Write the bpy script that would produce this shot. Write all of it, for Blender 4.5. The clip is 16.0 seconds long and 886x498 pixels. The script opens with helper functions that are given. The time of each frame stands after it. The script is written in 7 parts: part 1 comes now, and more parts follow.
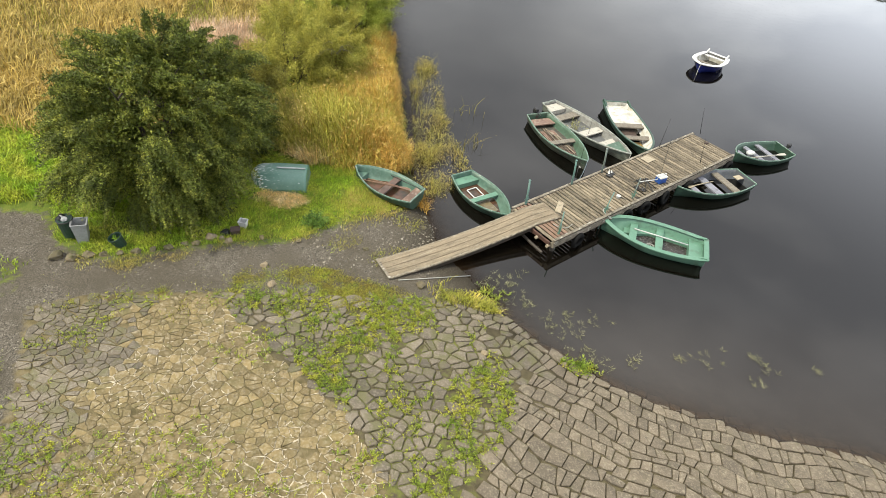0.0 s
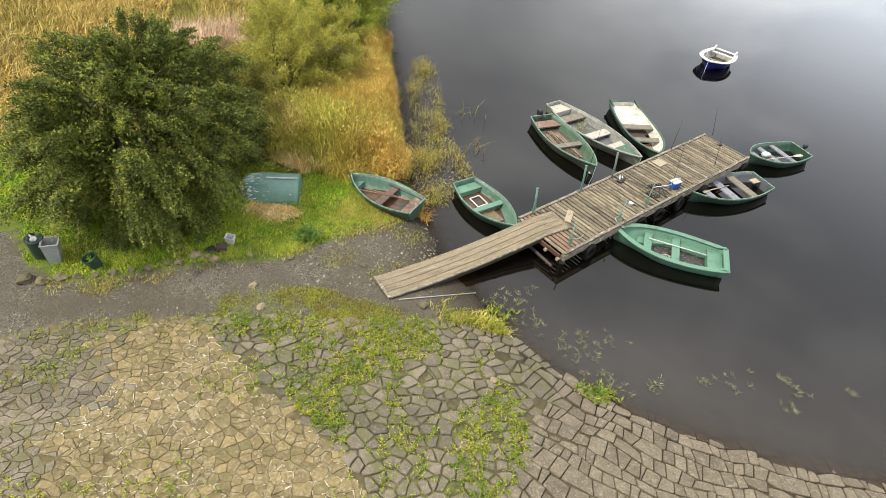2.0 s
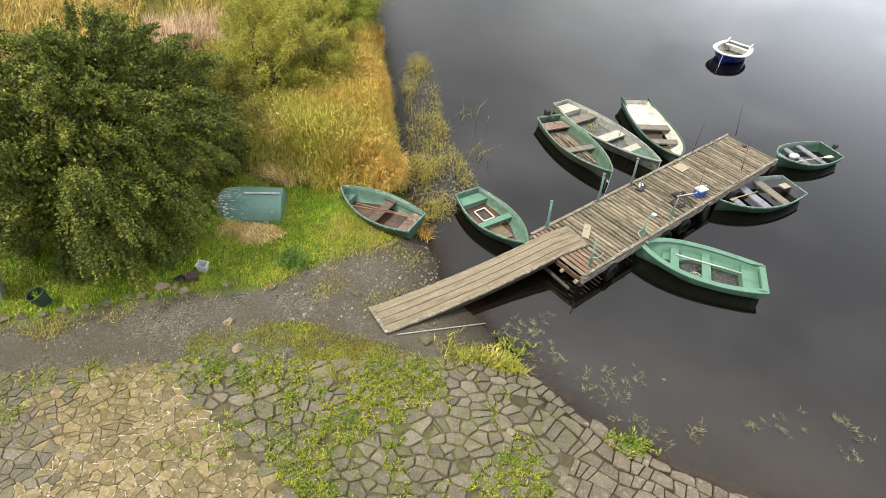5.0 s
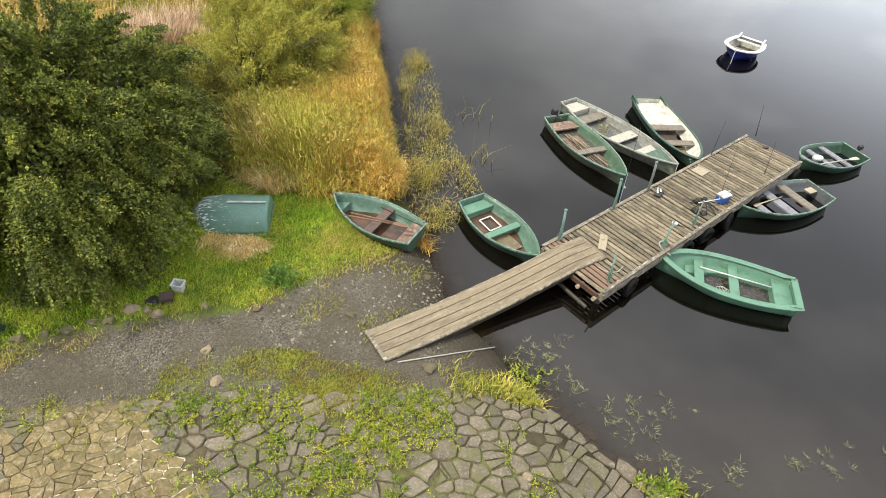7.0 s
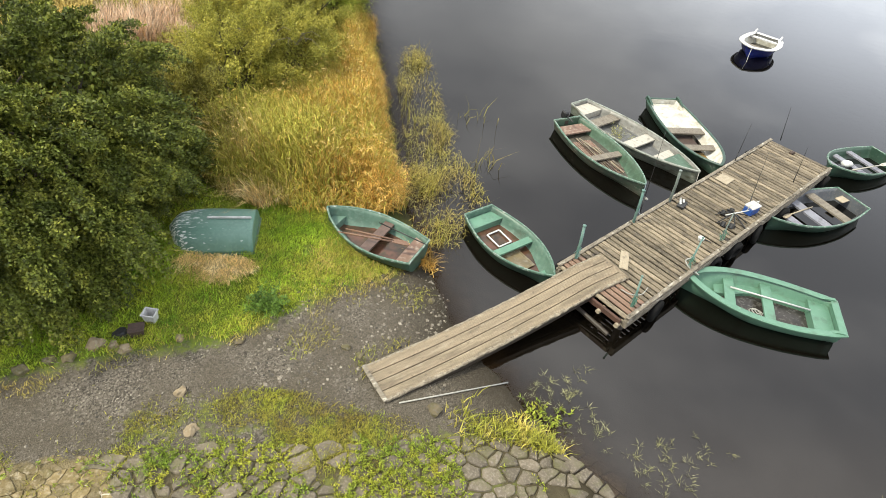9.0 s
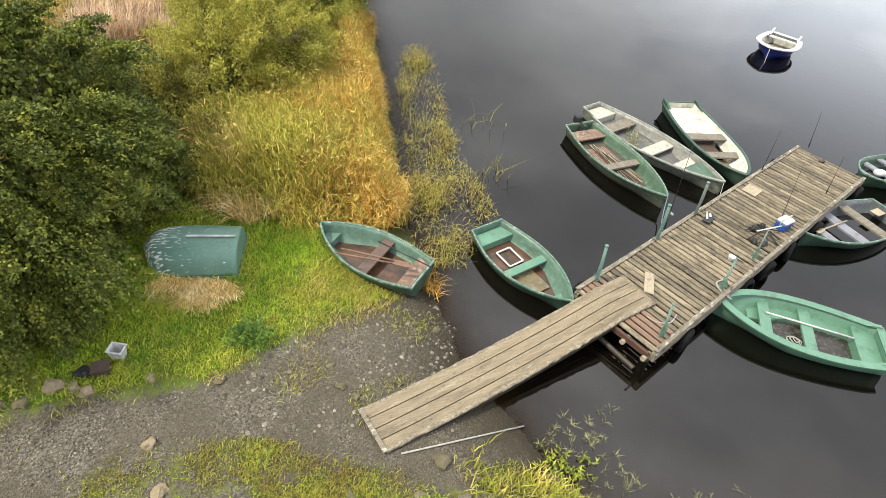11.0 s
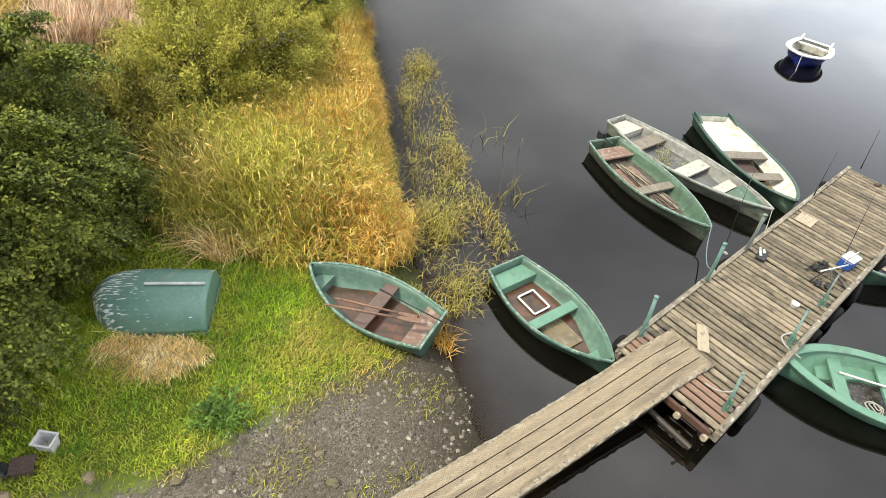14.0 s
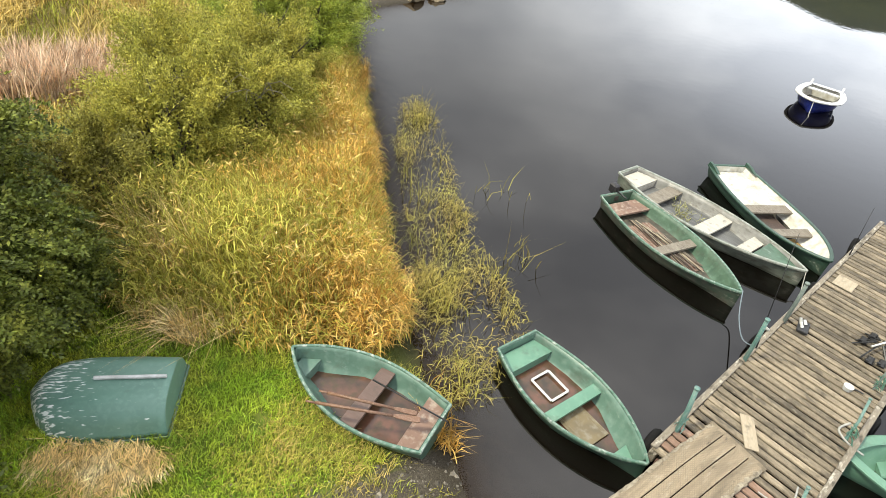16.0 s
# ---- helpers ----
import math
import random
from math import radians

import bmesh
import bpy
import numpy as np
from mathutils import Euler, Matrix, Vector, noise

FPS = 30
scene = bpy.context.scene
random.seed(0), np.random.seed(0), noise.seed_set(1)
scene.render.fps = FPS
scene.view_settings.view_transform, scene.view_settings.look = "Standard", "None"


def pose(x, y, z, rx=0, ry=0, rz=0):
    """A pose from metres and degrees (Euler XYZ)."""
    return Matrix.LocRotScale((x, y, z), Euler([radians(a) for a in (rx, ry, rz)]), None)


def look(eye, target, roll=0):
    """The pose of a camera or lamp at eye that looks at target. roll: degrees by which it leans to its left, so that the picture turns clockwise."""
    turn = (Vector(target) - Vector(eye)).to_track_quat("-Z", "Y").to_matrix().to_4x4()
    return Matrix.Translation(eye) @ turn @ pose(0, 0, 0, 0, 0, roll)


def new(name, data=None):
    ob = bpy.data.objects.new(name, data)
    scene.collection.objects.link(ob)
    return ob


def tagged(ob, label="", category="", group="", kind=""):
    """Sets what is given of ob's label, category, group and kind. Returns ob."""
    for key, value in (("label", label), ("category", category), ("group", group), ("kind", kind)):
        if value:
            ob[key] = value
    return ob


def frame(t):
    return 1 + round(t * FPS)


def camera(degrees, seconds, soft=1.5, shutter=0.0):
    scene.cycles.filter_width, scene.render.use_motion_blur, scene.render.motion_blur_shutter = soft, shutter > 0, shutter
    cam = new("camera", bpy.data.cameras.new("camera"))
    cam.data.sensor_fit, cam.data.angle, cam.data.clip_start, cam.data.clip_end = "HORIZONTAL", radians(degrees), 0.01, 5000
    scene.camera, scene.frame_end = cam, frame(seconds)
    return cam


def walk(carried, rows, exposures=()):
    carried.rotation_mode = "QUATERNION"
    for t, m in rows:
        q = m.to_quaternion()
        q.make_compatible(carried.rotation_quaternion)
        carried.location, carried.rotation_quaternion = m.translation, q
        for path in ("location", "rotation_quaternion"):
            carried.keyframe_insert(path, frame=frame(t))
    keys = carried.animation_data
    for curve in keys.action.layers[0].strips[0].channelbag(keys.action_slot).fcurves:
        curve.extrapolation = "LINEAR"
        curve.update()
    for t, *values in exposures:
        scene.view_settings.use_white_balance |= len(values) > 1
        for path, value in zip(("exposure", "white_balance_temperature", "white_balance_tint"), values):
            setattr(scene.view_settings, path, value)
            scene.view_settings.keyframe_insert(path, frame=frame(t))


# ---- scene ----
cam = camera(76.0, 16.0, soft=0.5)
PATH = [
    (0.0, 0.002, 0.247, 10.829, 48.77, -5.87, 0.13),
    (0.5, -0.022, 0.515, 10.725, 48.69, -5.84, 0.09),
    (1.0, -0.060, 0.808, 10.616, 48.72, -5.74, -0.09),
    (1.5, -0.092, 1.079, 10.516, 48.70, -5.71, -0.30),
    (2.0, -0.120, 1.379, 10.409, 48.67, -5.58, -0.58),
    (2.5, -0.156, 1.673, 10.305, 48.59, -5.63, -0.78),
    (3.0, -0.195, 1.997, 10.190, 48.50, -5.50, -0.86),
    (3.5, -0.206, 2.281, 10.086, 48.49, -5.35, -0.99),
    (4.0, -0.208, 2.584, 9.972, 48.32, -5.30, -1.23),
    (6.5, -0.333, 4.091, 9.197, 48.36, -5.51, -1.92),
    (7.0, -0.357, 4.402, 9.059, 48.23, -5.56, -2.11),
    (7.5, -0.393, 4.717, 8.922, 48.19, -5.67, -2.31),
    (8.0, -0.403, 5.042, 8.779, 48.23, -5.67, -2.42),
    (8.5, -0.422, 5.356, 8.665, 48.07, -5.74, -2.42),
    (9.0, -0.446, 5.682, 8.542, 47.97, -5.74, -2.46),
    (11.5, -0.526, 7.169, 7.926, 47.80, -6.01, -2.59),
    (12.0, -0.558, 7.486, 7.799, 47.68, -6.07, -2.61),
    (12.5, -0.609, 7.785, 7.681, 47.57, -6.28, -2.68),
    (13.0, -0.632, 8.111, 7.555, 47.52, -6.42, -2.67),
    (13.5, -0.659, 8.414, 7.440, 47.65, -6.58, -2.78),
    (14.0, -0.676, 8.748, 7.341, 48.04, -6.58, -2.82),
    (14.5, -0.678, 9.064, 7.251, 48.63, -6.52, -2.97),
    (15.0, -0.673, 9.412, 7.166, 49.54, -6.56, -3.10),
    (15.5, -0.681, 9.728, 7.086, 50.58, -6.61, -3.28),
    (16.0, -0.668, 10.040, 6.996, 51.85, -6.64, -3.26),
]
walk(cam, [(t, pose(x, y, z, rx, ry, rz)) for t, x, y, z, rx, ry, rz in PATH], exposures=[(0.0, -0.14), (7.0, -0.1), (12.5, 0.01), (16.0, 0.05)])

# ---- world, sun and exposure ----
world = bpy.data.worlds.new("sky")
scene.world = world
world.use_nodes = True
wn, wl = world.node_tree.nodes, world.node_tree.links
wn.clear()
SUN_EL, SUN_AZ = radians(52), radians(256)
sky = wn.new("ShaderNodeTexSky")
sky.sky_type, sky.sun_disc, sky.sun_elevation, sky.sun_rotation = "NISHITA", False, SUN_EL, SUN_AZ
w_co = wn.new("ShaderNodeTexCoord")
w_map = wn.new("ShaderNodeMapping")
w_map.inputs["Scale"].default_value = (1.0, 1.0, 2.2)
w_noise = wn.new("ShaderNodeTexNoise")
w_noise.inputs["Scale"].default_value, w_noise.inputs["Detail"].default_value = 2.3, 5.0
w_noise.inputs["Roughness"].default_value = 0.5
w_ramp = wn.new("ShaderNodeValToRGB")
w_ramp.color_ramp.elements[0].position, w_ramp.color_ramp.elements[1].position = 0.36, 0.68
w_ramp.color_ramp.elements[0].color, w_ramp.color_ramp.elements[1].color = (4.5, 4.6, 4.75, 1), (9.4, 9.45, 9.3, 1)
w_mix = wn.new("ShaderNodeMix")
w_mix.data_type = "RGBA"
w_mix.inputs[0].default_value = 0.82
w_sep = wn.new("ShaderNodeSeparateXYZ")
w_low, w_east, w_both, w_glow = wn.new("ShaderNodeMapRange"), wn.new("ShaderNodeMapRange"), wn.new("ShaderNodeMath"), wn.new("ShaderNodeMath")
for node, a, b_ in ((w_low, 0.52, 0.16), (w_east, 0.08, 0.62)):
    node.interpolation_type = "SMOOTHSTEP"
    node.inputs["From Min"].default_value, node.inputs["From Max"].default_value = a, b_
w_both.operation, w_glow.operation = "MULTIPLY", "MULTIPLY_ADD"
w_glow.inputs[1].default_value, w_glow.inputs[2].default_value = 2.1, 1.0
w_high, w_rise = wn.new("ShaderNodeMapRange"), wn.new("ShaderNodeMath")
w_high.inputs["From Min"].default_value, w_high.inputs["From Max"].default_value, w_high.inputs["To Min"].default_value, w_high.inputs["To Max"].default_value = 0.2, 0.95, 0.58, 2.25
w_rise.operation = "MULTIPLY"
w_haze, w_hazy = wn.new("ShaderNodeMapRange"), wn.new("ShaderNodeMath")
w_side, w_clear = wn.new("ShaderNodeMapRange"), wn.new("ShaderNodeMath")
w_side.interpolation_type = "SMOOTHSTEP"
w_side.inputs["From Min"].default_value, w_side.inputs["From Max"].default_value, w_side.inputs["To Min"].default_value, w_side.inputs["To Max"].default_value = 0.22, 0.62, 1.0, 1.2
w_clear.operation = "MULTIPLY"
w_haze.interpolation_type = "SMOOTHSTEP"
w_haze.inputs["From Min"].default_value, w_haze.inputs["From Max"].default_value, w_haze.inputs["To Min"].default_value, w_haze.inputs["To Max"].default_value = 0.38, 0.18, 1.0, 1.5
w_hazy.operation = "MULTIPLY"
w_mul = wn.new("ShaderNodeMix")
w_mul.data_type, w_mul.blend_type = "RGBA", "MULTIPLY"
w_mul.inputs[0].default_value = 1.0
w_bg, w_out = wn.new("ShaderNodeBackground"), wn.new("ShaderNodeOutputWorld")
w_bg.inputs[1].default_value = 0.162
wl.new(w_co.outputs["Generated"], w_map.inputs[0])
wl.new(w_map.outputs[0], w_noise.inputs["Vector"])
wl.new(w_noise.outputs[0], w_ramp.inputs[0])
wl.new(sky.outputs[0], w_mix.inputs[6])
wl.new(w_ramp.outputs[0], w_mix.inputs[7])
wl.new(w_co.outputs["Generated"], w_sep.inputs[0])
wl.new(w_sep.outputs[2], w_low.inputs["Value"])
wl.new(w_sep.outputs[0], w_east.inputs["Value"])
wl.new(w_low.outputs[0], w_both.inputs[0])
wl.new(w_east.outputs[0], w_both.inputs[1])
wl.new(w_both.outputs[0], w_glow.inputs[0])
wl.new(w_mix.outputs[2], w_mul.inputs[6])
wl.new(w_sep.outputs[2], w_high.inputs["Value"])
wl.new(w_glow.outputs[0], w_rise.inputs[0])
wl.new(w_high.outputs[0], w_rise.inputs[1])
wl.new(w_sep.outputs[2], w_haze.inputs["Value"])
wl.new(w_sep.outputs[0], w_side.inputs["Value"])
wl.new(w_rise.outputs[0], w_clear.inputs[0])
wl.new(w_side.outputs[0], w_clear.inputs[1])
wl.new(w_clear.outputs[0], w_hazy.inputs[0])
wl.new(w_haze.outputs[0], w_hazy.inputs[1])
wl.new(w_hazy.outputs[0], w_mul.inputs[7])
wl.new(w_mul.outputs[2], w_bg.inputs[0])
wl.new(w_bg.outputs[0], w_out.inputs[0])
sun = new("sun", bpy.data.lights.new("sun", "SUN"))
sun.data.energy, sun.data.angle, sun.data.color = 4.4, radians(5), (1.0, 0.94, 0.72)
sun.matrix_world = look(Vector((math.sin(SUN_AZ) * math.cos(SUN_EL), math.cos(SUN_AZ) * math.cos(SUN_EL), math.sin(SUN_EL))) * 60, (0, 0, 0))

# ---- materials ----
def mat(name, c1, c2, scale=4.0, rough=0.7, bump=0.2, c3=None, fine=40.0, metal=0.0, spread=0.0, island=0.0, stretch=(1, 1, 1), lo=0.35, hi=0.65, spec=0.5, tone=0.6):
    """Two colours mixed by a coarse noise, a third by a fine one; brightness varied by object or by island; relief from both."""
    c1, c2, c3 = ([tone * v for v in c] for c in (c1, c2, c3 or [0.6 * v for v in c1]))
    m = bpy.data.materials.new(name)
    m.use_nodes = True
    nt = m.node_tree
    n, l = nt.nodes, nt.links
    b = n["Principled BSDF"]
    b.inputs["Metallic"].default_value = metal
    b.inputs["Specular IOR Level"].default_value = spec
    co = n.new("ShaderNodeTexCoord")
    mp = n.new("ShaderNodeMapping")
    mp.inputs["Scale"].default_value = stretch
    l.new(co.outputs["Object"], mp.inputs[0])
    info = n.new("ShaderNodeObjectInfo")
    off = n.new("ShaderNodeVectorMath")
    off.operation = "MULTIPLY_ADD"
    l.new(info.outputs["Random"], off.inputs[0])
    off.inputs[1].default_value = (37.0, 53.0, 71.0)
    l.new(mp.outputs[0], off.inputs[2])
    big, small = n.new("ShaderNodeTexNoise"), n.new("ShaderNodeTexNoise")
    for t, s in ((big, scale), (small, fine)):
        t.inputs["Scale"].default_value, t.inputs["Detail"].default_value = s, 4.0
        l.new(off.outputs[0], t.inputs["Vector"])
    r1 = n.new("ShaderNodeMapRange")
    r1.inputs["From Min"].default_value, r1.inputs["From Max"].default_value = lo, hi
    l.new(big.outputs[0], r1.inputs["Value"])
    mx = n.new("ShaderNodeMix")
    mx.data_type = "RGBA"
    mx.inputs[6].default_value, mx.inputs[7].default_value = (*c1, 1), (*c2, 1)
    l.new(r1.outputs[0], mx.inputs[0])
    r2 = n.new("ShaderNodeMapRange")
    r2.inputs["From Min"].default_value, r2.inputs["From Max"].default_value = 0.48, 0.72
    l.new(small.outputs[0], r2.inputs["Value"])
    mx2 = n.new("ShaderNodeMix")
    mx2.data_type = "RGBA"
    l.new(mx.outputs[2], mx2.inputs[6])
    mx2.inputs[7].default_value = (*c3, 1)
    l.new(r2.outputs[0], mx2.inputs[0])
    hs = n.new("ShaderNodeHueSaturation")
    l.new(mx2.outputs[2], hs.inputs["Color"])
    if spread or island:
        g = n.new("ShaderNodeNewGeometry")
        k = n.new("ShaderNodeMapRange")
        w = max(spread, island)
        k.inputs["To Min"].default_value, k.inputs["To Max"].default_value = 1 - w, 1 + w
        l.new(g.outputs["Random Per Island"] if island else info.outputs["Random"], k.inputs["Value"])
        l.new(k.outputs[0], hs.inputs["Value"])
    l.new(hs.outputs[0], b.inputs["Base Color"])
    r3 = n.new("ShaderNodeMapRange")
    r3.inputs["To Min"].default_value, r3.inputs["To Max"].default_value = max(rough - 0.15, 0.02), min(rough + 0.15, 1)
    l.new(small.outputs[0], r3.inputs["Value"])
    l.new(r3.outputs[0], b.inputs["Roughness"])
    if bump:
        bp = n.new("ShaderNodeBump")
        bp.inputs["Strength"].default_value, bp.inputs["Distance"].default_value = bump, 0.02
        add = n.new("ShaderNodeMath")
        l.new(big.outputs[0], add.inputs[0])
        l.new(small.outputs[0], add.inputs[1])
        l.new(add.outputs[0], bp.inputs["Height"])
        l.new(bp.outputs[0], b.inputs["Normal"])
    return m


def leaf_mat(name, c1, c2, c3, scale=0.7, rough=0.55, through_light=0.25):
    """Foliage: colour by patch and by leaf, with some light passing through."""
    m = mat(name, c1, c2, scale, rough, 0.0, c3, fine=3.0, island=0.6, spec=0.3, tone=0.90)
    n, l = m.node_tree.nodes, m.node_tree.links
    b, out = n["Principled BSDF"], n["Material Output"]
    tr, mx = n.new("ShaderNodeBsdfTranslucent"), n.new("ShaderNodeMixShader")
    mx.inputs[0].default_value = through_light
    l.new(b.inputs["Base Color"].links[0].from_socket, tr.inputs[0])
    l.new(b.outputs[0], mx.inputs[1])
    l.new(tr.outputs[0], mx.inputs[2])
    l.new(mx.outputs[0], out.inputs[0])
    return m


def weathered(m, colour, scale, lo, hi, stretch=(1, 1, 1), amount=1.0, seed=0.0):
    """Lays stains of one colour over a material, where a noise is high; returns the same material."""
    n, l = m.node_tree.nodes, m.node_tree.links
    b = n["Principled BSDF"]
    src = b.inputs["Base Color"].links[0].from_socket
    co, mp, t, r, mx = n.new("ShaderNodeTexCoord"), n.new("ShaderNodeMapping"), n.new("ShaderNodeTexNoise"), n.new("ShaderNodeMapRange"), n.new("ShaderNodeMix")
    info, off = n.new("ShaderNodeObjectInfo"), n.new("ShaderNodeVectorMath")
    mp.inputs["Scale"].default_value, mp.inputs["Location"].default_value = stretch, (seed, 2 * seed, 3 * seed)
    off.operation = "MULTIPLY_ADD"
    off.inputs[1].default_value = (31.0, 47.0, 67.0)
    t.inputs["Scale"].default_value, t.inputs["Detail"].default_value, t.inputs["Roughness"].default_value = scale, 6.0, 0.65
    r.inputs["From Min"].default_value, r.inputs["From Max"].default_value, r.inputs["To Max"].default_value = lo, hi, amount
    mx.data_type = "RGBA"
    mx.inputs[7].default_value = (*colour, 1)
    l.new(co.outputs["Object"], mp.inputs[0])
    l.new(info.outputs["Random"], off.inputs[0])
    l.new(mp.outputs[0], off.inputs[2])
    l.new(off.outputs[0], t.inputs["Vector"])
    l.new(t.outputs[0], r.inputs["Value"])
    l.new(r.outputs[0], mx.inputs[0])
    l.new(src, mx.inputs[6])
    l.new(mx.outputs[2], b.inputs["Base Color"])
    return m


hull_green = mat("hull green paint", (0.055, 0.12, 0.084), (0.038, 0.088, 0.062), 3.0, 0.42, 0.08, (0.07, 0.14, 0.10), fine=12)
hull_mint = mat("mint green gelcoat", (0.185, 0.385, 0.27), (0.15, 0.32, 0.225), 3.0, 0.45, 0.06, (0.21, 0.41, 0.29), fine=12)
hull_dirty = mat("stained green hull", (0.05, 0.105, 0.07), (0.10, 0.12, 0.095), 5.0, 0.55, 0.15, (0.17, 0.175, 0.145), fine=9)
hull_teal = mat("teal gelcoat", (0.065, 0.14, 0.10), (0.045, 0.10, 0.072), 3.5, 0.4, 0.08, (0.085, 0.17, 0.125), fine=12)
rim_green = mat("scuffed green gunwale", (0.10, 0.22, 0.155), (0.16, 0.28, 0.21), 9.0, 0.5, 0.1, (0.36, 0.46, 0.40), fine=14)
rim_pale = mat("weathered pale gunwale", (0.42, 0.45, 0.40), (0.26, 0.31, 0.26), 9.0, 0.6, 0.15, (0.55, 0.56, 0.52), fine=30)
inner_green = mat("inner green paint", (0.115, 0.205, 0.135), (0.075, 0.14, 0.092), 4.0, 0.5, 0.1, (0.15, 0.26, 0.18), fine=9)
inner_grey = mat("inner blue grey paint", (0.17, 0.19, 0.22), (0.12, 0.13, 0.15), 5.0, 0.55, 0.1, (0.24, 0.24, 0.25), fine=20)
inner_bare = mat("bare glass fibre", (0.38, 0.375, 0.35), (0.24, 0.24, 0.22), 5.0, 0.5, 0.2, (0.33, 0.32, 0.29), fine=9)
inner_white = mat("white inner moulding", (1.0, 1.0, 0.94), (0.80, 0.77, 0.66), 4.0, 0.45, 0.05, (0.64, 0.58, 0.46), fine=6)
bilge = mat("brown bilge water", (0.055, 0.040, 0.028), (0.035, 0.027, 0.02), 4.0, 0.2, 0.0, (0.075, 0.055, 0.04), fine=12)
bilge_grey = mat("murky grey bilge", (0.045, 0.04, 0.035), (0.07, 0.062, 0.054), 4.0, 0.25, 0.05, (0.14, 0.13, 0.115), fine=15)
blue_paint = mat("blue hull paint", (0.012, 0.024, 0.22), (0.008, 0.016, 0.15), 3.0, 0.3, 0.03, (0.03, 0.05, 0.30), fine=20)
white_paint = mat("white paint", (1.1, 1.1, 1.1), (0.72, 0.72, 0.71), 5.0, 0.4, 0.03, (0.65, 0.64, 0.62), fine=25)
seat_brown = mat("wet brown seat board", (0.20, 0.125, 0.10), (0.145, 0.09, 0.07), 5.0, 0.45, 0.15, (0.20, 0.14, 0.115), fine=40, stretch=(0.3, 2, 1))
seat_wood = mat("weathered seat board", (0.30, 0.26, 0.20), (0.21, 0.175, 0.135), 6.0, 0.7, 0.2, (0.42, 0.38, 0.31), fine=40, stretch=(0.3, 2, 1))
seat_pale = mat("pale seat board", (0.74, 0.70, 0.60), (0.58, 0.54, 0.45), 6.0, 0.65, 0.15, (0.62, 0.60, 0.55), fine=40, stretch=(0.3, 2, 1))
seat_lilac = mat("grey lilac seat board", (0.34, 0.35, 0.41), (0.27, 0.27, 0.32), 6.0, 0.6, 0.1, (0.42, 0.42, 0.47), fine=40)
deck_wood = mat("weathered brown deck board", (0.35, 0.28, 0.19), (0.21, 0.168, 0.118), 7.0, 0.85, 0.4, (0.54, 0.45, 0.31), fine=45, spread=0.42, stretch=(6, 0.35, 3))
plank_wood = mat("sun-bleached gangway plank", (0.50, 0.40, 0.265), (0.36, 0.285, 0.19), 3.0, 0.85, 0.3, (0.26, 0.20, 0.14), fine=40, spread=0.07, stretch=(0.4, 5, 3))
beam_wood = mat("pale edge beam", (0.34, 0.29, 0.215), (0.22, 0.185, 0.14), 5.0, 0.85, 0.3, (0.46, 0.41, 0.33), fine=35, stretch=(0.4, 4, 3))
# much darker than the deck: joists, piles, stringers and brace below it
dark_wood = mat("near-black brown timber", (0.035, 0.028, 0.022), (0.06, 0.045, 0.033), 5.0, 0.6, 0.3, (0.10, 0.075, 0.055), fine=30)
red_wood = mat("rusty red timber", (0.13, 0.06, 0.04), (0.09, 0.045, 0.032), 5.0, 0.7, 0.3, (0.18, 0.10, 0.07), fine=30)
rubber = mat("black rubber", (0.010, 0.010, 0.011), (0.016, 0.016, 0.016), 8.0, 0.8, 0.2, (0.026, 0.025, 0.023), fine=40, spec=0.15)
steel_dark = mat("dark metal", (0.03, 0.03, 0.032), (0.05, 0.05, 0.05), 8.0, 0.4, 0.05, (0.09, 0.09, 0.09), fine=40, metal=0.6)
teal_paint = mat("faded teal paint", (0.13, 0.30, 0.27), (0.20, 0.36, 0.32), 9.0, 0.65, 0.2, (0.34, 0.42, 0.38), fine=35)
grey_pole = mat("grey painted pole", (0.26, 0.32, 0.29), (0.20, 0.25, 0.23), 9.0, 0.6, 0.1, (0.36, 0.40, 0.37), fine=35)
netting = mat("green netting", (0.09, 0.25, 0.17), (0.06, 0.18, 0.13), 9.0, 0.8, 0.2, (0.15, 0.34, 0.25), fine=35)
rope_pale = mat("pale rope", (0.58, 0.57, 0.52), (0.45, 0.44, 0.40), 12.0, 0.85, 0.3, (0.68, 0.67, 0.63), fine=60)
rope_blue = mat("blue grey rope", (0.25, 0.31, 0.36), (0.18, 0.24, 0.28), 12.0, 0.85, 0.3, (0.34, 0.40, 0.44), fine=60)
plastic_blue = mat("blue plastic", (0.03, 0.12, 0.50), (0.025, 0.10, 0.42), 5.0, 0.4, 0.02, (0.05, 0.16, 0.55), fine=30)
plastic_white = mat("white plastic", (1.0, 1.0, 0.99), (0.70, 0.71, 0.70), 5.0, 0.4, 0.03, (0.60, 0.60, 0.57), fine=25)
plastic_black = mat("black plastic", (0.018, 0.018, 0.02), (0.03, 0.03, 0.033), 6.0, 0.5, 0.05, (0.06, 0.06, 0.065), fine=30)
bin_green = mat("dark green plastic", (0.022, 0.06, 0.045), (0.03, 0.075, 0.055), 5.0, 0.45, 0.03, (0.05, 0.10, 0.08), fine=25)
bin_grey = mat("light grey plastic", (0.48, 0.49, 0.50), (0.40, 0.41, 0.42), 5.0, 0.45, 0.03, (0.33, 0.34, 0.34), fine=25)
brown_board = mat("brown stained board", (0.10, 0.065, 0.05), (0.07, 0.046, 0.036), 5.0, 0.7, 0.2, (0.15, 0.10, 0.08), fine=30)
board_pale = mat("pale bare board", (0.58, 0.49, 0.35), (0.47, 0.38, 0.26), 5.0, 0.8, 0.2, (0.66, 0.59, 0.46), fine=40, stretch=(0.4, 4, 2))
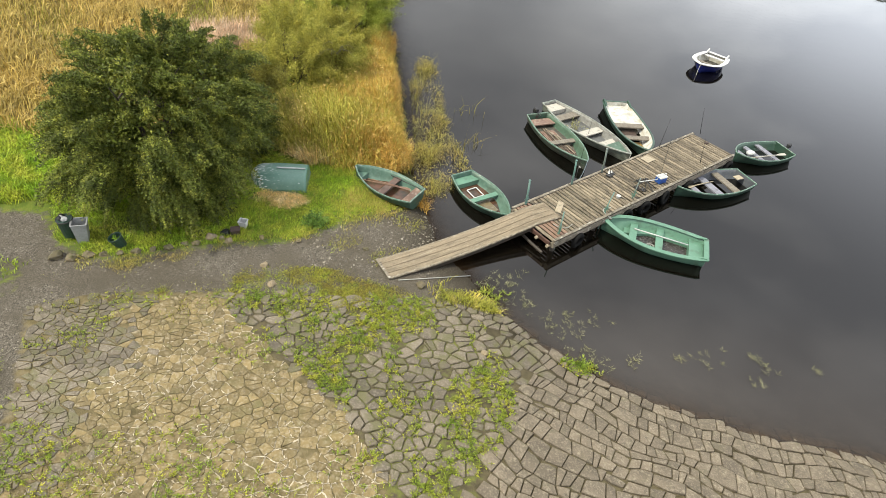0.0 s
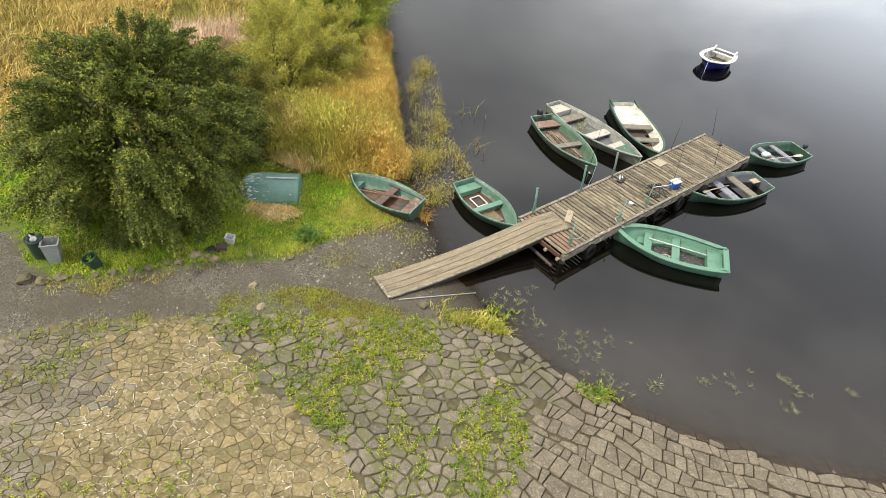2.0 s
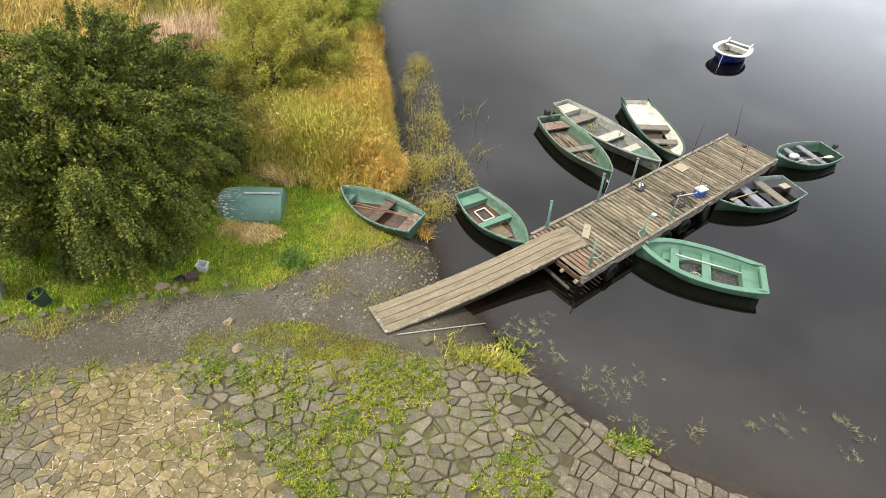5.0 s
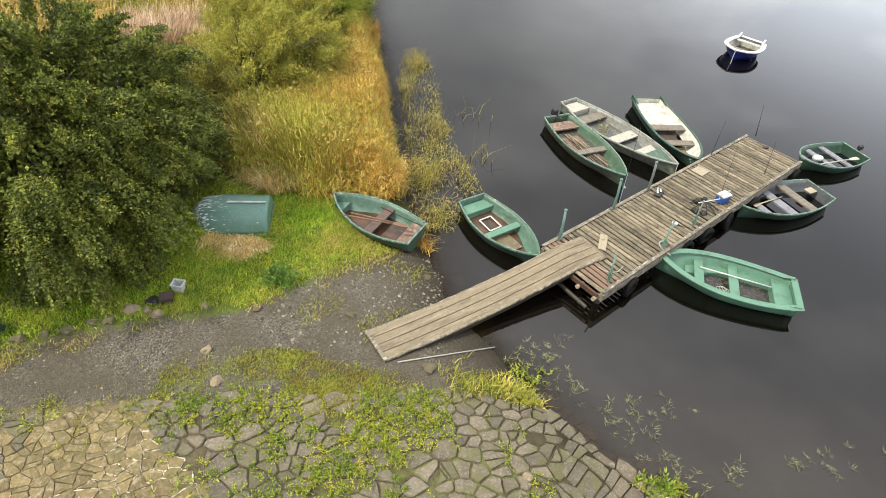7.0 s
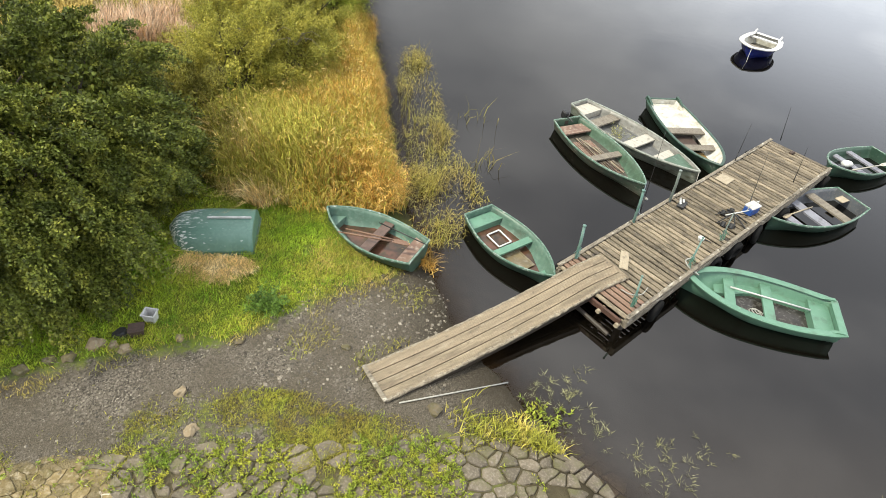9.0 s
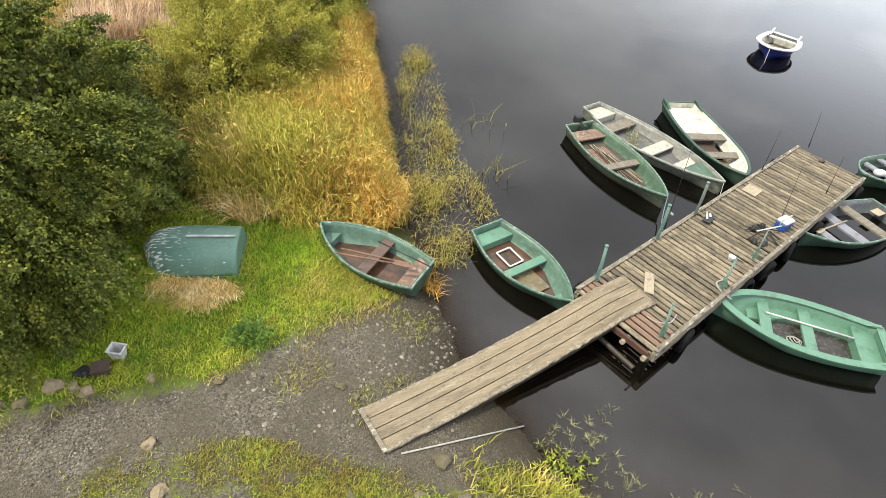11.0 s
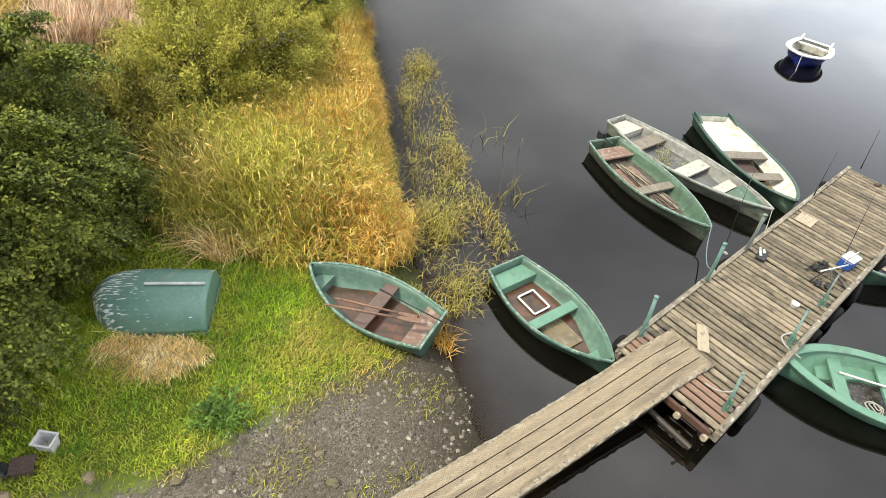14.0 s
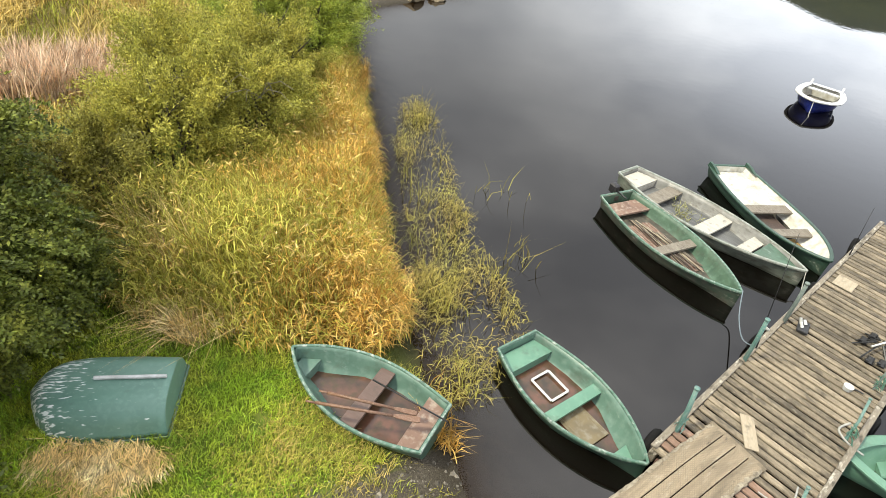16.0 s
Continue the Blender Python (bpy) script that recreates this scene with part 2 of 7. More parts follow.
oar_wood = mat("brown varnished oar", (0.30, 0.16, 0.10), (0.22, 0.115, 0.07), 5.0, 0.5, 0.1, (0.40, 0.26, 0.18), fine=40)
rock_tan = mat("tan boulder", (0.40, 0.31, 0.19), (0.30, 0.235, 0.15), 5.0, 0.9, 0.5, (0.48, 0.40, 0.28), fine=25, spread=0.15)
rock_grey = mat("grey mossy rock", (0.25, 0.195, 0.115), (0.14, 0.13, 0.05), 5.0, 0.9, 0.6, (0.24, 0.215, 0.17), fine=25, spread=0.2)
ochre_stain = mat("rusty ochre mat", (0.42, 0.26, 0.07), (0.32, 0.19, 0.05), 5.0, 0.8, 0.2, (0.55, 0.40, 0.16), fine=20)
inner_teal = mat("dull teal inside", (0.165, 0.29, 0.225), (0.12, 0.225, 0.17), 3.5, 0.45, 0.08, (0.21, 0.33, 0.265), fine=9)
bilge_red = mat("red brown bilge water", (0.19, 0.088, 0.055), (0.06, 0.042, 0.026), 3.4, 0.15, 0.0, (0.09, 0.065, 0.03), fine=7)
seat_red = mat("blotched red brown seat", (0.34, 0.21, 0.155), (0.25, 0.15, 0.11), 5.0, 0.7, 0.2, (0.52, 0.42, 0.34), fine=12)
hull_white = mat("weathered white hull", (0.34, 0.38, 0.32), (0.17, 0.21, 0.17), 4.0, 0.6, 0.15, (0.25, 0.28, 0.24), fine=9)
inner_brown = mat("muddy boat bottom", (0.115, 0.10, 0.075), (0.07, 0.065, 0.05), 5.0, 0.55, 0.2, (0.20, 0.175, 0.13), fine=9)
inner_bilge = mat("grey glass fibre bottom", (0.20, 0.205, 0.20), (0.10, 0.10, 0.095), 4.0, 0.35, 0.1, (0.30, 0.30, 0.29), fine=8, stretch=(0.35, 2.5, 1))
# dirt, chalking and scuffs
for m_ in (hull_green, hull_mint, hull_teal, inner_green, inner_white, inner_teal):
    weathered(m_, (0.055, 0.05, 0.035), 2.6, 0.54, 0.80, amount=0.75, seed=4.0)
    weathered(m_, (0.30, 0.34, 0.30), 9.0, 0.62, 0.74, stretch=(0.5, 1, 1.6), amount=0.45, seed=9.0)
for m_ in (hull_dirty, hull_white, rim_pale, inner_bare):
    weathered(m_, (0.07, 0.06, 0.04), 4.0, 0.48, 0.66, stretch=(0.6, 1, 2), amount=0.8, seed=5.0)
    weathered(m_, (0.33, 0.32, 0.28), 6.0, 0.58, 0.68, stretch=(0.5, 1, 2), amount=0.7, seed=2.0)
for m_ in (rim_green,):
    weathered(m_, (0.42, 0.44, 0.40), 11.0, 0.56, 0.66, amount=0.8, seed=3.0)
    weathered(m_, (0.05, 0.06, 0.045), 7.0, 0.58, 0.70, amount=0.7, seed=6.0)
for m_ in (seat_wood, seat_pale, seat_lilac, seat_brown, board_pale):
    weathered(m_, (0.05, 0.04, 0.03), 6.0, 0.54, 0.72, amount=0.7, seed=7.0)
weathered(deck_wood, (0.030, 0.025, 0.018), 3.2, 0.46, 0.66, stretch=(1.6, 1, 1), amount=0.75, seed=1.0)
weathered(deck_wood, (0.30, 0.26, 0.19), 14.0, 0.58, 0.70, stretch=(1.6, 0.7, 1), amount=0.7, seed=8.0)
weathered(plank_wood, (0.085, 0.068, 0.045), 2.2, 0.48, 0.70, stretch=(0.5, 2.2, 1), amount=0.7, seed=1.0)
weathered(plank_wood, (0.05, 0.04, 0.028), 13.0, 0.60, 0.70, stretch=(0.6, 1.2, 1), amount=0.8, seed=8.0)
weathered(plank_wood, (0.42, 0.37, 0.28), 7.0, 0.58, 0.72, stretch=(0.5, 1.5, 1), amount=0.6, seed=3.0)
weathered(beam_wood, (0.04, 0.034, 0.024), 6.0, 0.52, 0.64, stretch=(0.7, 1.6, 1), amount=0.85, seed=1.0)
weathered(beam_wood, (0.48, 0.45, 0.38), 9.0, 0.56, 0.66, stretch=(0.7, 1.6, 1), amount=0.8, seed=8.0)

deck_red = mat("rust red deck board", (0.34, 0.20, 0.135), (0.21, 0.13, 0.09), 7.0, 0.85, 0.4, (0.46, 0.33, 0.25), fine=45, spread=0.3, stretch=(6, 0.35, 3))


def netted(m, pitch, dark):
    """Lays a fine diamond net over a material."""
    n, l = m.node_tree.nodes, m.node_tree.links
    b = n["Principled BSDF"]
    src = b.inputs["Base Color"].links[0].from_socket
    co = n.new("ShaderNodeTexCoord")
    lines = []
    for turn in (0.9, -0.9):
        mp, w, r = n.new("ShaderNodeMapping"), n.new("ShaderNodeTexWave"), n.new("ShaderNodeMapRange")
        mp.inputs["Rotation"].default_value = (0, 0, turn)
        w.inputs["Scale"].default_value, w.inputs["Distortion"].default_value = 1.0 / (2 * pitch), 0.6
        r.inputs["From Min"].default_value, r.inputs["From Max"].default_value = 0.80, 0.95
        l.new(co.outputs["Object"], mp.inputs[0])
        l.new(mp.outputs[0], w.inputs["Vector"])
        l.new(w.outputs["Fac"], r.inputs["Value"])
        lines.append(r.outputs[0])
    top, k, mx = n.new("ShaderNodeMath"), n.new("ShaderNodeMath"), n.new("ShaderNodeMix")
    top.operation, k.operation = "MAXIMUM", "MULTIPLY"
    k.inputs[1].default_value = dark
    mx.data_type = "RGBA"
    mx.inputs[7].default_value = (0.06, 0.05, 0.04, 1)
    l.new(lines[0], top.inputs[0])
    l.new(lines[1], top.inputs[1])
    l.new(top.outputs[0], k.inputs[0])
    l.new(k.outputs[0], mx.inputs[0])
    l.new(src, mx.inputs[6])
    l.new(mx.outputs[2], b.inputs["Base Color"])
    return m


netted(plank_wood, 0.045, 0.38)
sunk_panel = mat("murky tan panel", (0.26, 0.20, 0.10), (0.19, 0.15, 0.085), 5.0, 0.4, 0.1, (0.34, 0.30, 0.22), fine=12)


def scratched(base, name):
    """A hull paint with white scuffs towards the bow."""
    m = base.copy()
    m.name = name
    n, l = m.node_tree.nodes, m.node_tree.links
    b = n["Principled BSDF"]
    src = b.inputs["Base Color"].links[0].from_socket
    co, mp, t = n.new("ShaderNodeTexCoord"), n.new("ShaderNodeMapping"), n.new("ShaderNodeTexNoise")
    mp.inputs["Scale"].default_value, mp.inputs["Rotation"].default_value = (5, 26, 8), (0, 0, 0.25)
    t.inputs["Scale"].default_value, t.inputs["Detail"].default_value = 1.6, 5.0
    sep, k, add, r, mx = n.new("ShaderNodeSeparateXYZ"), n.new("ShaderNodeMapRange"), n.new("ShaderNodeMath"), n.new("ShaderNodeMapRange"), n.new("ShaderNodeMix")
    mx.data_type = "RGBA"
    l.new(co.outputs["Object"], mp.inputs[0])
    l.new(mp.outputs[0], t.inputs["Vector"])
    l.new(co.outputs["Object"], sep.inputs[0])
    l.new(sep.outputs[0], k.inputs["Value"])
    k.inputs["From Min"].default_value, k.inputs["From Max"].default_value, k.inputs["To Min"].default_value, k.inputs["To Max"].default_value = 0.7, 1.5, -0.12, 0.09
    l.new(t.outputs[0], add.inputs[0])
    l.new(k.outputs[0], add.inputs[1])
    r.inputs["From Min"].default_value, r.inputs["From Max"].default_value = 0.57, 0.64
    l.new(add.outputs[0], r.inputs["Value"])
    l.new(r.outputs[0], mx.inputs[0])
    l.new(src, mx.inputs[6])
    mx.inputs[7].default_value = (0.72, 0.76, 0.74, 1)
    l.new(mx.outputs[2], b.inputs["Base Color"])
    return m


hull_chalky = mat("chalky teal gelcoat", (0.19, 0.36, 0.285), (0.155, 0.305, 0.24), 3.0, 0.4, 0.06, (0.215, 0.385, 0.31), fine=14)
weathered(hull_chalky, (0.05, 0.07, 0.055), 3.0, 0.60, 0.78, amount=0.5, seed=4.0)
hull_scuffed = scratched(hull_chalky, "scuffed teal gelcoat")

# ---- helpers for building ----
def part(name, bm, material, parent=None, label="", smooth=False):
    me = bpy.data.meshes.new(name)
    bm.to_mesh(me)
    bm.free()
    for mt in material if isinstance(material, (list, tuple)) else [material]:
        me.materials.append(mt)
    if smooth:
        for p in me.polygons:
            p.use_smooth = True
    ob = new(name, me)
    ob.parent = parent
    if label:
        ob["label"] = label
    return ob


def mesh_part(name, verts, faces, material, parent=None, label="", smooth=False):
    me = bpy.data.meshes.new(name)
    me.from_pydata(verts, [], faces)
    for mt in material if isinstance(material, (list, tuple)) else [material]:
        me.materials.append(mt)
    if smooth:
        me.polygons.foreach_set("use_smooth", [True] * len(me.polygons))
    ob = new(name, me)
    ob.parent = parent
    if label:
        ob["label"] = label
    return ob


def thing(name, m, label, category, group=""):
    ob = new(name)
    ob.matrix_world = m
    ob.empty_display_size = 0.1
    return tagged(ob, label, category, group)


def box(bm, x0, x1, y0, y1, z0, z1, bevel=0.0, m=None):
    """A box, its edges bevelled, added to bm."""
    r = bmesh.ops.create_cube(bm, size=1.0, matrix=Matrix.LocRotScale(((x0 + x1) / 2, (y0 + y1) / 2, (z0 + z1) / 2), None, (abs(x1 - x0), abs(y1 - y0), abs(z1 - z0))))
    vs = r["verts"]
    if bevel:
        es = list({e for v in vs for e in v.link_edges})
        g = bmesh.ops.bevel(bm, geom=es, offset=bevel, segments=1, affect="EDGES")
        vs = list({v for f in g["faces"] for v in f.verts} | {v for v in vs if v.is_valid})
    if m is not None:
        bmesh.ops.transform(bm, matrix=m, verts=vs)
    return vs


def tube(bm, pts, r0, r1=None, n=7):
    """A round bar along pts, its radius going from r0 to r1."""
    r1 = r0 if r1 is None else r1
    rings = []
    pts = [Vector(p) for p in pts]
    for i, p in enumerate(pts):
        d = (pts[min(i + 1, len(pts) - 1)] - pts[max(i - 1, 0)]).normalized()
        a = d.orthogonal().normalized() if i == 0 else (rings[-1][1] - d * rings[-1][1].dot(d)).normalized()
        b = d.cross(a)
        r = r0 + (r1 - r0) * i / max(len(pts) - 1, 1)
        rings.append(([bm.verts.new(p + r * (math.cos(2 * math.pi * k / n) * a + math.sin(2 * math.pi * k / n) * b)) for k in range(n)], a))
    for (u, _), (v, _) in zip(rings, rings[1:]):
        for k in range(n):
            bm.faces.new((u[k], u[(k + 1) % n], v[(k + 1) % n], v[k]))
    bm.faces.new(list(reversed(rings[0][0])))
    bm.faces.new(rings[-1][0])


def torus(bm, R, r, m, n=18, k=8):
    ring = []
    for i in range(n):
        a = 2 * math.pi * i / n
        ring.append([bm.verts.new(m @ Vector(((R + r * math.cos(2 * math.pi * j / k)) * math.cos(a), (R + r * math.cos(2 * math.pi * j / k)) * math.sin(a), r * math.sin(2 * math.pi * j / k)))) for j in range(k)])
    for i in range(n):
        for j in range(k):
            bm.faces.new((ring[i][j], ring[(i + 1) % n][j], ring[(i + 1) % n][(j + 1) % k], ring[i][(j + 1) % k]))


# ---- ground, water ----
SHORE = [(60, -4), (20, 4.6), (10.9, 6.5), (8.63, 6.85), (7.1, 7.35), (5.4, 7.9), (4.4, 8.45), (3.5, 9.15), (2.85, 9.95), (2.1, 11.1), (1.35, 12.15), (0.85, 13.0), (0.66, 13.9),
         (0.4, 15.2), (0.0, 16.5), (-0.2, 18), (-0.35, 20), (-0.52, 22), (-0.88, 24), (-1.32, 27), (-1.65, 30), (-1.95, 32.5), (-1.2, 35), (0.6, 36.6), (2.0, 38), (1.0, 43), (-4, 60), (-20, 110), (-60, 200)]
SH = np.array(SHORE, float)


def shore_dist(x, y):
    """Distance inland from the water's edge (out on the water: minus)."""
    p = np.stack([np.asarray(x, float), np.asarray(y, float)], -1)
    best = np.full(p.shape[:-1], 1e9)
    side = np.zeros(p.shape[:-1])
    for a, b in zip(SH, SH[1:]):
        ab = b - a
        t = np.clip(((p - a) @ ab) / (ab @ ab), 0, 1)
        q = p - (a + t[..., None] * ab)
        d = np.hypot(q[..., 0], q[..., 1])
        cr = ab[0] * (p[..., 1] - a[1]) - ab[1] * (p[..., 0] - a[0])
        near = d < best
        best = np.where(near, d, best)
        side = np.where(near, np.sign(cr), side)
    return best * side + 0.06 * bumps(p[..., 0], p[..., 1], 2.4, 19) + 0.035 * bumps(p[..., 0], p[..., 1], 6.5, 20)


def bumps(x, y, f, seed):
    """Cheap smooth unevenness between about -1 and 1."""
    r = np.random.RandomState(seed)
    out = 0
    for k in range(5):
        a, ph = r.uniform(0, 6.28), r.uniform(0, 6.28)
        w = f * r.uniform(0.6, 1.6)
        out = out + np.sin(w * (x * math.cos(a) + y * math.sin(a)) + ph + 1.3 * np.sin(0.6 * w * (x * math.sin(a) - y * math.cos(a)) + 2 * ph))
    return out / 3.0


def ground_z(x, y):
    d = shore_dist(x, y)
    land = 0.50 * (1 - np.exp(-np.maximum(d, 0) / 3.2)) + 0.012 * np.maximum(d - 4, 0) ** 1.0 * (np.maximum(d, 0) < 60) + 0.56 * (np.maximum(d, 0) >= 60) * 1.2
    wet = np.maximum(-1.8, 0.26 * np.minimum(d, 0))
    return np.where(d > 0, land, wet) + 0.02 * bumps(np.asarray(x, float), np.asarray(y, float), 2.5, 3) * np.clip(np.abs(d), 0, 1)


def gz(x, y):
    return float(ground_z(np.array([x]), np.array([y]))[0])


def axis_steps(lo, hi, a, b, step, grow=1.35):
    v = list(np.arange(a, b + 1e-6, step))
    s, q = step, b
    while q < hi:
        s *= grow
        q += s
        v.append(q)
    s, q = step, a
    while q > lo:
        s *= grow
        q -= s
        v.insert(0, q)
    return np.array(v)


def sheet(name, xs, ys, zfun, material):
    X, Y = np.meshgrid(xs, ys)
    Z = zfun(X, Y)
    v = np.stack([X, Y, Z], -1).reshape(-1, 3)
    nx = len(xs)
    f = [(j * nx + i, j * nx + i + 1, (j + 1) * nx + i + 1, (j + 1) * nx + i) for j in range(len(ys) - 1) for i in range(nx - 1)]
    return mesh_part(name, v.tolist(), f, material, smooth=True), X, Y

# ---- the ground sheet ----
gx = axis_steps(-900, 900, -14, 14, 0.16)
gy = axis_steps(-900, 900, 2, 34, 0.16)


def soil_mat():
    """Gravel, grassy soil, dry meadow and mortar bed, blended by the sheet's zones and broken up by noise."""
    m = bpy.data.materials.new("gravel, turf and mortar bed")
    m.use_nodes = True
    n, l = m.node_tree.nodes, m.node_tree.links
    b = n["Principled BSDF"]
    co = n.new("ShaderNodeTexCoord")

    def tex(scale, detail=5.0, rough=0.6):
        t = n.new("ShaderNodeTexNoise")
        t.inputs["Scale"].default_value, t.inputs["Detail"].default_value, t.inputs["Roughness"].default_value = scale, detail, rough
        l.new(co.outputs["Object"], t.inputs["Vector"])
        return t

    def ramp(src, stops):
        r = n.new("ShaderNodeValToRGB")
        e = r.color_ramp.elements
        while len(e) < len(stops):
            e.new(0.5)
        for s, (p, c) in zip(e, stops):
            s.position, s.color = p, (*c, 1)
        l.new(src, r.inputs[0])
        return r.outputs[0]

    def mix(f, a, c):
        x = n.new("ShaderNodeMix")
        x.data_type = "RGBA"
        l.new(f, x.inputs[0])
        l.new(a, x.inputs[6])
        l.new(c, x.inputs[7])
        return x.outputs[2]

    vor = n.new("ShaderNodeTexVoronoi")
    vor.inputs["Scale"].default_value = 48.0
    l.new(co.outputs["Object"], vor.inputs["Vector"])
    fine, coarse, mid = tex(45), tex(0.9), tex(6)
    grit = ramp(vor.outputs["Color"], [(0.15, (0.040, 0.034, 0.027)), (0.5, (0.108, 0.094, 0.075)), (0.85, (0.185, 0.163, 0.132)), (0.97, (0.36, 0.32, 0.265))])
    patch = n.new("ShaderNodeMapRange")
    patch.inputs["From Min"].default_value, patch.inputs["From Max"].default_value = 0.38, 0.62
    l.new(coarse.outputs[0], patch.inputs["Value"])
    gravel = mix(patch.outputs[0], grit, ramp(fine.outputs[0], [(0.3, (0.034, 0.029, 0.021)), (0.55, (0.095, 0.081, 0.060)), (0.75, (0.21, 0.18, 0.14))]))
    turf = ramp(mid.outputs[0], [(0.3, (0.065, 0.105, 0.012)), (0.55, (0.115, 0.150, 0.020)), (0.75, (0.165, 0.160, 0.040))])
    dry = ramp(mid.outputs[0], [(0.3, (0.120, 0.090, 0.030)), (0.7, (0.198, 0.150, 0.060))])
    bed = ramp(tex(3.2).outputs[0], [(0.30, (0.085, 0.070, 0.032)), (0.50, (0.145, 0.115, 0.058)), (0.70, (0.22, 0.182, 0.11))])
    dirt = ramp(mid.outputs[0], [(0.3, (0.066, 0.056, 0.032)), (0.7, (0.135, 0.112, 0.064))])
    at = n.new("ShaderNodeAttribute")
    at.attribute_name = "zone"
    sep = n.new("ShaderNodeSeparateColor")
    l.new(at.outputs["Color"], sep.inputs[0])

    def broken(src):
        a = n.new("ShaderNodeMath")
        a.operation = "MULTIPLY_ADD"
        l.new(mid.outputs[0], a.inputs[0])
        a.inputs[1].default_value = 0.9
        l.new(src, a.inputs[2])
        r = n.new("ShaderNodeMapRange")
        r.inputs["From Min"].default_value, r.inputs["From Max"].default_value = 0.82, 1.05
        l.new(a.outputs[0], r.inputs["Value"])
        return r.outputs[0]

    c = mix(broken(sep.outputs[2]), gravel, bed)
    c = mix(broken(at.outputs["Alpha"]), c, dirt)
    c = mix(broken(sep.outputs[0]), c, turf)
    c = mix(broken(sep.outputs[1]), c, dry)
    # the soaked margin along the water
    pos, wet = n.new("ShaderNodeSeparateXYZ"), n.new("ShaderNodeMapRange")
    l.new(co.outputs["Object"], pos.inputs[0])
    wet.inputs["From Min"].default_value, wet.inputs["From Max"].default_value, wet.inputs["To Min"].default_value, wet.inputs["To Max"].default_value = 0.02, 0.17, 0.85, 0.0
    l.new(pos.outputs[2], wet.inputs["Value"])
    mud = n.new("ShaderNodeRGB")
    mud.outputs[0].default_value = (0.026, 0.021, 0.013, 1)
    c = mix(wet.outputs[0], c, mud.outputs[0])
    deep = n.new("ShaderNodeMapRange")
    deep.inputs["From Min"].default_value, deep.inputs["From Max"].default_value = -0.02, -0.14
    l.new(pos.outputs[2], deep.inputs["Value"])
    c = mix(deep.outputs[0], c, ramp(tex(2.6).outputs[0], [(0.3, (0.060, 0.045, 0.026)), (0.5, (0.105, 0.080, 0.048)), (0.7, (0.17, 0.135, 0.085))]))
    l.new(c, b.inputs["Base Color"])
    b.inputs["Roughness"].default_value = 0.95
    b.inputs["Specular IOR Level"].default_value = 0.25
    add = n.new("ShaderNodeMath")
    l.new(vor.outputs["Distance"], add.inputs[0])
    l.new(mid.outputs[0], add.inputs[1])
    bp = n.new("ShaderNodeBump")
    bp.inputs["Strength"].default_value, bp.inputs["Distance"].default_value = 0.6, 0.03
    l.new(add.outputs[0], bp.inputs["Height"])
    l.new(bp.outputs[0], b.inputs["Normal"])
    return m


ground, GX, GY = sheet("ground", gx, gy, ground_z, soil_mat())
tagged(ground, "gravel path, turf and earth shore sloping into the lake", "ground", kind="structure")

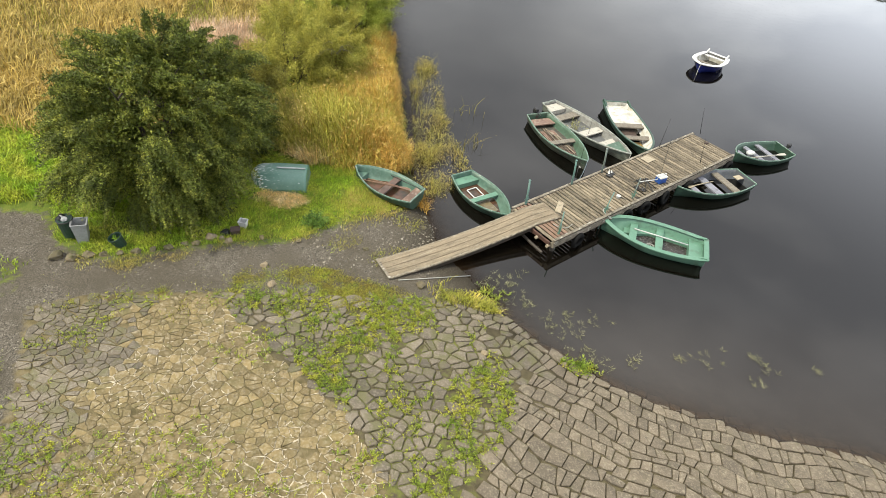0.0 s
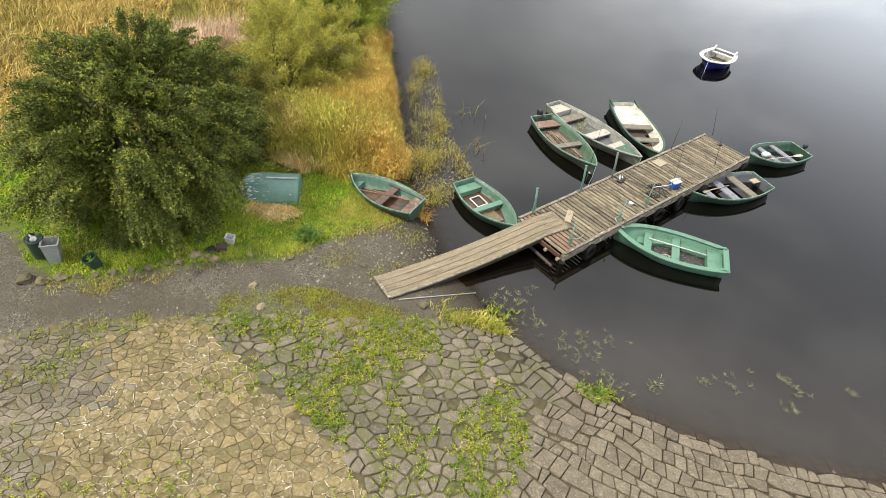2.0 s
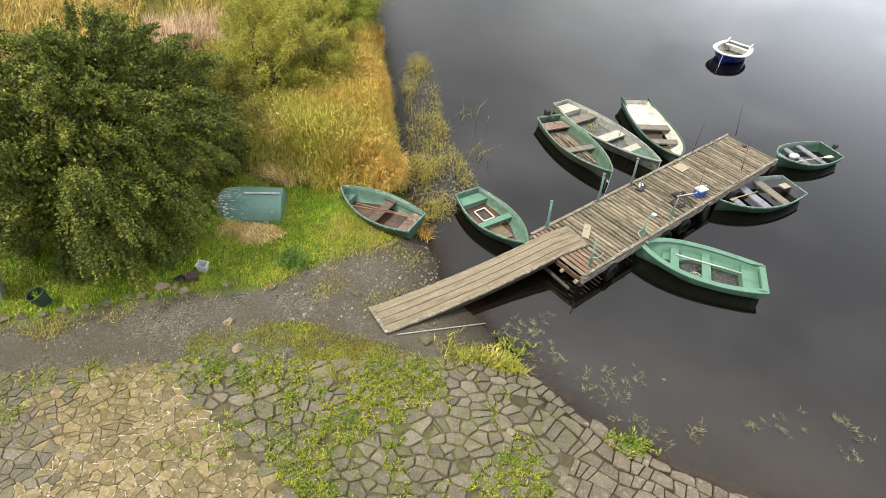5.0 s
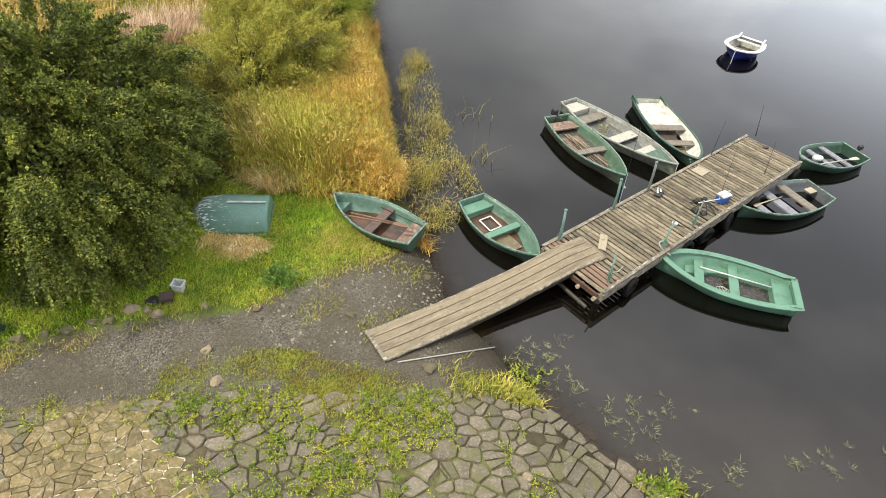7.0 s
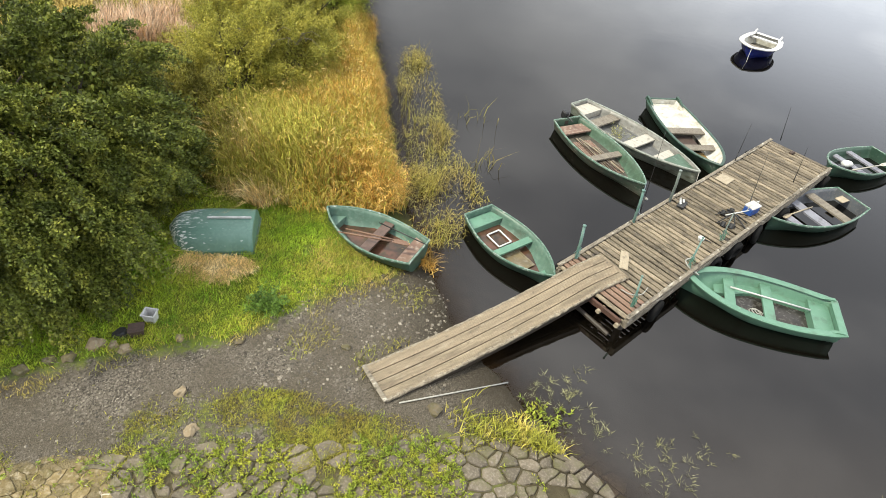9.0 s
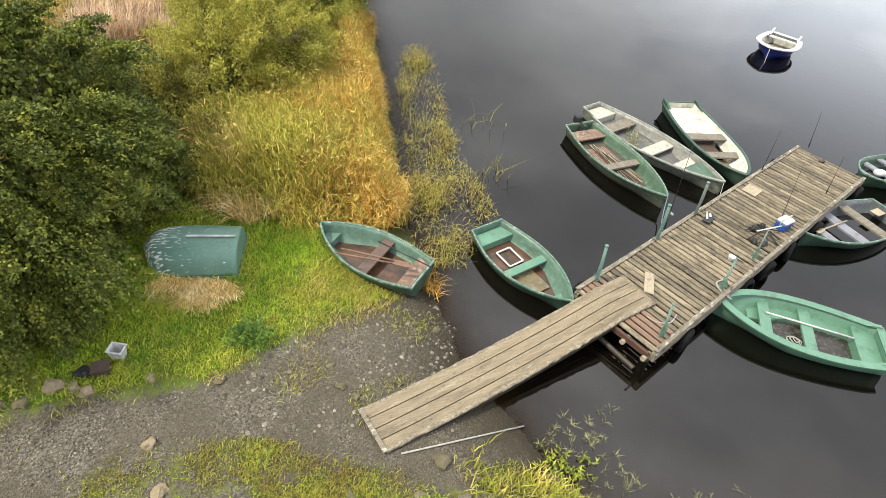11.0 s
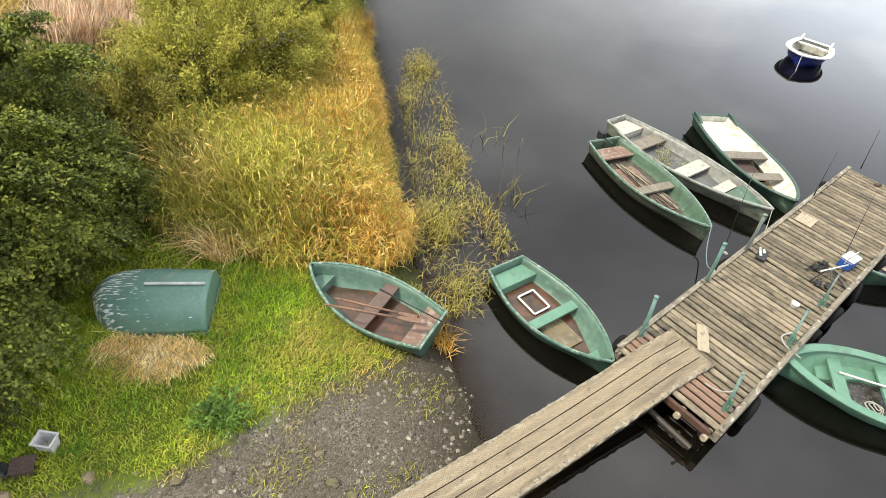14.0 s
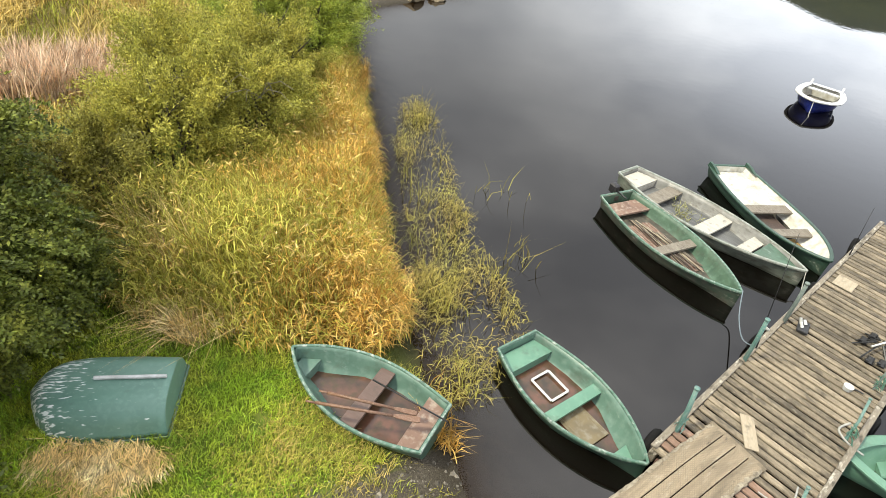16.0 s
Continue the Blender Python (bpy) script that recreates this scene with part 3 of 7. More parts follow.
# ---- boats ----
def boat(name, bow, stern, beam, transom, label, group, outer, inner, rim, seats, depth=0.5, draft=0.16, rise=0.12, blunt=2.0, widest=0.42, fore=None, aft=None, bottom=None, flip=False, z=None, heel=0.0, pitch=0.0, rim_w=0.036, sides=None, corners=None, nose=0.30, vee=1.0):
    """A small open boat: hull, gunwale, thwarts, end decks and bottom. bow and stern are places on the plan."""
    a, b = Vector((*stern, 0)), Vector((*bow, 0))
    L = (b - a).length
    ang = math.atan2(b.y - a.y, b.x - a.x)
    base = -draft if z is None else z
    m = Matrix.Translation((a.x, a.y, base)) @ Matrix.Rotation(ang, 4, "Z")
    if flip:
        m = Matrix.Translation((a.x, a.y, base + depth)) @ Matrix.Rotation(ang, 4, "Z") @ Matrix.Rotation(math.pi, 4, "X")
    m = m @ pose(0, 0, 0, heel, pitch, 0)
    t = thing(name, m, label, "boat", group)
    NS, NP = 22, 8

    def half(u):
        if u < widest:
            k = u / widest
            return transom / 2 + (beam - transom) / 2 * math.sin(k * math.pi / 2)
        k = (u - widest) / (1 - widest)
        return max(beam / 2 * (1 - k ** blunt) ** 0.86, 0.012)

    def top(u):
        return depth + rise * max(0, (u - 0.3) / 0.7) ** 2 + 0.25 * rise * (1 - min(u / 0.3, 1)) ** 2

    def keel(u):
        return nose * depth * max(0, (u - 0.80) / 0.20) ** 2.6

    def section(u, inset, lift):
        """Flat-floored amidships, turning into a V towards the stem."""
        w, h, k = max(half(u) - inset, 0.006), top(u), keel(u) + lift
        f = min(1, max(0, (u - 0.5) / 0.42))
        f = vee * f * f * (3 - 2 * f)
        out = []
        for i in range(-NP, NP + 1):
            q = abs(i) / NP
            y0 = 0.72 * min(1, q / 0.55) ** 0.9 + 0.28 * max(0, (q - 0.35) / 0.65)
            z0 = max(0, (q - 0.35) / 0.65) ** 1.15 * 0.93 + 0.07 * q
            y1, z1 = q ** 0.75, q ** 1.05
            yy, zz = w * (y0 + (y1 - y0) * f), k + (h - k) * (z0 + (z1 - z0) * f)
            out.append((yy * (1 if i >= 0 else -1) if i else 0.0, zz))
        return out

    us = [1 - (1 - i / NS) ** 1.25 for i in range(NS + 1)]
    bm = bmesh.new()
    rows_o, rows_i = [], []
    for u in us:
        rows_o.append([bm.verts.new((u * L, y, zz)) for y, zz in section(u, 0, 0)])
        ui = 0.012 + u * 0.965
        rows_i.append([bm.verts.new((ui * L, y, zz)) for y, zz in section(ui, 0.035, 0.03)])
    for rows_, s, mi in ((rows_o, 1, 0), (rows_i, -1, 1)):
        for p, q in zip(rows_, rows_[1:]):
            for j in range(2 * NP):
                f = bm.faces.new((p[j], p[j + 1], q[j + 1], q[j]) if s > 0 else (p[j], q[j], q[j + 1], p[j + 1]))
                f.material_index, f.smooth = mi, True
    for j in (0, 2 * NP):
        for i in range(NS):
            f = bm.faces.new((rows_o[i][j], rows_i[i][j], rows_i[i + 1][j], rows_o[i + 1][j]) if j else (rows_o[i][j], rows_o[i + 1][j], rows_i[i + 1][j], rows_i[i][j]))
    bm.faces.new(list(reversed(rows_o[0])))
    bm.faces.new(rows_i[0]).material_index = 1
    bm.faces.new((rows_o[0][0], rows_i[0][0], rows_i[0][-1], rows_o[0][-1]))
    bm.faces.new(rows_o[-1])
    bm.faces.new(list(reversed(rows_i[-1]))).material_index = 1
    bmesh.ops.recalc_face_normals(bm, faces=bm.faces)
    part("hull", bm, [outer, inner], t)
    # the gunwale, a rounded band along both sides and across the stern
    bm = bmesh.new()
    line = [(u * L, half(u), top(u)) for u in us]
    loop = [(-0.01, -transom / 2, top(0))] + [(x, -y, h) for x, y, h in line[1:]] + [(x, y, h) for x, y, h in reversed(line[1:])] + [(-0.01, transom / 2, top(0))]
    prof = [(-rim_w * 0.75, 0.0), (-rim_w * 0.6, 0.014), (rim_w * 0.3, 0.017), (rim_w * 0.5, 0.004), (rim_w * 0.45, -0.03), (0.004, -0.035), (0.0, 0.0)]
    rings = []
    for i, p in enumerate(loop):
        q0, q1 = loop[(i - 1) % len(loop)], loop[(i + 1) % len(loop)]
        d = Vector((q1[0] - q0[0], q1[1] - q0[1], 0)).normalized()
        nrm = Vector((d.y, -d.x, 0))
        rings.append([bm.verts.new(Vector(p) + nrm * o + Vector((0, 0, h))) for o, h in prof])
    for i in range(len(rings)):
        p, q = rings[i], rings[(i + 1) % len(rings)]
        for j in range(len(prof)):
            bm.faces.new((p[j], q[j], q[(j + 1) % len(prof)], p[(j + 1) % len(prof)]))
    bmesh.ops.recalc_face_normals(bm, faces=bm.faces)
    part("gunwale", bm, rim, t)

    def inner_half(u, zz):
        sec = section(u, 0.035, 0.03)[NP:]
        return max(float(np.interp(zz, [q[1] for q in sec], [q[0] for q in sec])) - 0.004, 0.004)

    def across(nm, u0, u1, zz, thick, material, lab="", gap=0.0):
        bm = bmesh.new()
        n = 6
        lo_, hi_ = [], []
        for k in range(n + 1):
            u = u0 + (u1 - u0) * k / n
            for sg in (-1, 1):
                lo_.append(bm.verts.new((u * L, sg * max(inner_half(u, zz - thick) - gap, 0.004), zz - thick)))
                hi_.append(bm.verts.new((u * L, sg * max(inner_half(u, zz) - gap, 0.004), zz)))
        for k in range(n):
            i = 2 * k
            bm.faces.new((hi_[i], hi_[i + 2], hi_[i + 3], hi_[i + 1]))
            bm.faces.new((lo_[i], lo_[i + 1], lo_[i + 3], lo_[i + 2]))
            for e in (0, 1):
                bm.faces.new((lo_[i + e], lo_[i + 2 + e], hi_[i + 2 + e], hi_[i + e]))
        for i in (0, 2 * n):
            bm.faces.new((lo_[i], lo_[i + 1], hi_[i + 1], hi_[i]))
        bmesh.ops.recalc_face_normals(bm, faces=bm.faces)
        return part(nm, bm, material, t, lab)

    for u0, u1, hh, mt in seats:
        across("thwart", u0, u1, depth * hh, 0.045, mt)
    if fore:
        across("foredeck", fore[0], 0.955, depth * fore[1], depth * fore[1] * 0.6 if fore[1] < 0.9 else 0.03, fore[2])
    if aft:
        across("stern_seat", 0.018, aft[0], depth * aft[1], depth * aft[1] * 0.6, aft[2])
    if bottom:
        across("bilge_water" if bottom[2] else "floor", 0.03, 0.86, depth * bottom[0], 0.012, bottom[1])
    if corners:
        for sg in (-1, 1):
            bm = bmesh.new()
            prof = [(0.0, 0.0), (0.0, corners[1]), (corners[0] * 0.45, corners[1] * 0.8), (corners[0], 0.0)]
            sh = []
            for y_in in (0.0, 0.07):
                sh.append([bm.verts.new((x, sg * (transom / 2 + 0.01 - y_in), top(0) + h)) for x, h in prof])
            bm.faces.new(sh[0])
            bm.faces.new(sh[1][::-1])
            for j in range(4):
                bm.faces.new((sh[0][j], sh[1][j], sh[1][(j + 1) % 4], sh[0][(j + 1) % 4]))
            bmesh.ops.recalc_face_normals(bm, faces=bm.faces)
            part("stern_corner", bm, corners[2], t)
    if sides:
        for s in (-1, 1):
            bm = bmesh.new()
            cols = []
            for k in range(11):
                u = 0.12 + 0.66 * k / 10
                hw = inner_half(u, depth * sides[1])
                yb = inner_half(u, depth * 0.12)
                yi = max(min(sides[0], yb - 0.012), 0.02)
                cols.append([bm.verts.new((u * L, s * y, zz)) for y, zz in ((yi, depth * 0.12), (yi + 0.004, depth * sides[1] - 0.015), (yi + 0.02, depth * sides[1]), (hw, depth * sides[1]), (yb, depth * 0.12))])
            for p, q in zip(cols, cols[1:]):
                for j in range(4):
                    bm.faces.new((p[j], q[j], q[j + 1], p[j + 1]))
            bm.faces.new(cols[0])
            bm.faces.new(cols[-1][::-1])
            bmesh.ops.recalc_face_normals(bm, faces=bm.faces)
            part("side_bench", bm, sides[2], t)
    return t


def oar(m, length, shaft, blade, label, bent=0.0, bw=1.0):
    t = thing("oar", m, label, "oar")
    bm = bmesh.new()
    tube(bm, [(0, 0, 0), (length * 0.4, 0, bent), (length * 0.74, 0, 0)], 0.022, 0.02)
    tube(bm, [(-0.12, 0, 0), (0.02, 0, 0)], 0.015)
    part("shaft", bm, shaft, t, smooth=True)
    bm = bmesh.new()
    pts = [(x, y * bw) for x, y in ((0.72, 0.02), (0.78, 0.05), (0.86, 0.07), (0.97, 0.075), (1.0, 0.055))]
    up = [bm.verts.new((length * x, y, 0.008)) for x, y in pts] + [bm.verts.new((length * x, -y, 0.008)) for x, y in reversed(pts)]
    dn = [bm.verts.new((v.co.x, v.co.y, -0.008)) for v in up]
    bm.faces.new(up)
    bm.faces.new(list(reversed(dn)))
    for i in range(len(up)):
        bm.faces.new((up[i], dn[i], dn[(i + 1) % len(up)], up[(i + 1) % len(up)]))
    part("blade", bm, blade, t)
    return t


ROW = "moored rowing boats"
upturned = boat("dinghy", (-4.88, 14.78), (-3.18, 14.9), 1.22, 1.14, "upturned teal dinghy with white scratches, lying on the grass", "", hull_scuffed, inner_green, rim_green, [], depth=0.46, rise=0.03, blunt=5.5, flip=True, nose=0.45, vee=0.15, z=gz(-4, 14.8))
boat("dinghy", (-1.77, 15.66), (0.24, 14.43), 1.18, 0.84, "green dinghy with brown seats drawn up on the grass", "", hull_teal, inner_teal, rim_green,
     [(0.40, 0.495, 0.80, seat_brown)], depth=0.41, z=gz(-0.8, 15) - 0.02, fore=(0.85, 0.72, inner_teal), aft=(0.14, 0.80, seat_red), bottom=(0.30, bilge_red, 1), heel=-3)
boat("dinghy", (3.09, 14.03), (1.69, 16.26), 1.26, 0.82, "green dinghy, half flooded, afloat beside the gangway", ROW, hull_teal, inner_teal, rim_green,
     [(0.465, 0.535, 0.78, hull_mint)], depth=0.42, draft=0.13, fore=(0.84, 0.62, hull_mint), aft=(0.15, 0.74, hull_mint), bottom=(0.34, bilge_red, 1))
boat("rowing_boat", (6.24, 17.6), (4.86, 21.02), 1.36, 0.95, "green rowing boat with loose poles and an outboard motor, moored", ROW, hull_dirty, inner_green, rim_green,
     [(0.05, 0.17, 0.76, seat_red), (0.50, 0.565, 0.78, seat_wood)], depth=0.45, draft=0.15, fore=(0.88, 0.60, inner_green), bottom=(0.40, inner_brown, 0), rim_w=0.04)
boat("rowing_boat", (8.02, 18.34), (5.5, 22.16), 1.42, 0.72, "bare grey and green rowing boat with pale seats, moored", ROW, hull_white, inner_bare, rim_pale,
     [(0.20, 0.28, 0.8, seat_wood), (0.50, 0.58, 0.8, seat_pale), (0.71, 0.77, 0.85, seat_pale)], depth=0.46, draft=0.14, fore=(0.79, 1.06, inner_green), aft=(0.13, 0.85, seat_pale), bottom=(0.44, inner_bilge, 0), rim_w=0.05)
boat("rowing_boat", (8.8, 18.72), (8.48, 22.78), 1.38, 1.12, "dark green boat with a white inner moulding, moored", ROW, hull_green, inner_white, hull_green,
     [(0.42, 0.50, 0.84, seat_wood), (0.66, 0.73, 0.84, seat_wood)], depth=0.46, draft=0.14, blunt=3.0, aft=(0.40, 0.72, inner_white), fore=(0.95, 0.92, hull_green), bottom=(0.3, inner_white, 0), rim_w=0.07, corners=(0.5, 0.10, hull_green))
boat("rowing_boat", (6.11, 14.24), (9.08, 13.17), 1.42, 1.06, "pale mint green rowing boat with puddled water, moored", ROW, hull_mint, hull_mint, hull_mint,
     [(0.40, 0.47, 0.76, hull_mint), (0.655, 0.725, 0.76, hull_mint)], depth=0.47, draft=0.13, blunt=2.4, fore=(0.90, 0.66, hull_mint), aft=(0.15, 0.72, hull_mint), bottom=(0.3, bilge_grey, 1), rim_w=0.13, sides=(0.57, 0.5, hull_mint), corners=(0.26, 0.05, hull_mint))
boat("rowing_boat", (9.2, 16.47), (12.22, 17.64), 1.46, 1.02, "green rowing boat with lilac grey seats, moored", ROW, hull_green, inner_grey, rim_green,
     [(0.24, 0.33, 0.82, seat_wood), (0.48, 0.57, 0.82, seat_lilac), (0.72, 0.79, 0.82, seat_lilac)], depth=0.45, draft=0.14, bottom=(0.3, inner_grey, 0), blunt=2.4)
boat("rowing_boat", (12.44, 19.22), (14.88, 20.08), 1.4, 1.06, "small dark green rowing boat with thin seats, moored", ROW, hull_green, hull_green, rim_green,
     [(0.30, 0.38, 0.82, seat_lilac), (0.56, 0.64, 0.82, seat_lilac), (0.78, 0.84, 0.82, seat_lilac)], depth=0.44, draft=0.14, bottom=(0.3, bilge, 0), blunt=2.6)
boat("motor_boat", (14.0, 27.75), (15.5, 29.32), 1.46, 1.12, "blue boat with a white rim, at anchor on the lake", ROW, blue_paint, inner_white, white_paint,
     [(0.12, 0.20, 0.92, white_paint), (0.50, 0.58, 0.7, seat_wood)], depth=0.54, draft=0.12, rise=0.06, blunt=3.2, bottom=(0.3, bilge_grey, 0), rim_w=0.17, corners=(0.3, 0.16, white_paint))

# ---- jetty and gangway ----
J0, JA = Vector((3.7, 13.46, 0)), math.atan2(6.0, 7.83)
JM = Matrix.Translation(J0) @ Matrix.Rotation(JA, 4, "Z")
JL, JW, JZ = 9.85, 1.76, 0.56
jetty = thing("jetty", JM, "weathered timber jetty with cross boards and tyre fenders", "jetty")
n_boards = 68
pitch_ = JL / n_boards
bm = bmesh.new()
box(bm, 0, pitch_ - 0.040, -JW / 2, JW / 2, -0.035, 0, 0.006)
board = part("board", bm, deck_wood, jetty)
board.location = (0, 0, JZ)
red_mesh = board.data.copy()
red_mesh.materials[0] = deck_red
for i in range(1, n_boards):
    o = board.copy()
    scene.collection.objects.link(o)
    if i < 5:
        o.data = red_mesh
    o.location = (i * pitch_, random.uniform(-0.035, 0.035), JZ + random.uniform(-0.008, 0.008))
    o.rotation_euler = (random.uniform(-0.008, 0.008), random.uniform(-0.03, 0.03), random.uniform(-0.011, 0.011))
for s in (-1, 1):
    bm = bmesh.new()
    box(bm, -0.02, JL, s * JW / 2 - 0.07, s * JW / 2 + 0.03, JZ - 0.24, JZ - 0.04, 0.012)
    part("side_beam", bm, beam_wood, jetty)
    bm = bmesh.new()
    x = 0.0
    while x < JL - 0.3:
        ln = min(random.uniform(1.6, 2.6), JL - x)
        box(bm, x + 0.01, x + ln - 0.01, s * (JW / 2 - 0.03), s * (JW / 2 + 0.06), JZ + 0.004, JZ + 0.034, 0.008)
        x += ln
    part("edge_rail", bm, beam_wood, jetty)
bm = bmesh.new()
for s in (-0.5, 0.0, 0.5):
    box(bm, 0.05, JL - 0.05, s * JW - 0.05, s * JW + 0.05, JZ - 0.2, JZ - 0.038, 0.01)
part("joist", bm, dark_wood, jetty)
for i in range(6):
    for s in (-1, 1):
        bm = bmesh.new()
        x = 0.25 + i * (JL - 0.5) / 5
        tube(bm, [(x, s * (JW / 2 - 0.14), -1.9), (x, s * (JW / 2 - 0.14), JZ - 0.05)], 0.08, n=9)
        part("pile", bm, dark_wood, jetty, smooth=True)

GA, GB = Vector((-0.56, 11.33, 0)), Vector((4.34, 14.18, 0))
GM = Matrix.Translation(GA) @ Matrix.Rotation(math.atan2(GB.y - GA.y, GB.x - GA.x), 4, "Z")
GL = (GB - GA).length
gangway = thing("gangway", GM, "sagging plank gangway of four bleached boards between shore and jetty", "gangway")


def gang_z(x):
    k = min(x / (0.86 * GL), 1)
    return 0.30 + (JZ + 0.062 - 0.30) * k - 0.12 * 4 * k * (1 - k)


def strip(bm, x0, x1, y0, y1, t0, t1, n=24):
    a = []
    for i in range(n + 1):
        x = x0 + (x1 - x0) * i / n
        g = gang_z(x)
        a.append([bm.verts.new((x, y, g + h)) for y, h in ((y0, t0), (y1, t0), (y1, t1 - 0.004), (y1 - 0.006, t1), (y0 + 0.006, t1), (y0, t1 - 0.004))])
    for p, q in zip(a, a[1:]):
        for j in range(6):
            bm.faces.new((p[j], p[(j + 1) % 6], q[(j + 1) % 6], q[j]))
    bm.faces.new(a[0])
    bm.faces.new(list(reversed(a[-1])))
    bmesh.ops.recalc_face_normals(bm, faces=bm.faces)


GW = 0.8
for k in range(4):
    bm = bmesh.new()
    strip(bm, 0, GL, -GW / 2 + k * GW / 4 + 0.007, -GW / 2 + (k + 1) * GW / 4 - 0.007, -0.045, 0)
    part("plank", bm, plank_wood, gangway)
for s in (-1, 1):
    bm = bmesh.new()
    strip(bm, 0.15, GL - 0.35, s * (GW / 2 - 0.06), s * (GW / 2), -0.17, -0.047)
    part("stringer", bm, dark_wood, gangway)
# frayed, crusted edges along the outer planks
crust = mat("crusted pale wood edge", (0.50, 0.44, 0.33), (0.30, 0.25, 0.18), 8.0, 0.95, 0.6, (0.14, 0.11, 0.08), fine=30)
for s in (-1, 1):
    bm = bmesh.new()
    e, cols = s * GW / 2, []
    for i in range(91):
        x = 0.02 + (GL - 0.04) * i / 90
        g, w = gang_z(x), random.uniform(0.006, 0.05) * (1.3 if s < 0 else 0.9)
        o = random.uniform(0.006, 0.03)
        cols.append([bm.verts.new(q) for q in ((x, e + s * o * 0.6, g - 0.05), (x, e + s * o, g - 0.01), (x, e + s * 0.004, g + random.uniform(0.003, 0.012)), (x, e - s * w, g + 0.0025), (x, e - s * w, g - 0.006))])
    for p, q in zip(cols, cols[1:]):
        for j in range(4):
            bm.faces.new((p[j], q[j], q[j + 1], p[j + 1]))
    part("frayed_edge", bm, crust, gangway, "pale frayed plank edge")
bm = bmesh.new()
box(bm, -0.03, 0.05, -GW / 2 - 0.01, GW / 2 + 0.01, 0.302, 0.322, 0.006)
part("end_batten", bm, beam_wood, gangway)
bm = bmesh.new()
box(bm, GL - 0.012, GL + 0.075, -GW / 2 - 0.03, GW / 2 + 0.03, JZ + 0.004, JZ + 0.058, 0.008)
part("end_batten", bm, plank_wood, gangway)

# ---- things on the jetty and in the boats ----
bm = bmesh.new()
box(bm, 0.06, 0.92, -0.022, 0.022, -0.045, -0.005, 0.008)
part("keel_strip", bm, plastic_white, upturned, "white keel strip")


def bar(name, a, b, r0, r1, material, label, category, n=8, mid=None):
    """A straight or bent bar between two places, as a thing of its own."""
    a, b = Vector(a), Vector(b)
    bm = bmesh.new()
    tube(bm, [Vector((0, 0, 0))] + ([Vector(mid) - a] if mid else []) + [b - a], r0, r1, n)
    ob = part(name, bm, material, smooth=True)
    ob.location = a
    return tagged(ob, label, category)


def rope(pts, r, material, label):
    """A slack rope through pts."""
    p = [Vector(q) for q in pts]
    out = []
    for i in range(len(p) - 1):
        a, b, c, d = p[max(i - 1, 0)], p[i], p[i + 1], p[min(i + 2, len(p) - 1)]
        for k in range(5):
            t = k / 5
            out.append(0.5 * ((2 * b) + (c - a) * t + (2 * a - 5 * b + 4 * c - d) * t * t + (3 * b - a - 3 * c + d) * t ** 3))
    out.append(p[-1])
    bm = bmesh.new()
    o = Vector(p[0])
    tube(bm, [q - o for q in out], r, r, 6)
    ob = part("rope", bm, material, smooth=True)
    ob.location = o
    return tagged(ob, label, "rope")


def coil(c, R, turns, r, material, label):
    pts = [(c[0] + (R * (1 - 0.05 * k)) * math.cos(k * 1.05 + 0.3 * math.sin(k)), c[1] + (R * (1 - 0.04 * k)) * math.sin(k * 1.05), c[2] + 0.004 * k + 0.01 * math.sin(2.3 * k)) for k in range(int(turns * 6))]
    return rope(pts, r, material, label)


def post(base, top, r, material, label, net=None):
    t = thing("mooring_post", Matrix.Translation(base), label, "post", "mooring posts along the jetty")
    bm = bmesh.new()
    d = Vector(top) - Vector(base)
    tube(bm, [Vector((0, 0, -0.9)) - d * 0.1, d * 0.5, d], r, r * 0.9, 9)
    pole_ = part("pole", bm, material, t, smooth=True)
    bm = bmesh.new()
    tube(bm, [d * 0.985, d * 1.0 + Vector((0, 0, 0.012))], r * 1.15, r * 1.15, 9)
    part("cap", bm, material, pole_, smooth=True)
    if net:
        bm = bmesh.new()
        for k in range(13):
            a = random.uniform(0, 6.28)
            z0, z1 = random.uniform(0.02, 0.3), random.uniform(0.05, 0.45)
            w = random.uniform(0.03, 0.11)
            p0, p1 = d * z0 + Vector((w * math.cos(a), w * math.sin(a), 0)), d * z1 + Vector((w * 0.6 * math.cos(a + 1.5), w * 0.6 * math.sin(a + 1.5), 0))
            tube(bm, [p0, (p0 + p1) / 2 + Vector((0, 0, 0.03)), p1], 0.006, 0.006, 4)
        part("netting", bm, net, pole_)
    return t


post((3.62, 14.42, 0.6), (3.58, 14.5, 1.42), 0.035, teal_paint, "faded teal post wrapped with netting beside the gangway", teal_paint)
post((5.32, 15.78, 0.6), (5.22, 15.76, 1.5), 0.035, teal_paint, "faded teal mooring post tied to a green boat")
post((6.55, 16.72, 0.6), (6.42, 16.66, 1.5), 0.035, grey_pole, "grey mooring post on the jetty's edge")
post((4.42, 13.02, 0.6), (4.46, 13.22, 1.28), 0.022, teal_paint, "faded teal post hung with green netting", netting)
post((6.02, 14.22, 0.6), (6.28, 14.58, 1.2), 0.021, teal_paint, "leaning teal post with green netting by the mint boat", netting)
post((7.19, 15.2, 0.6), (7.32, 15.42, 1.25), 0.018, grey_pole, "thin grey post with green netting beside fishing gear", netting)


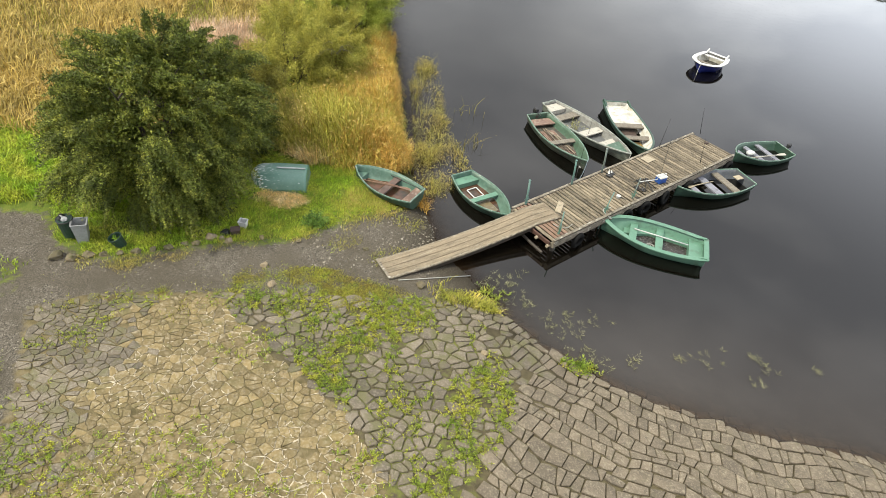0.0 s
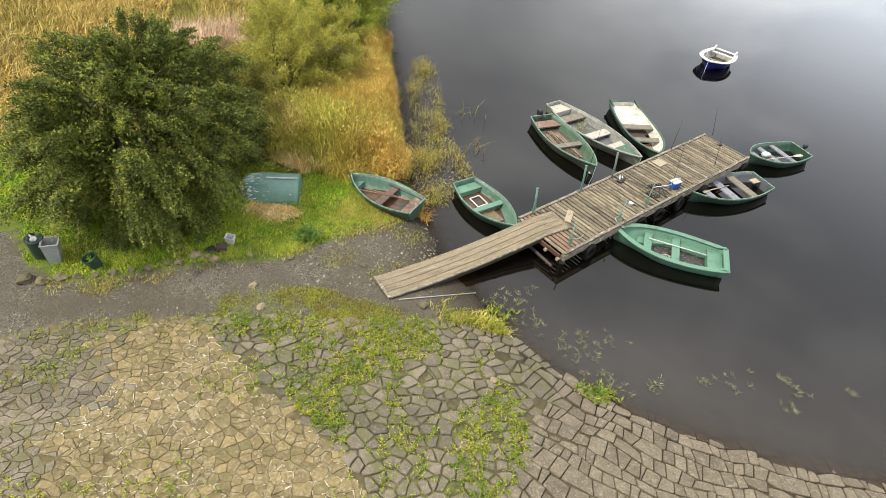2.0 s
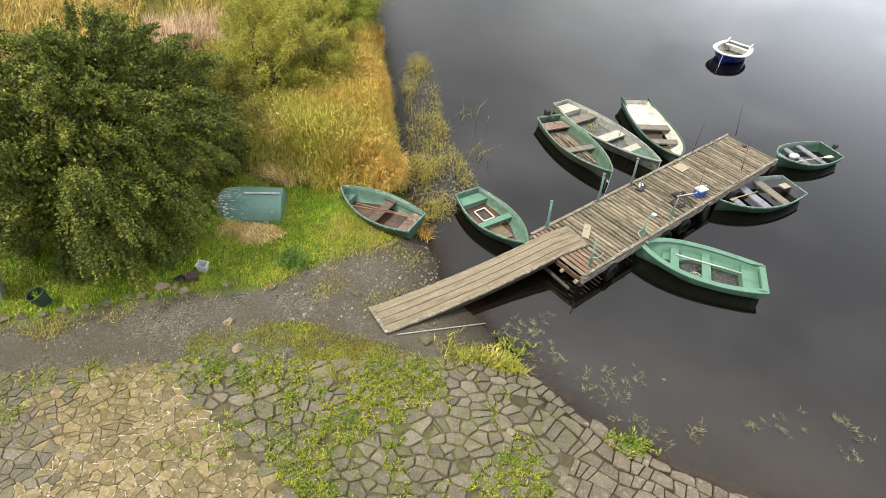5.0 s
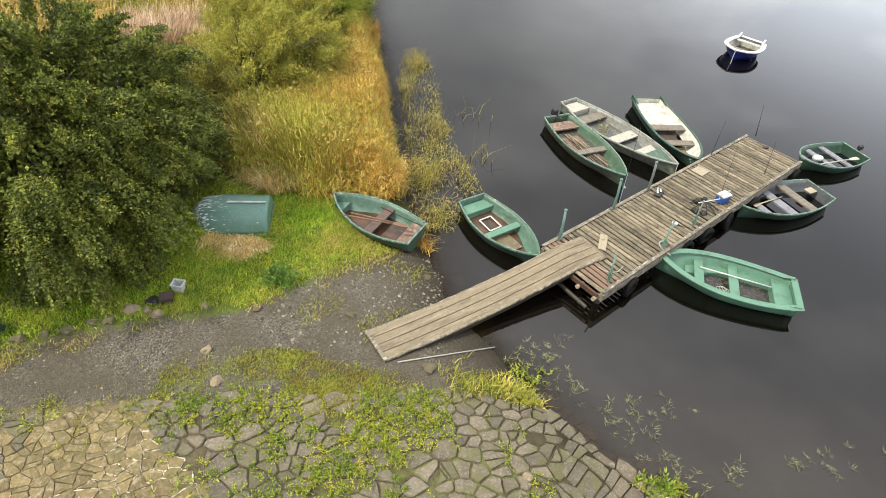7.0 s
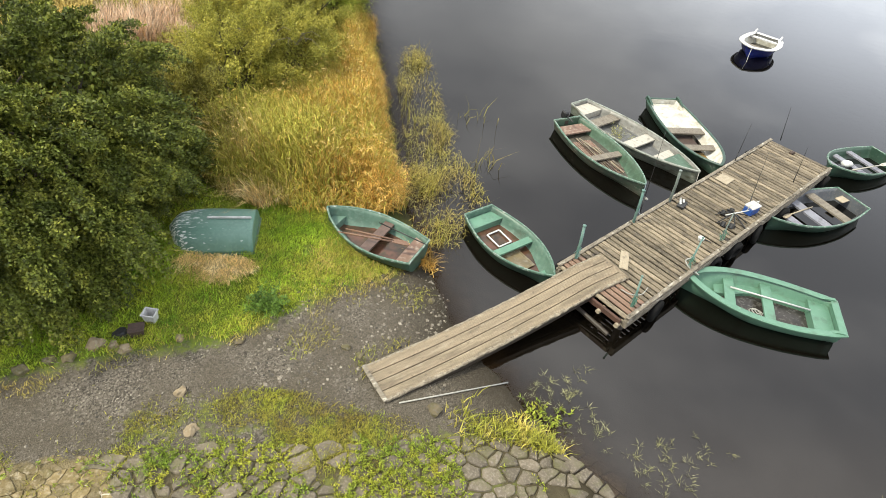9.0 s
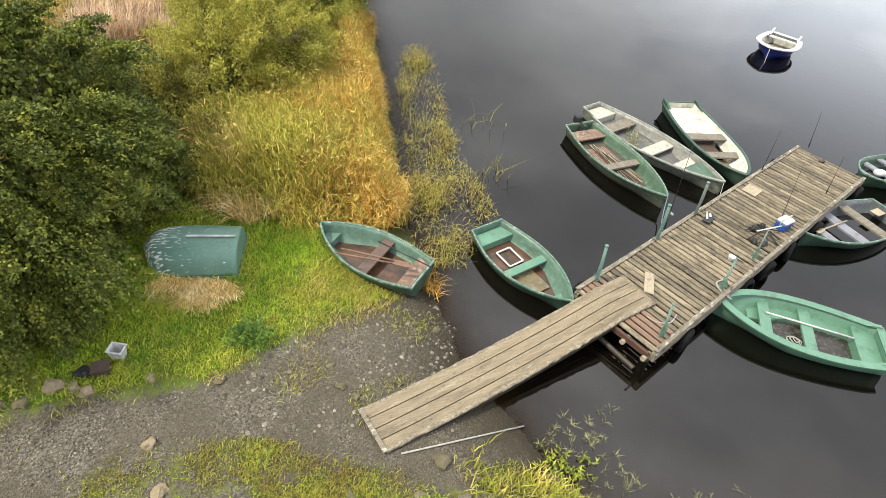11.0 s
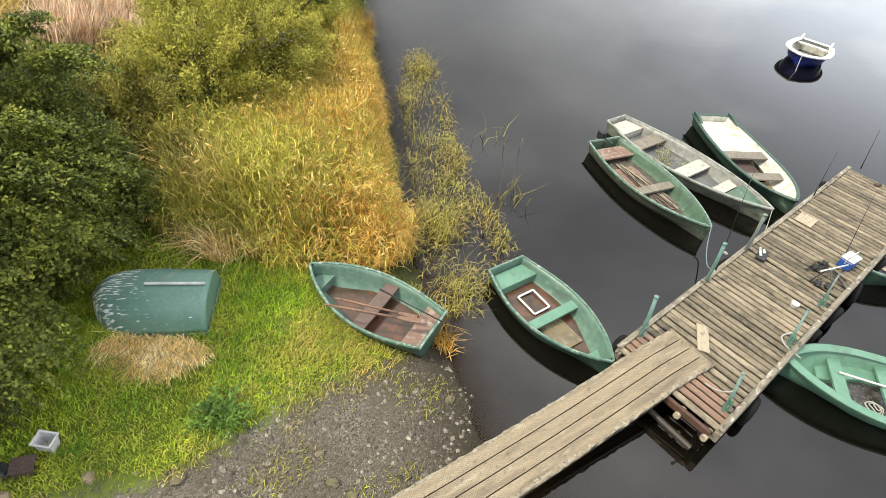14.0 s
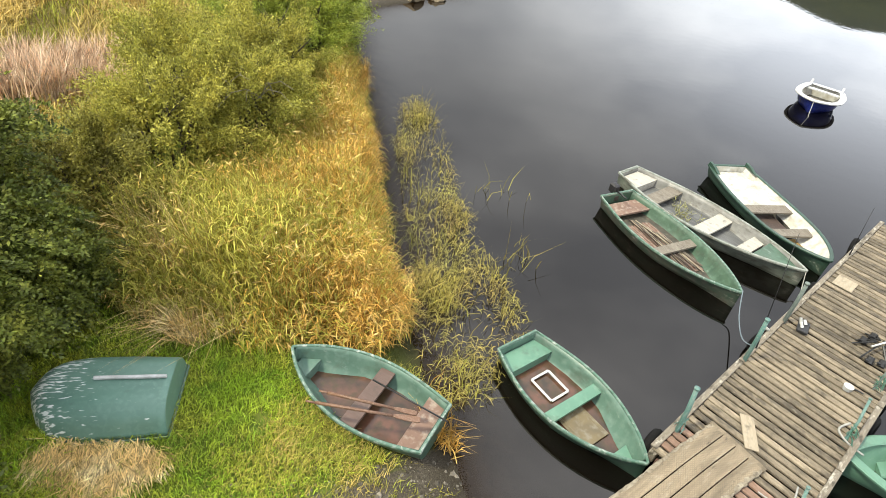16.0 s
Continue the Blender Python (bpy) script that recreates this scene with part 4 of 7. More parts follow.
def rod(a, b, label, reel=True):
    t = thing("fishing_rod", Matrix.Translation(a), label, "fishing rod", "fishing rods")
    d = Vector(b) - Vector(a)
    bm = bmesh.new()
    tube(bm, [Vector((0, 0, 0)), d * 0.22], 0.014, 0.012, 7)
    grip_ = part("grip", bm, plastic_black, t, smooth=True)
    bm = bmesh.new()
    tube(bm, [d * 0.22, d * 0.6, d], 0.008, 0.004, 6)
    part("blank", bm, steel_dark, t, smooth=True)
    if reel:
        bm = bmesh.new()
        tube(bm, [d * 0.2 + Vector((0.0, -0.03, 0)), d * 0.2 + Vector((0.05, -0.07, -0.02))], 0.028, 0.024, 9)
        part("reel", bm, rope_pale, grip_)
    return t


rod((5.36, 15.78, 0.85), (5.58, 16.5, 2.6), "dark fishing rod with a white reel leaning on a post")
rod((8.5, 16.55, 0.6), (8.55, 16.95, 2.0), "thin dark fishing rod standing by a cool box", False)
rod((10.42, 17.85, 0.6), (10.12, 17.72, 1.75), "thin dark fishing rod at the jetty's edge", False)
rod((11.2, 20.08, 0.6), (10.85, 19.95, 1.75), "dark fishing rod at the far end of the jetty", False)
rod((9.15, 18.75, 0.6), (9.3, 19.05, 1.6), "thin fishing rod at the edge beside a moored boat", False)

cool = thing("cool_box", pose(8.5, 16.42, JZ, 0, 0, 30), "blue cool box with a white lid on the jetty", "cool box")
bm = bmesh.new()
box(bm, -0.17, 0.17, -0.12, 0.12, 0.0, 0.2, 0.02)
part("body", bm, plastic_blue, cool)
bm = bmesh.new()
box(bm, -0.18, 0.18, -0.13, 0.13, 0.2, 0.25, 0.02)
lid_ = part("lid", bm, plastic_white, cool, "white lid")
bm = bmesh.new()
tube(bm, [(-0.19, 0, 0.14), (-0.19, 0, 0.3), (0.19, 0, 0.3), (0.19, 0, 0.14)], 0.01, 0.01, 6)
part("handle", bm, plastic_white, lid_)

pod = thing("rod_pod", pose(7.85, 16.1, JZ, 0, 0, 10) @ Matrix.Scale(1.35, 4), "dark tangled rod pod with reels lying on the boards", "fishing gear")
for k in range(9):
    bm = bmesh.new()
    a = 2 * math.pi * k / 9 + random.uniform(-0.3, 0.3)
    tube(bm, [(0.05 * math.cos(a), 0.05 * math.sin(a), 0.14), (random.uniform(0.25, 0.42) * math.cos(a), random.uniform(0.2, 0.34) * math.sin(a), 0.015)], 0.012, 0.01, 6)
    part("leg", bm, steel_dark, pod)
for x, y in ((-0.3, -0.18), (-0.18, -0.25), (-0.1, 0.12), (0.1, 0.16)):
    bm = bmesh.new()
    tube(bm, [(x, y, 0.02), (x + 0.04, y + 0.03, 0.09)], 0.045, 0.04, 9)
    tube(bm, [(x, y, 0.05), (x - 0.07, y + 0.02, 0.08)], 0.012, 0.012, 6)
    part("reel", bm, plastic_black, pod)
bar("rod_rest", (7.62, 16.02, 0.74), (8.28, 16.2, 0.78), 0.016, 0.016, plastic_white, "white bar resting on fishing gear", "fishing gear")

tray = thing("tackle_tray", pose(6.77, 16.55, JZ + 0.01, 0, 0, 50), "black tackle tray with white things at the jetty's edge", "tackle tray")
bm = bmesh.new()
box(bm, -0.16, 0.16, -0.09, 0.09, 0, 0.06, 0.012)
part("base", bm, plastic_black, tray)
for x, y, h in ((-0.07, 0.02, 0.1), (0.06, -0.02, 0.09), (0.02, 0.05, 0.12)):
    bm = bmesh.new()
    tube(bm, [(x, y, 0.06), (x + 0.04, y + 0.05, h + 0.03)], 0.028, 0.022, 8)
    part("bottle", bm, plastic_white, tray)

cup = thing("bait_tub", pose(6.75, 15.25, JZ, 0, 0, 20), "small white bait tub with a dark strap on the boards", "tub")
bm = bmesh.new()
tube(bm, [(0, 0, 0.0), (0, 0, 0.08)], 0.06, 0.075, 12)
part("body", bm, plastic_white, cup, smooth=False)
bm = bmesh.new()
tube(bm, [(0.06, 0, 0.03), (0.14, -0.08, 0.02), (0.17, -0.16, 0.02)], 0.012, 0.01, 6)
part("strap", bm, plastic_black, cup)


def loose_board(x, y, rz, l, w, label):
    bm = bmesh.new()
    box(bm, -l / 2, l / 2, -w / 2, w / 2, 0, 0.02, 0.004)
    ob = part("loose_board", bm, board_pale)
    ob.matrix_world = pose(x, y, JZ + 0.006, 0, 0, rz)
    return tagged(ob, label, "board")


loose_board(4.68, 14.43, 70, 0.60, 0.19, "pale loose board lying across the jetty's deck")
loose_board(8.45, 17.83, 38, 0.42, 0.36, "pale square of plywood lying on the deck")
bm = bmesh.new()
box(bm, -0.09, 0.09, -0.05, 0.05, 0, 0.07, 0.02)
crate = part("tool_box", bm, brown_board)
crate.matrix_world = pose(11.22, 19.4, JZ, 0, 0, 20)
tagged(crate, "small brown box at the jetty's far end", "box")

for k, (x, s) in enumerate(((1.1, -1), (3.45, -1), (4.4, -1), (5.55, -1), (6.9, -1), (9.55, -1), (0.35, 1), (3.9, 1), (6.1, 1), (8.75, 1))):
    bm = bmesh.new()
    torus(bm, 0.2, 0.075, Matrix.Translation((x, s * (JW / 2 + 0.10), 0.17)) @ Matrix.Rotation(math.pi / 2, 4, "X") @ pose(0, 0, 0, random.uniform(-12, 12), random.uniform(-12, 12), 0))
    part("tyre", bm, rubber, jetty, "black tyre fender", smooth=True)
bm = bmesh.new()
box(bm, -0.08, -0.02, -JW / 2 + 0.05, JW / 2 - 0.1, JZ - 0.20, JZ - 0.06, 0.012)
part("end_beam", bm, red_wood, jetty, "rusty red end beam")
for y in (-0.8, -0.35, 0.72):
    bm = bmesh.new()
    tube(bm, [(-0.14, y, JZ - 0.2), (0.08, y, JZ - 0.2)], 0.05, 0.05, 9)
    part("beam_end", bm, board_pale, jetty, smooth=False)
bm = bmesh.new()
tube(bm, [(-0.28, -0.62, -0.5), (-0.12, -0.5, 0.12)], 0.03, 0.03, 7)
tube(bm, [(-0.2, -0.75, 0.1), (-0.2, 0.1, 0.16)], 0.05, 0.05, 7)
part("brace", bm, dark_wood, jetty)

# mooring lines
rope([(6.24, 17.6, 0.46), (6.05, 17.15, 0.22), (5.75, 16.5, 0.3), (5.6, 16.05, 0.6)], 0.012, rope_blue, "slack mooring rope between boat and jetty")
rope([(8.02, 18.36, 0.46), (7.9, 18.1, 0.2), (7.7, 17.8, 0.15), (7.6, 17.6, 0.55)], 0.01, rope_pale, "pale mooring rope of the grey boat")
rope([(6.3, 14.14, 0.50), (6.1, 14.3, 0.58), (6.1, 14.5, 0.6), (6.35, 14.6, 0.6)], 0.016, rope_pale, "pale mooring rope at the mint boat's bow")
rope([(9.22, 16.47, 0.45), (9.05, 16.55, 0.3), (8.8, 16.55, 0.45), (8.62, 16.42, 0.6)], 0.014, rope_pale, "pale mooring rope at the jetty's edge")
rope([(4.35, 13.55, JZ + 0.012), (4.5, 13.42, JZ + 0.014), (4.75, 13.42, JZ + 0.012), (4.95, 13.62, JZ + 0.012)], 0.012, rope_pale, "pale rope lying on the deck")
rope([(14.0, 27.76, 0.5), (13.85, 27.5, 0.15), (13.8, 27.35, -0.1)], 0.014, rope_pale, "pale mooring rope of the blue boat")
coil((7.55, 13.50, 0.03), 0.16, 4, 0.012, rope_pale, "white rope coil in the mint boat's bilge")

# in the boats
oar(pose(-1.33, 14.52, 0.90, 0, 4, -7), 1.35, oar_wood, oar_wood, "brown oar lying across the dinghy's seats", bw=0.6)
oar(pose(-1.2, 14.78, 0.76, 0, 3, -12), 1.2, oar_wood, oar_wood, "second brown oar inside the dinghy", bw=0.5)
bar("thin_pole", (-0.62, 14.92, 0.88), (0.34, 14.28, 0.90), 0.013, 0.011, plastic_black, "thin dark pole across the dinghy's seat and stern", "pole")
bar("boat_pole", (7.1, 14.06, 0.26), (8.65, 13.46, 0.255), 0.02, 0.018, plastic_white, "thin white pole laid along the mint boat's seats", "pole")
oar(pose(10.72, 17.18, 0.26, 0, 0, 205), 1.1, board_pale, board_pale, "pale paddle in the boat with lilac seats")
oar(pose(13.1, 19.08, 0.34, 0, 0, 18), 1.6, seat_pale, seat_pale, "pale oar along the small boat's gunwale")
bm = bmesh.new()
box(bm, -0.95, 0.75, -0.3, 0.3, -0.008, 0.002)
for k in range(9):
    box(bm, -1.0 + 0.02 * (k % 3), 0.8 - 0.05 * abs(k - 4), -0.30 + 0.07 * k, -0.25 + 0.07 * k, 0.0, 0.018, 0.004)
slats = part("bottom_boards", bm, seat_red)
slats.matrix_world = pose(5.55, 19.28, 0.043, 0, 0, -68)
tagged(slats, "slatted brown bottom boards in a green boat", "boards")
for k in range(18):
    a = Vector((5.0 + 0.034 * k, 20.35 - 0.035 * k + random.uniform(-0.1, 0.1), 0.075 + 0.005 * (k % 5)))
    bar("pole", a, a + Vector((0.55 + random.uniform(-0.14, 0.14), -1.35 + random.uniform(-0.35, 0.3), random.uniform(0.0, 0.04))), 0.013, 0.009, (brown_board, board_pale, seat_wood)[k % 3], "loose wooden pole in the bottom of a green boat", "pole")

motor = thing("outboard_motor", pose(4.83, 21.04, 0.22, 0, 0, -68 + 180), "small black outboard motor on a green boat's stern", "outboard motor")
bm = bmesh.new()
box(bm, -0.02, 0.2, -0.09, 0.09, 0.06, 0.3, 0.035)
part("cowl", bm, plastic_black, motor)
bm = bmesh.new()
tube(bm, [(0.1, 0, 0.06), (0.12, 0, -0.55)], 0.035, 0.03, 8)
part("shaft", bm, steel_dark, motor, smooth=True)
bm = bmesh.new()
tube(bm, [(-0.02, 0, 0.16), (-0.4, 0.05, 0.2)], 0.018, 0.02, 7)
part("tiller", bm, plastic_black, motor, smooth=True)
bm = bmesh.new()
box(bm, -0.08, 0.06, -0.07, 0.07, -0.08, 0.06, 0.012)
part("clamp", bm, brown_board, motor)
motor2 = thing("outboard_motor", pose(14.9, 20.08, 0.30, 0, 0, 19), "small dark motor on the small boat's stern", "outboard motor")
bm = bmesh.new()
box(bm, 0.0, 0.16, -0.07, 0.07, 0.05, 0.22, 0.03)
part("cowl", bm, plastic_black, motor2)
bm = bmesh.new()
tube(bm, [(0.08, 0, 0.05), (0.1, 0, -0.45)], 0.03, 0.025, 8)
part("shaft", bm, steel_dark, motor2, smooth=True)
for x, y, z, rz, l, w, mt, lab in ((2.15, 15.57, 0.040, -58, 0.46, 0.36, plastic_white, "white plastic frame lying in the flooded dinghy"),):
    bm = bmesh.new()
    for s in (-1, 1):
        box(bm, -l / 2, l / 2, s * w / 2 - 0.02, s * w / 2 + 0.02, 0, 0.02, 0.005)
        box(bm, s * l / 2 - 0.02, s * l / 2 + 0.02, -w / 2, w / 2, 0, 0.019, 0.005)
    fr = part("frame", bm, mt)
    fr.matrix_world = pose(x, y, z, 2, 1, rz)
    tagged(fr, lab, "frame")
bm = bmesh.new()
box(bm, -0.36, 0.36, -0.25, 0.25, 0, 0.012, 0.004)
for s in (-1, 1):
    box(bm, -0.3, 0.3, s * 0.2 - 0.012, s * 0.2 + 0.012, 0.012, 0.02, 0.003)
ob = part("panel", bm, sunk_panel)
ob.matrix_world = pose(2.47, 14.9, 0.034, 0, 0, -58)
tagged(ob, "murky tan panel under the dinghy's bilge water", "panel")
bm = bmesh.new()
box(bm, -0.16, 0.16, -0.12, 0.12, 0, 0.03, 0.008)
ob = part("hatch_cover", bm, board_pale)
ob.matrix_world = pose(11.95, 17.66, 0.24, 0, 0, 25)
tagged(ob, "pale square cover in the stern of a boat", "cover")
bm = bmesh.new()
bmesh.ops.create_uvsphere(bm, u_segments=12, v_segments=8, radius=0.17, matrix=Matrix.Diagonal((1.1, 0.8, 0.6, 1)))
ob = part("fender", bm, plastic_white, smooth=True)
ob.location = (13.15, 19.44, 0.32)
tagged(ob, "white fender on the small boat's seat", "fender")
bm = bmesh.new()
box(bm, -0.3, 0.3, -0.22, 0.22, 0, 0.012, 0.004)
ob = part("mat", bm, ochre_stain)
ob.matrix_world = pose(8.76, 19.7, 0.026, 0, 0, 95)
tagged(ob, "rusty ochre mat in the white boat", "mat")
bm = bmesh.new()
box(bm, -0.42, 0.42, -0.3, 0.3, 0, 0.012, 0.004)
ob = part("mat", bm, brown_board)
ob.matrix_world = pose(8.66, 20.52, 0.028, 0, 0, 95)
tagged(ob, "brown floor mat between the white boat's seats", "mat")

# ---- things on the shore ----
b1_ = thing("litter_bin", pose(-8.57, 11.42, gz(-8.57, 11.42) - 0.02, 4, 2, 0), "dark green round bin stuffed with white rags", "bin", "bins beside the tree")
bm = bmesh.new()
tube(bm, [(0, 0, 0), (0, 0, 0.3), (0, 0, 0.62)], 0.15, 0.185, 16)
part("body", bm, bin_green, b1_, smooth=False)
bm = bmesh.new()
torus(bm, 0.185, 0.014, Matrix.Translation((0, 0, 0.62)), 18, 6)
part("rim", bm, plastic_black, b1_, smooth=True)
for k in range(4):
    bm = bmesh.new()
    bmesh.ops.create_icosphere(bm, subdivisions=2, radius=0.075, matrix=Matrix.Translation((random.uniform(-0.08, 0.08), random.uniform(-0.08, 0.08), 0.64)))
    for v_ in bm.verts:
        v_.co += noise.noise_vector(v_.co * 14) * 0.03
    part("rag", bm, plastic_white if k % 2 else plastic_black, b1_)
b2_ = thing("litter_bin", pose(-8.2, 11.3, gz(-8.2, 11.3) - 0.02, -3, 3, 20), "light grey square bin, open at the top", "bin", "bins beside the tree")
bm = bmesh.new()
lo_, hi_, li_, hi2 = [], [], [], []
for sx_, sy_ in ((-1, -1), (1, -1), (1, 1), (-1, 1)):
    lo_.append(bm.verts.new((0.12 * sx_, 0.12 * sy_, 0)))
    hi_.append(bm.verts.new((0.175 * sx_, 0.175 * sy_, 0.6)))
    hi2.append(bm.verts.new((0.155 * sx_, 0.155 * sy_, 0.6)))
    li_.append(bm.verts.new((0.11 * sx_, 0.11 * sy_, 0.25)))
for i in range(4):
    j = (i + 1) % 4
    bm.faces.new((lo_[i], lo_[j], hi_[j], hi_[i]))
    bm.faces.new((hi_[i], hi_[j], hi2[j], hi2[i]))
    bm.faces.new((hi2[i], hi2[j], li_[j], li_[i]))
bm.faces.new(lo_[::-1])
bm.faces.new(li_)
part("body", bm, bin_grey, b2_)
bm = bmesh.new()
for i, (a, b) in enumerate((((-0.18, -0.18), (0.18, -0.18)), ((0.18, -0.18), (0.18, 0.18)), ((0.18, 0.18), (-0.18, 0.18)), ((-0.18, 0.18), (-0.18, -0.18)))):
    tube(bm, [(*a, 0.595), (*b, 0.595)], 0.014, 0.014, 6)
part("rim", bm, bin_grey, b2_)

pot = thing("bucket", pose(-7.28, 11.22, gz(-7.28, 11.22) + 0.13, 16, -8, -35) @ Matrix.Scale(1.12, 4), "dark green bucket leaning in the grass, overgrown with weeds", "bucket")
bm = bmesh.new()
for r_, z_, flip_ in ((0.15, 0.19, 1), (0.14, 0.17, -1)):
    a = [bm.verts.new((0.78 * r_ * math.cos(2 * math.pi * k / 14), 0.78 * r_ * math.sin(2 * math.pi * k / 14), -0.12 + (0.02 if flip_ < 0 else 0))) for k in range(14)]
    c = [bm.verts.new((r_ * math.cos(2 * math.pi * k / 14), r_ * math.sin(2 * math.pi * k / 14), 0.17)) for k in range(14)]
    for k in range(14):
        bm.faces.new((a[k], a[(k + 1) % 14], c[(k + 1) % 14], c[k]))
    bm.faces.new(a)
part("body", bm, bin_green, pot)
bm = bmesh.new()
torus(bm, 0.148, 0.012, Matrix.Translation((0, 0, 0.17)), 16, 6)
part("rim", bm, bin_green, pot, smooth=True)

tub = thing("plastic_tub", pose(-4.5, 12.45, gz(-4.5, 12.45) + 0.01, 3, 2, -8) @ Matrix.Diagonal((0.68, 0.78, 1.25, 1.0)), "white open plastic tub standing in the grass", "tub")
bm = bmesh.new()
rings_ = []
for hx_, hy_, hz_ in ((0.125, 0.085, 0.0), (0.155, 0.11, 0.17), (0.175, 0.13, 0.172), (0.175, 0.13, 0.186), (0.145, 0.10, 0.186), (0.115, 0.075, 0.02)):
    rings_.append([bm.verts.new((sx_ * hx_, sy_ * hy_, hz_)) for sx_, sy_ in ((-1, -1), (1, -1), (1, 1), (-1, 1))])
for p_, q_ in zip(rings_, rings_[1:]):
    for k in range(4):
        bm.faces.new((p_[k], p_[(k + 1) % 4], q_[(k + 1) % 4], q_[k]))
bm.faces.new(rings_[0][::-1])
bm.faces.new(rings_[-1])
part("body", bm, plastic_white, tub)
bx = thing("nest_box", pose(-4.64, 12.16, gz(-4.64, 12.16), 0, 0, 14) @ Matrix.Scale(0.72, 4), "small brown wooden box with an open end by the rocks", "box")
bm = bmesh.new()
box(bm, -0.16, 0.16, -0.13, -0.11, 0, 0.2, 0.005)
box(bm, -0.16, 0.16, 0.11, 0.13, 0, 0.2, 0.005)
box(bm, -0.16, -0.14, -0.11, 0.11, 0, 0.2, 0.005)
box(bm, -0.14, 0.16, -0.11, 0.11, 0, 0.02, 0.004)
part("body", bm, brown_board, bx)
bm = bmesh.new()
box(bm, -0.18, 0.18, -0.15, 0.15, 0.203, 0.225, 0.006)
part("roof", bm, brown_board, bx)
bm = bmesh.new()
bmesh.ops.create_icosphere(bm, subdivisions=3, radius=0.12, matrix=Matrix.Diagonal((1.1, 0.9, 0.6, 1)))
for v_ in bm.verts:
    v_.co += noise.noise_vector(v_.co * 9) * 0.035
ob = part("rubbish_bag", bm, plastic_black)
ob.location = (-4.9, 12.1, gz(-4.9, 12.1) + 0.04)
tagged(ob, "crumpled dark plastic bag by the rocks", "bag")


def rock(x, y, r, material, label, squash=0.7, seed=0):
    bm = bmesh.new()
    rr_ = random.Random(seed + int(x * 100))
    r *= rr_.uniform(0.62, 0.95) if r < 0.19 else 1.0
    bmesh.ops.create_icosphere(bm, subdivisions=2, radius=r)
    off = Vector((rr_.uniform(-50, 50), rr_.uniform(-50, 50), 0))
    for v_ in bm.verts:
        k = 1 + 0.6 * noise.noise(v_.co * (1.1 / r) + off) + 0.25 * noise.noise(v_.co * (3.5 / r) + off)
        v_.co = Vector((v_.co.x * k, v_.co.y * k * 0.85, v_.co.z * k * squash))
    ob = part("rock", bm, material)
    ob.matrix_world = pose(x, y, gz(x, y) + r * squash * 0.2, rr_.uniform(-8, 8), rr_.uniform(-8, 8), rr_.uniform(0, 360))
    return tagged(ob, label, "rock", "rocks along the path")


for x, y, r in ((-5.2, 11.85, 0.17), (-4.94, 11.84, 0.13), (-4.72, 11.8, 0.14), (-3.94, 12.1, 0.1), (-3.6, 11.0, 0.11)):
    rock(x, y, r, rock_tan, "tan boulder at the edge of the path")
for x, y, r in ((-5.5, 11.55, 0.14), (-5.75, 11.48, 0.15), (-6.1, 11.28, 0.16), (-6.45, 11.18, 0.13), (-6.8, 11.04, 0.16), (-7.15, 10.92, 0.12), (-7.5, 10.83, 0.16), (-7.85, 10.74, 0.18), (-8.18, 10.6, 0.17), (-8.55, 10.62, 0.19), (-2.93, 12.1, 0.11), (-1.09, 12.12, 0.12), (-0.84, 11.95, 0.09), (-1.3, 12.5, 0.08)):
    rock(x, y, r, rock_grey, "grey mossy rock edging the gravel path")
rock(-3.25, 10.35, 0.14, rock_tan, "small pale stone block in the weeds", 0.5)
rock(0.47, 10.9, 0.17, rock_grey, "grey boulder beside the gangway's foot")
rock(0.51, 13.5, 0.12, rock_grey, "grey stone at the water's edge")
rock(2.08, 8.8, 0.15, rock_tan, "loose tan stone on the slope")
rock(0.3, 36.9, 0.55, rock_tan, "large rock on the far point", 0.5)
rock(1.4, 37.3, 0.45, rock_tan, "rock on the far point", 0.5)
bar("stake", (-0.12, 10.99, gz(-0.12, 10.99) + 0.03), (1.85, 11.6, 0.03), 0.015, 0.013, rope_pale, "long pale stake lying at the water's edge", "stake")

# loose stones on the gravel beach and path
pr = np.random.RandomState(77)
n_p = 26000
on_beach = np.arange(n_p) < 17000
px_ = np.where(on_beach, pr.uniform(-2.6, 0.85, n_p), pr.uniform(-8.9, -1.2, n_p))
py_ = np.where(on_beach, pr.uniform(11.2, 14.3, n_p), pr.uniform(9.9, 12.2, n_p))
ok_ = (shore_dist(px_, py_) > -0.15) & (pr.uniform(0, 1, n_p) < np.clip(0.75 + 0.45 * bumps(px_, py_, 2.2, 79), 0.15, 1))
px_, py_, on_beach = px_[ok_], py_[ok_], on_beach[ok_]
n_p = len(px_)
rad = np.where(on_beach, 0.005 + 0.042 * pr.uniform(0, 1, n_p) ** 22, 0.005 + 0.026 * pr.uniform(0, 1, n_p) ** 16)
pz_ = ground_z(px_, py_)
ang = pr.uniform(0, 6.28, n_p)[:, None] + np.arange(5)[None] * (2 * math.pi / 5)
rr2 = rad[:, None] * pr.uniform(0.7, 1.3, (n_p, 5))
ring_lo = np.stack([px_[:, None] + rr2 * np.cos(ang), py_[:, None] + rr2 * np.sin(ang), np.repeat(pz_[:, None] - 0.004, 5, 1)], -1)
top_ = np.stack([px_ + rad * 0.2 * pr.normal(0, 1, n_p), py_ + rad * 0.2 * pr.normal(0, 1, n_p), pz_ + rad * 0.85], -1)
pv = np.concatenate([ring_lo, top_[:, None]], 1).reshape(-1, 3).tolist()
pf = [(6 * k + i, 6 * k + (i + 1) % 5, 6 * k + 5) for k in range(n_p) for i in range(5)]
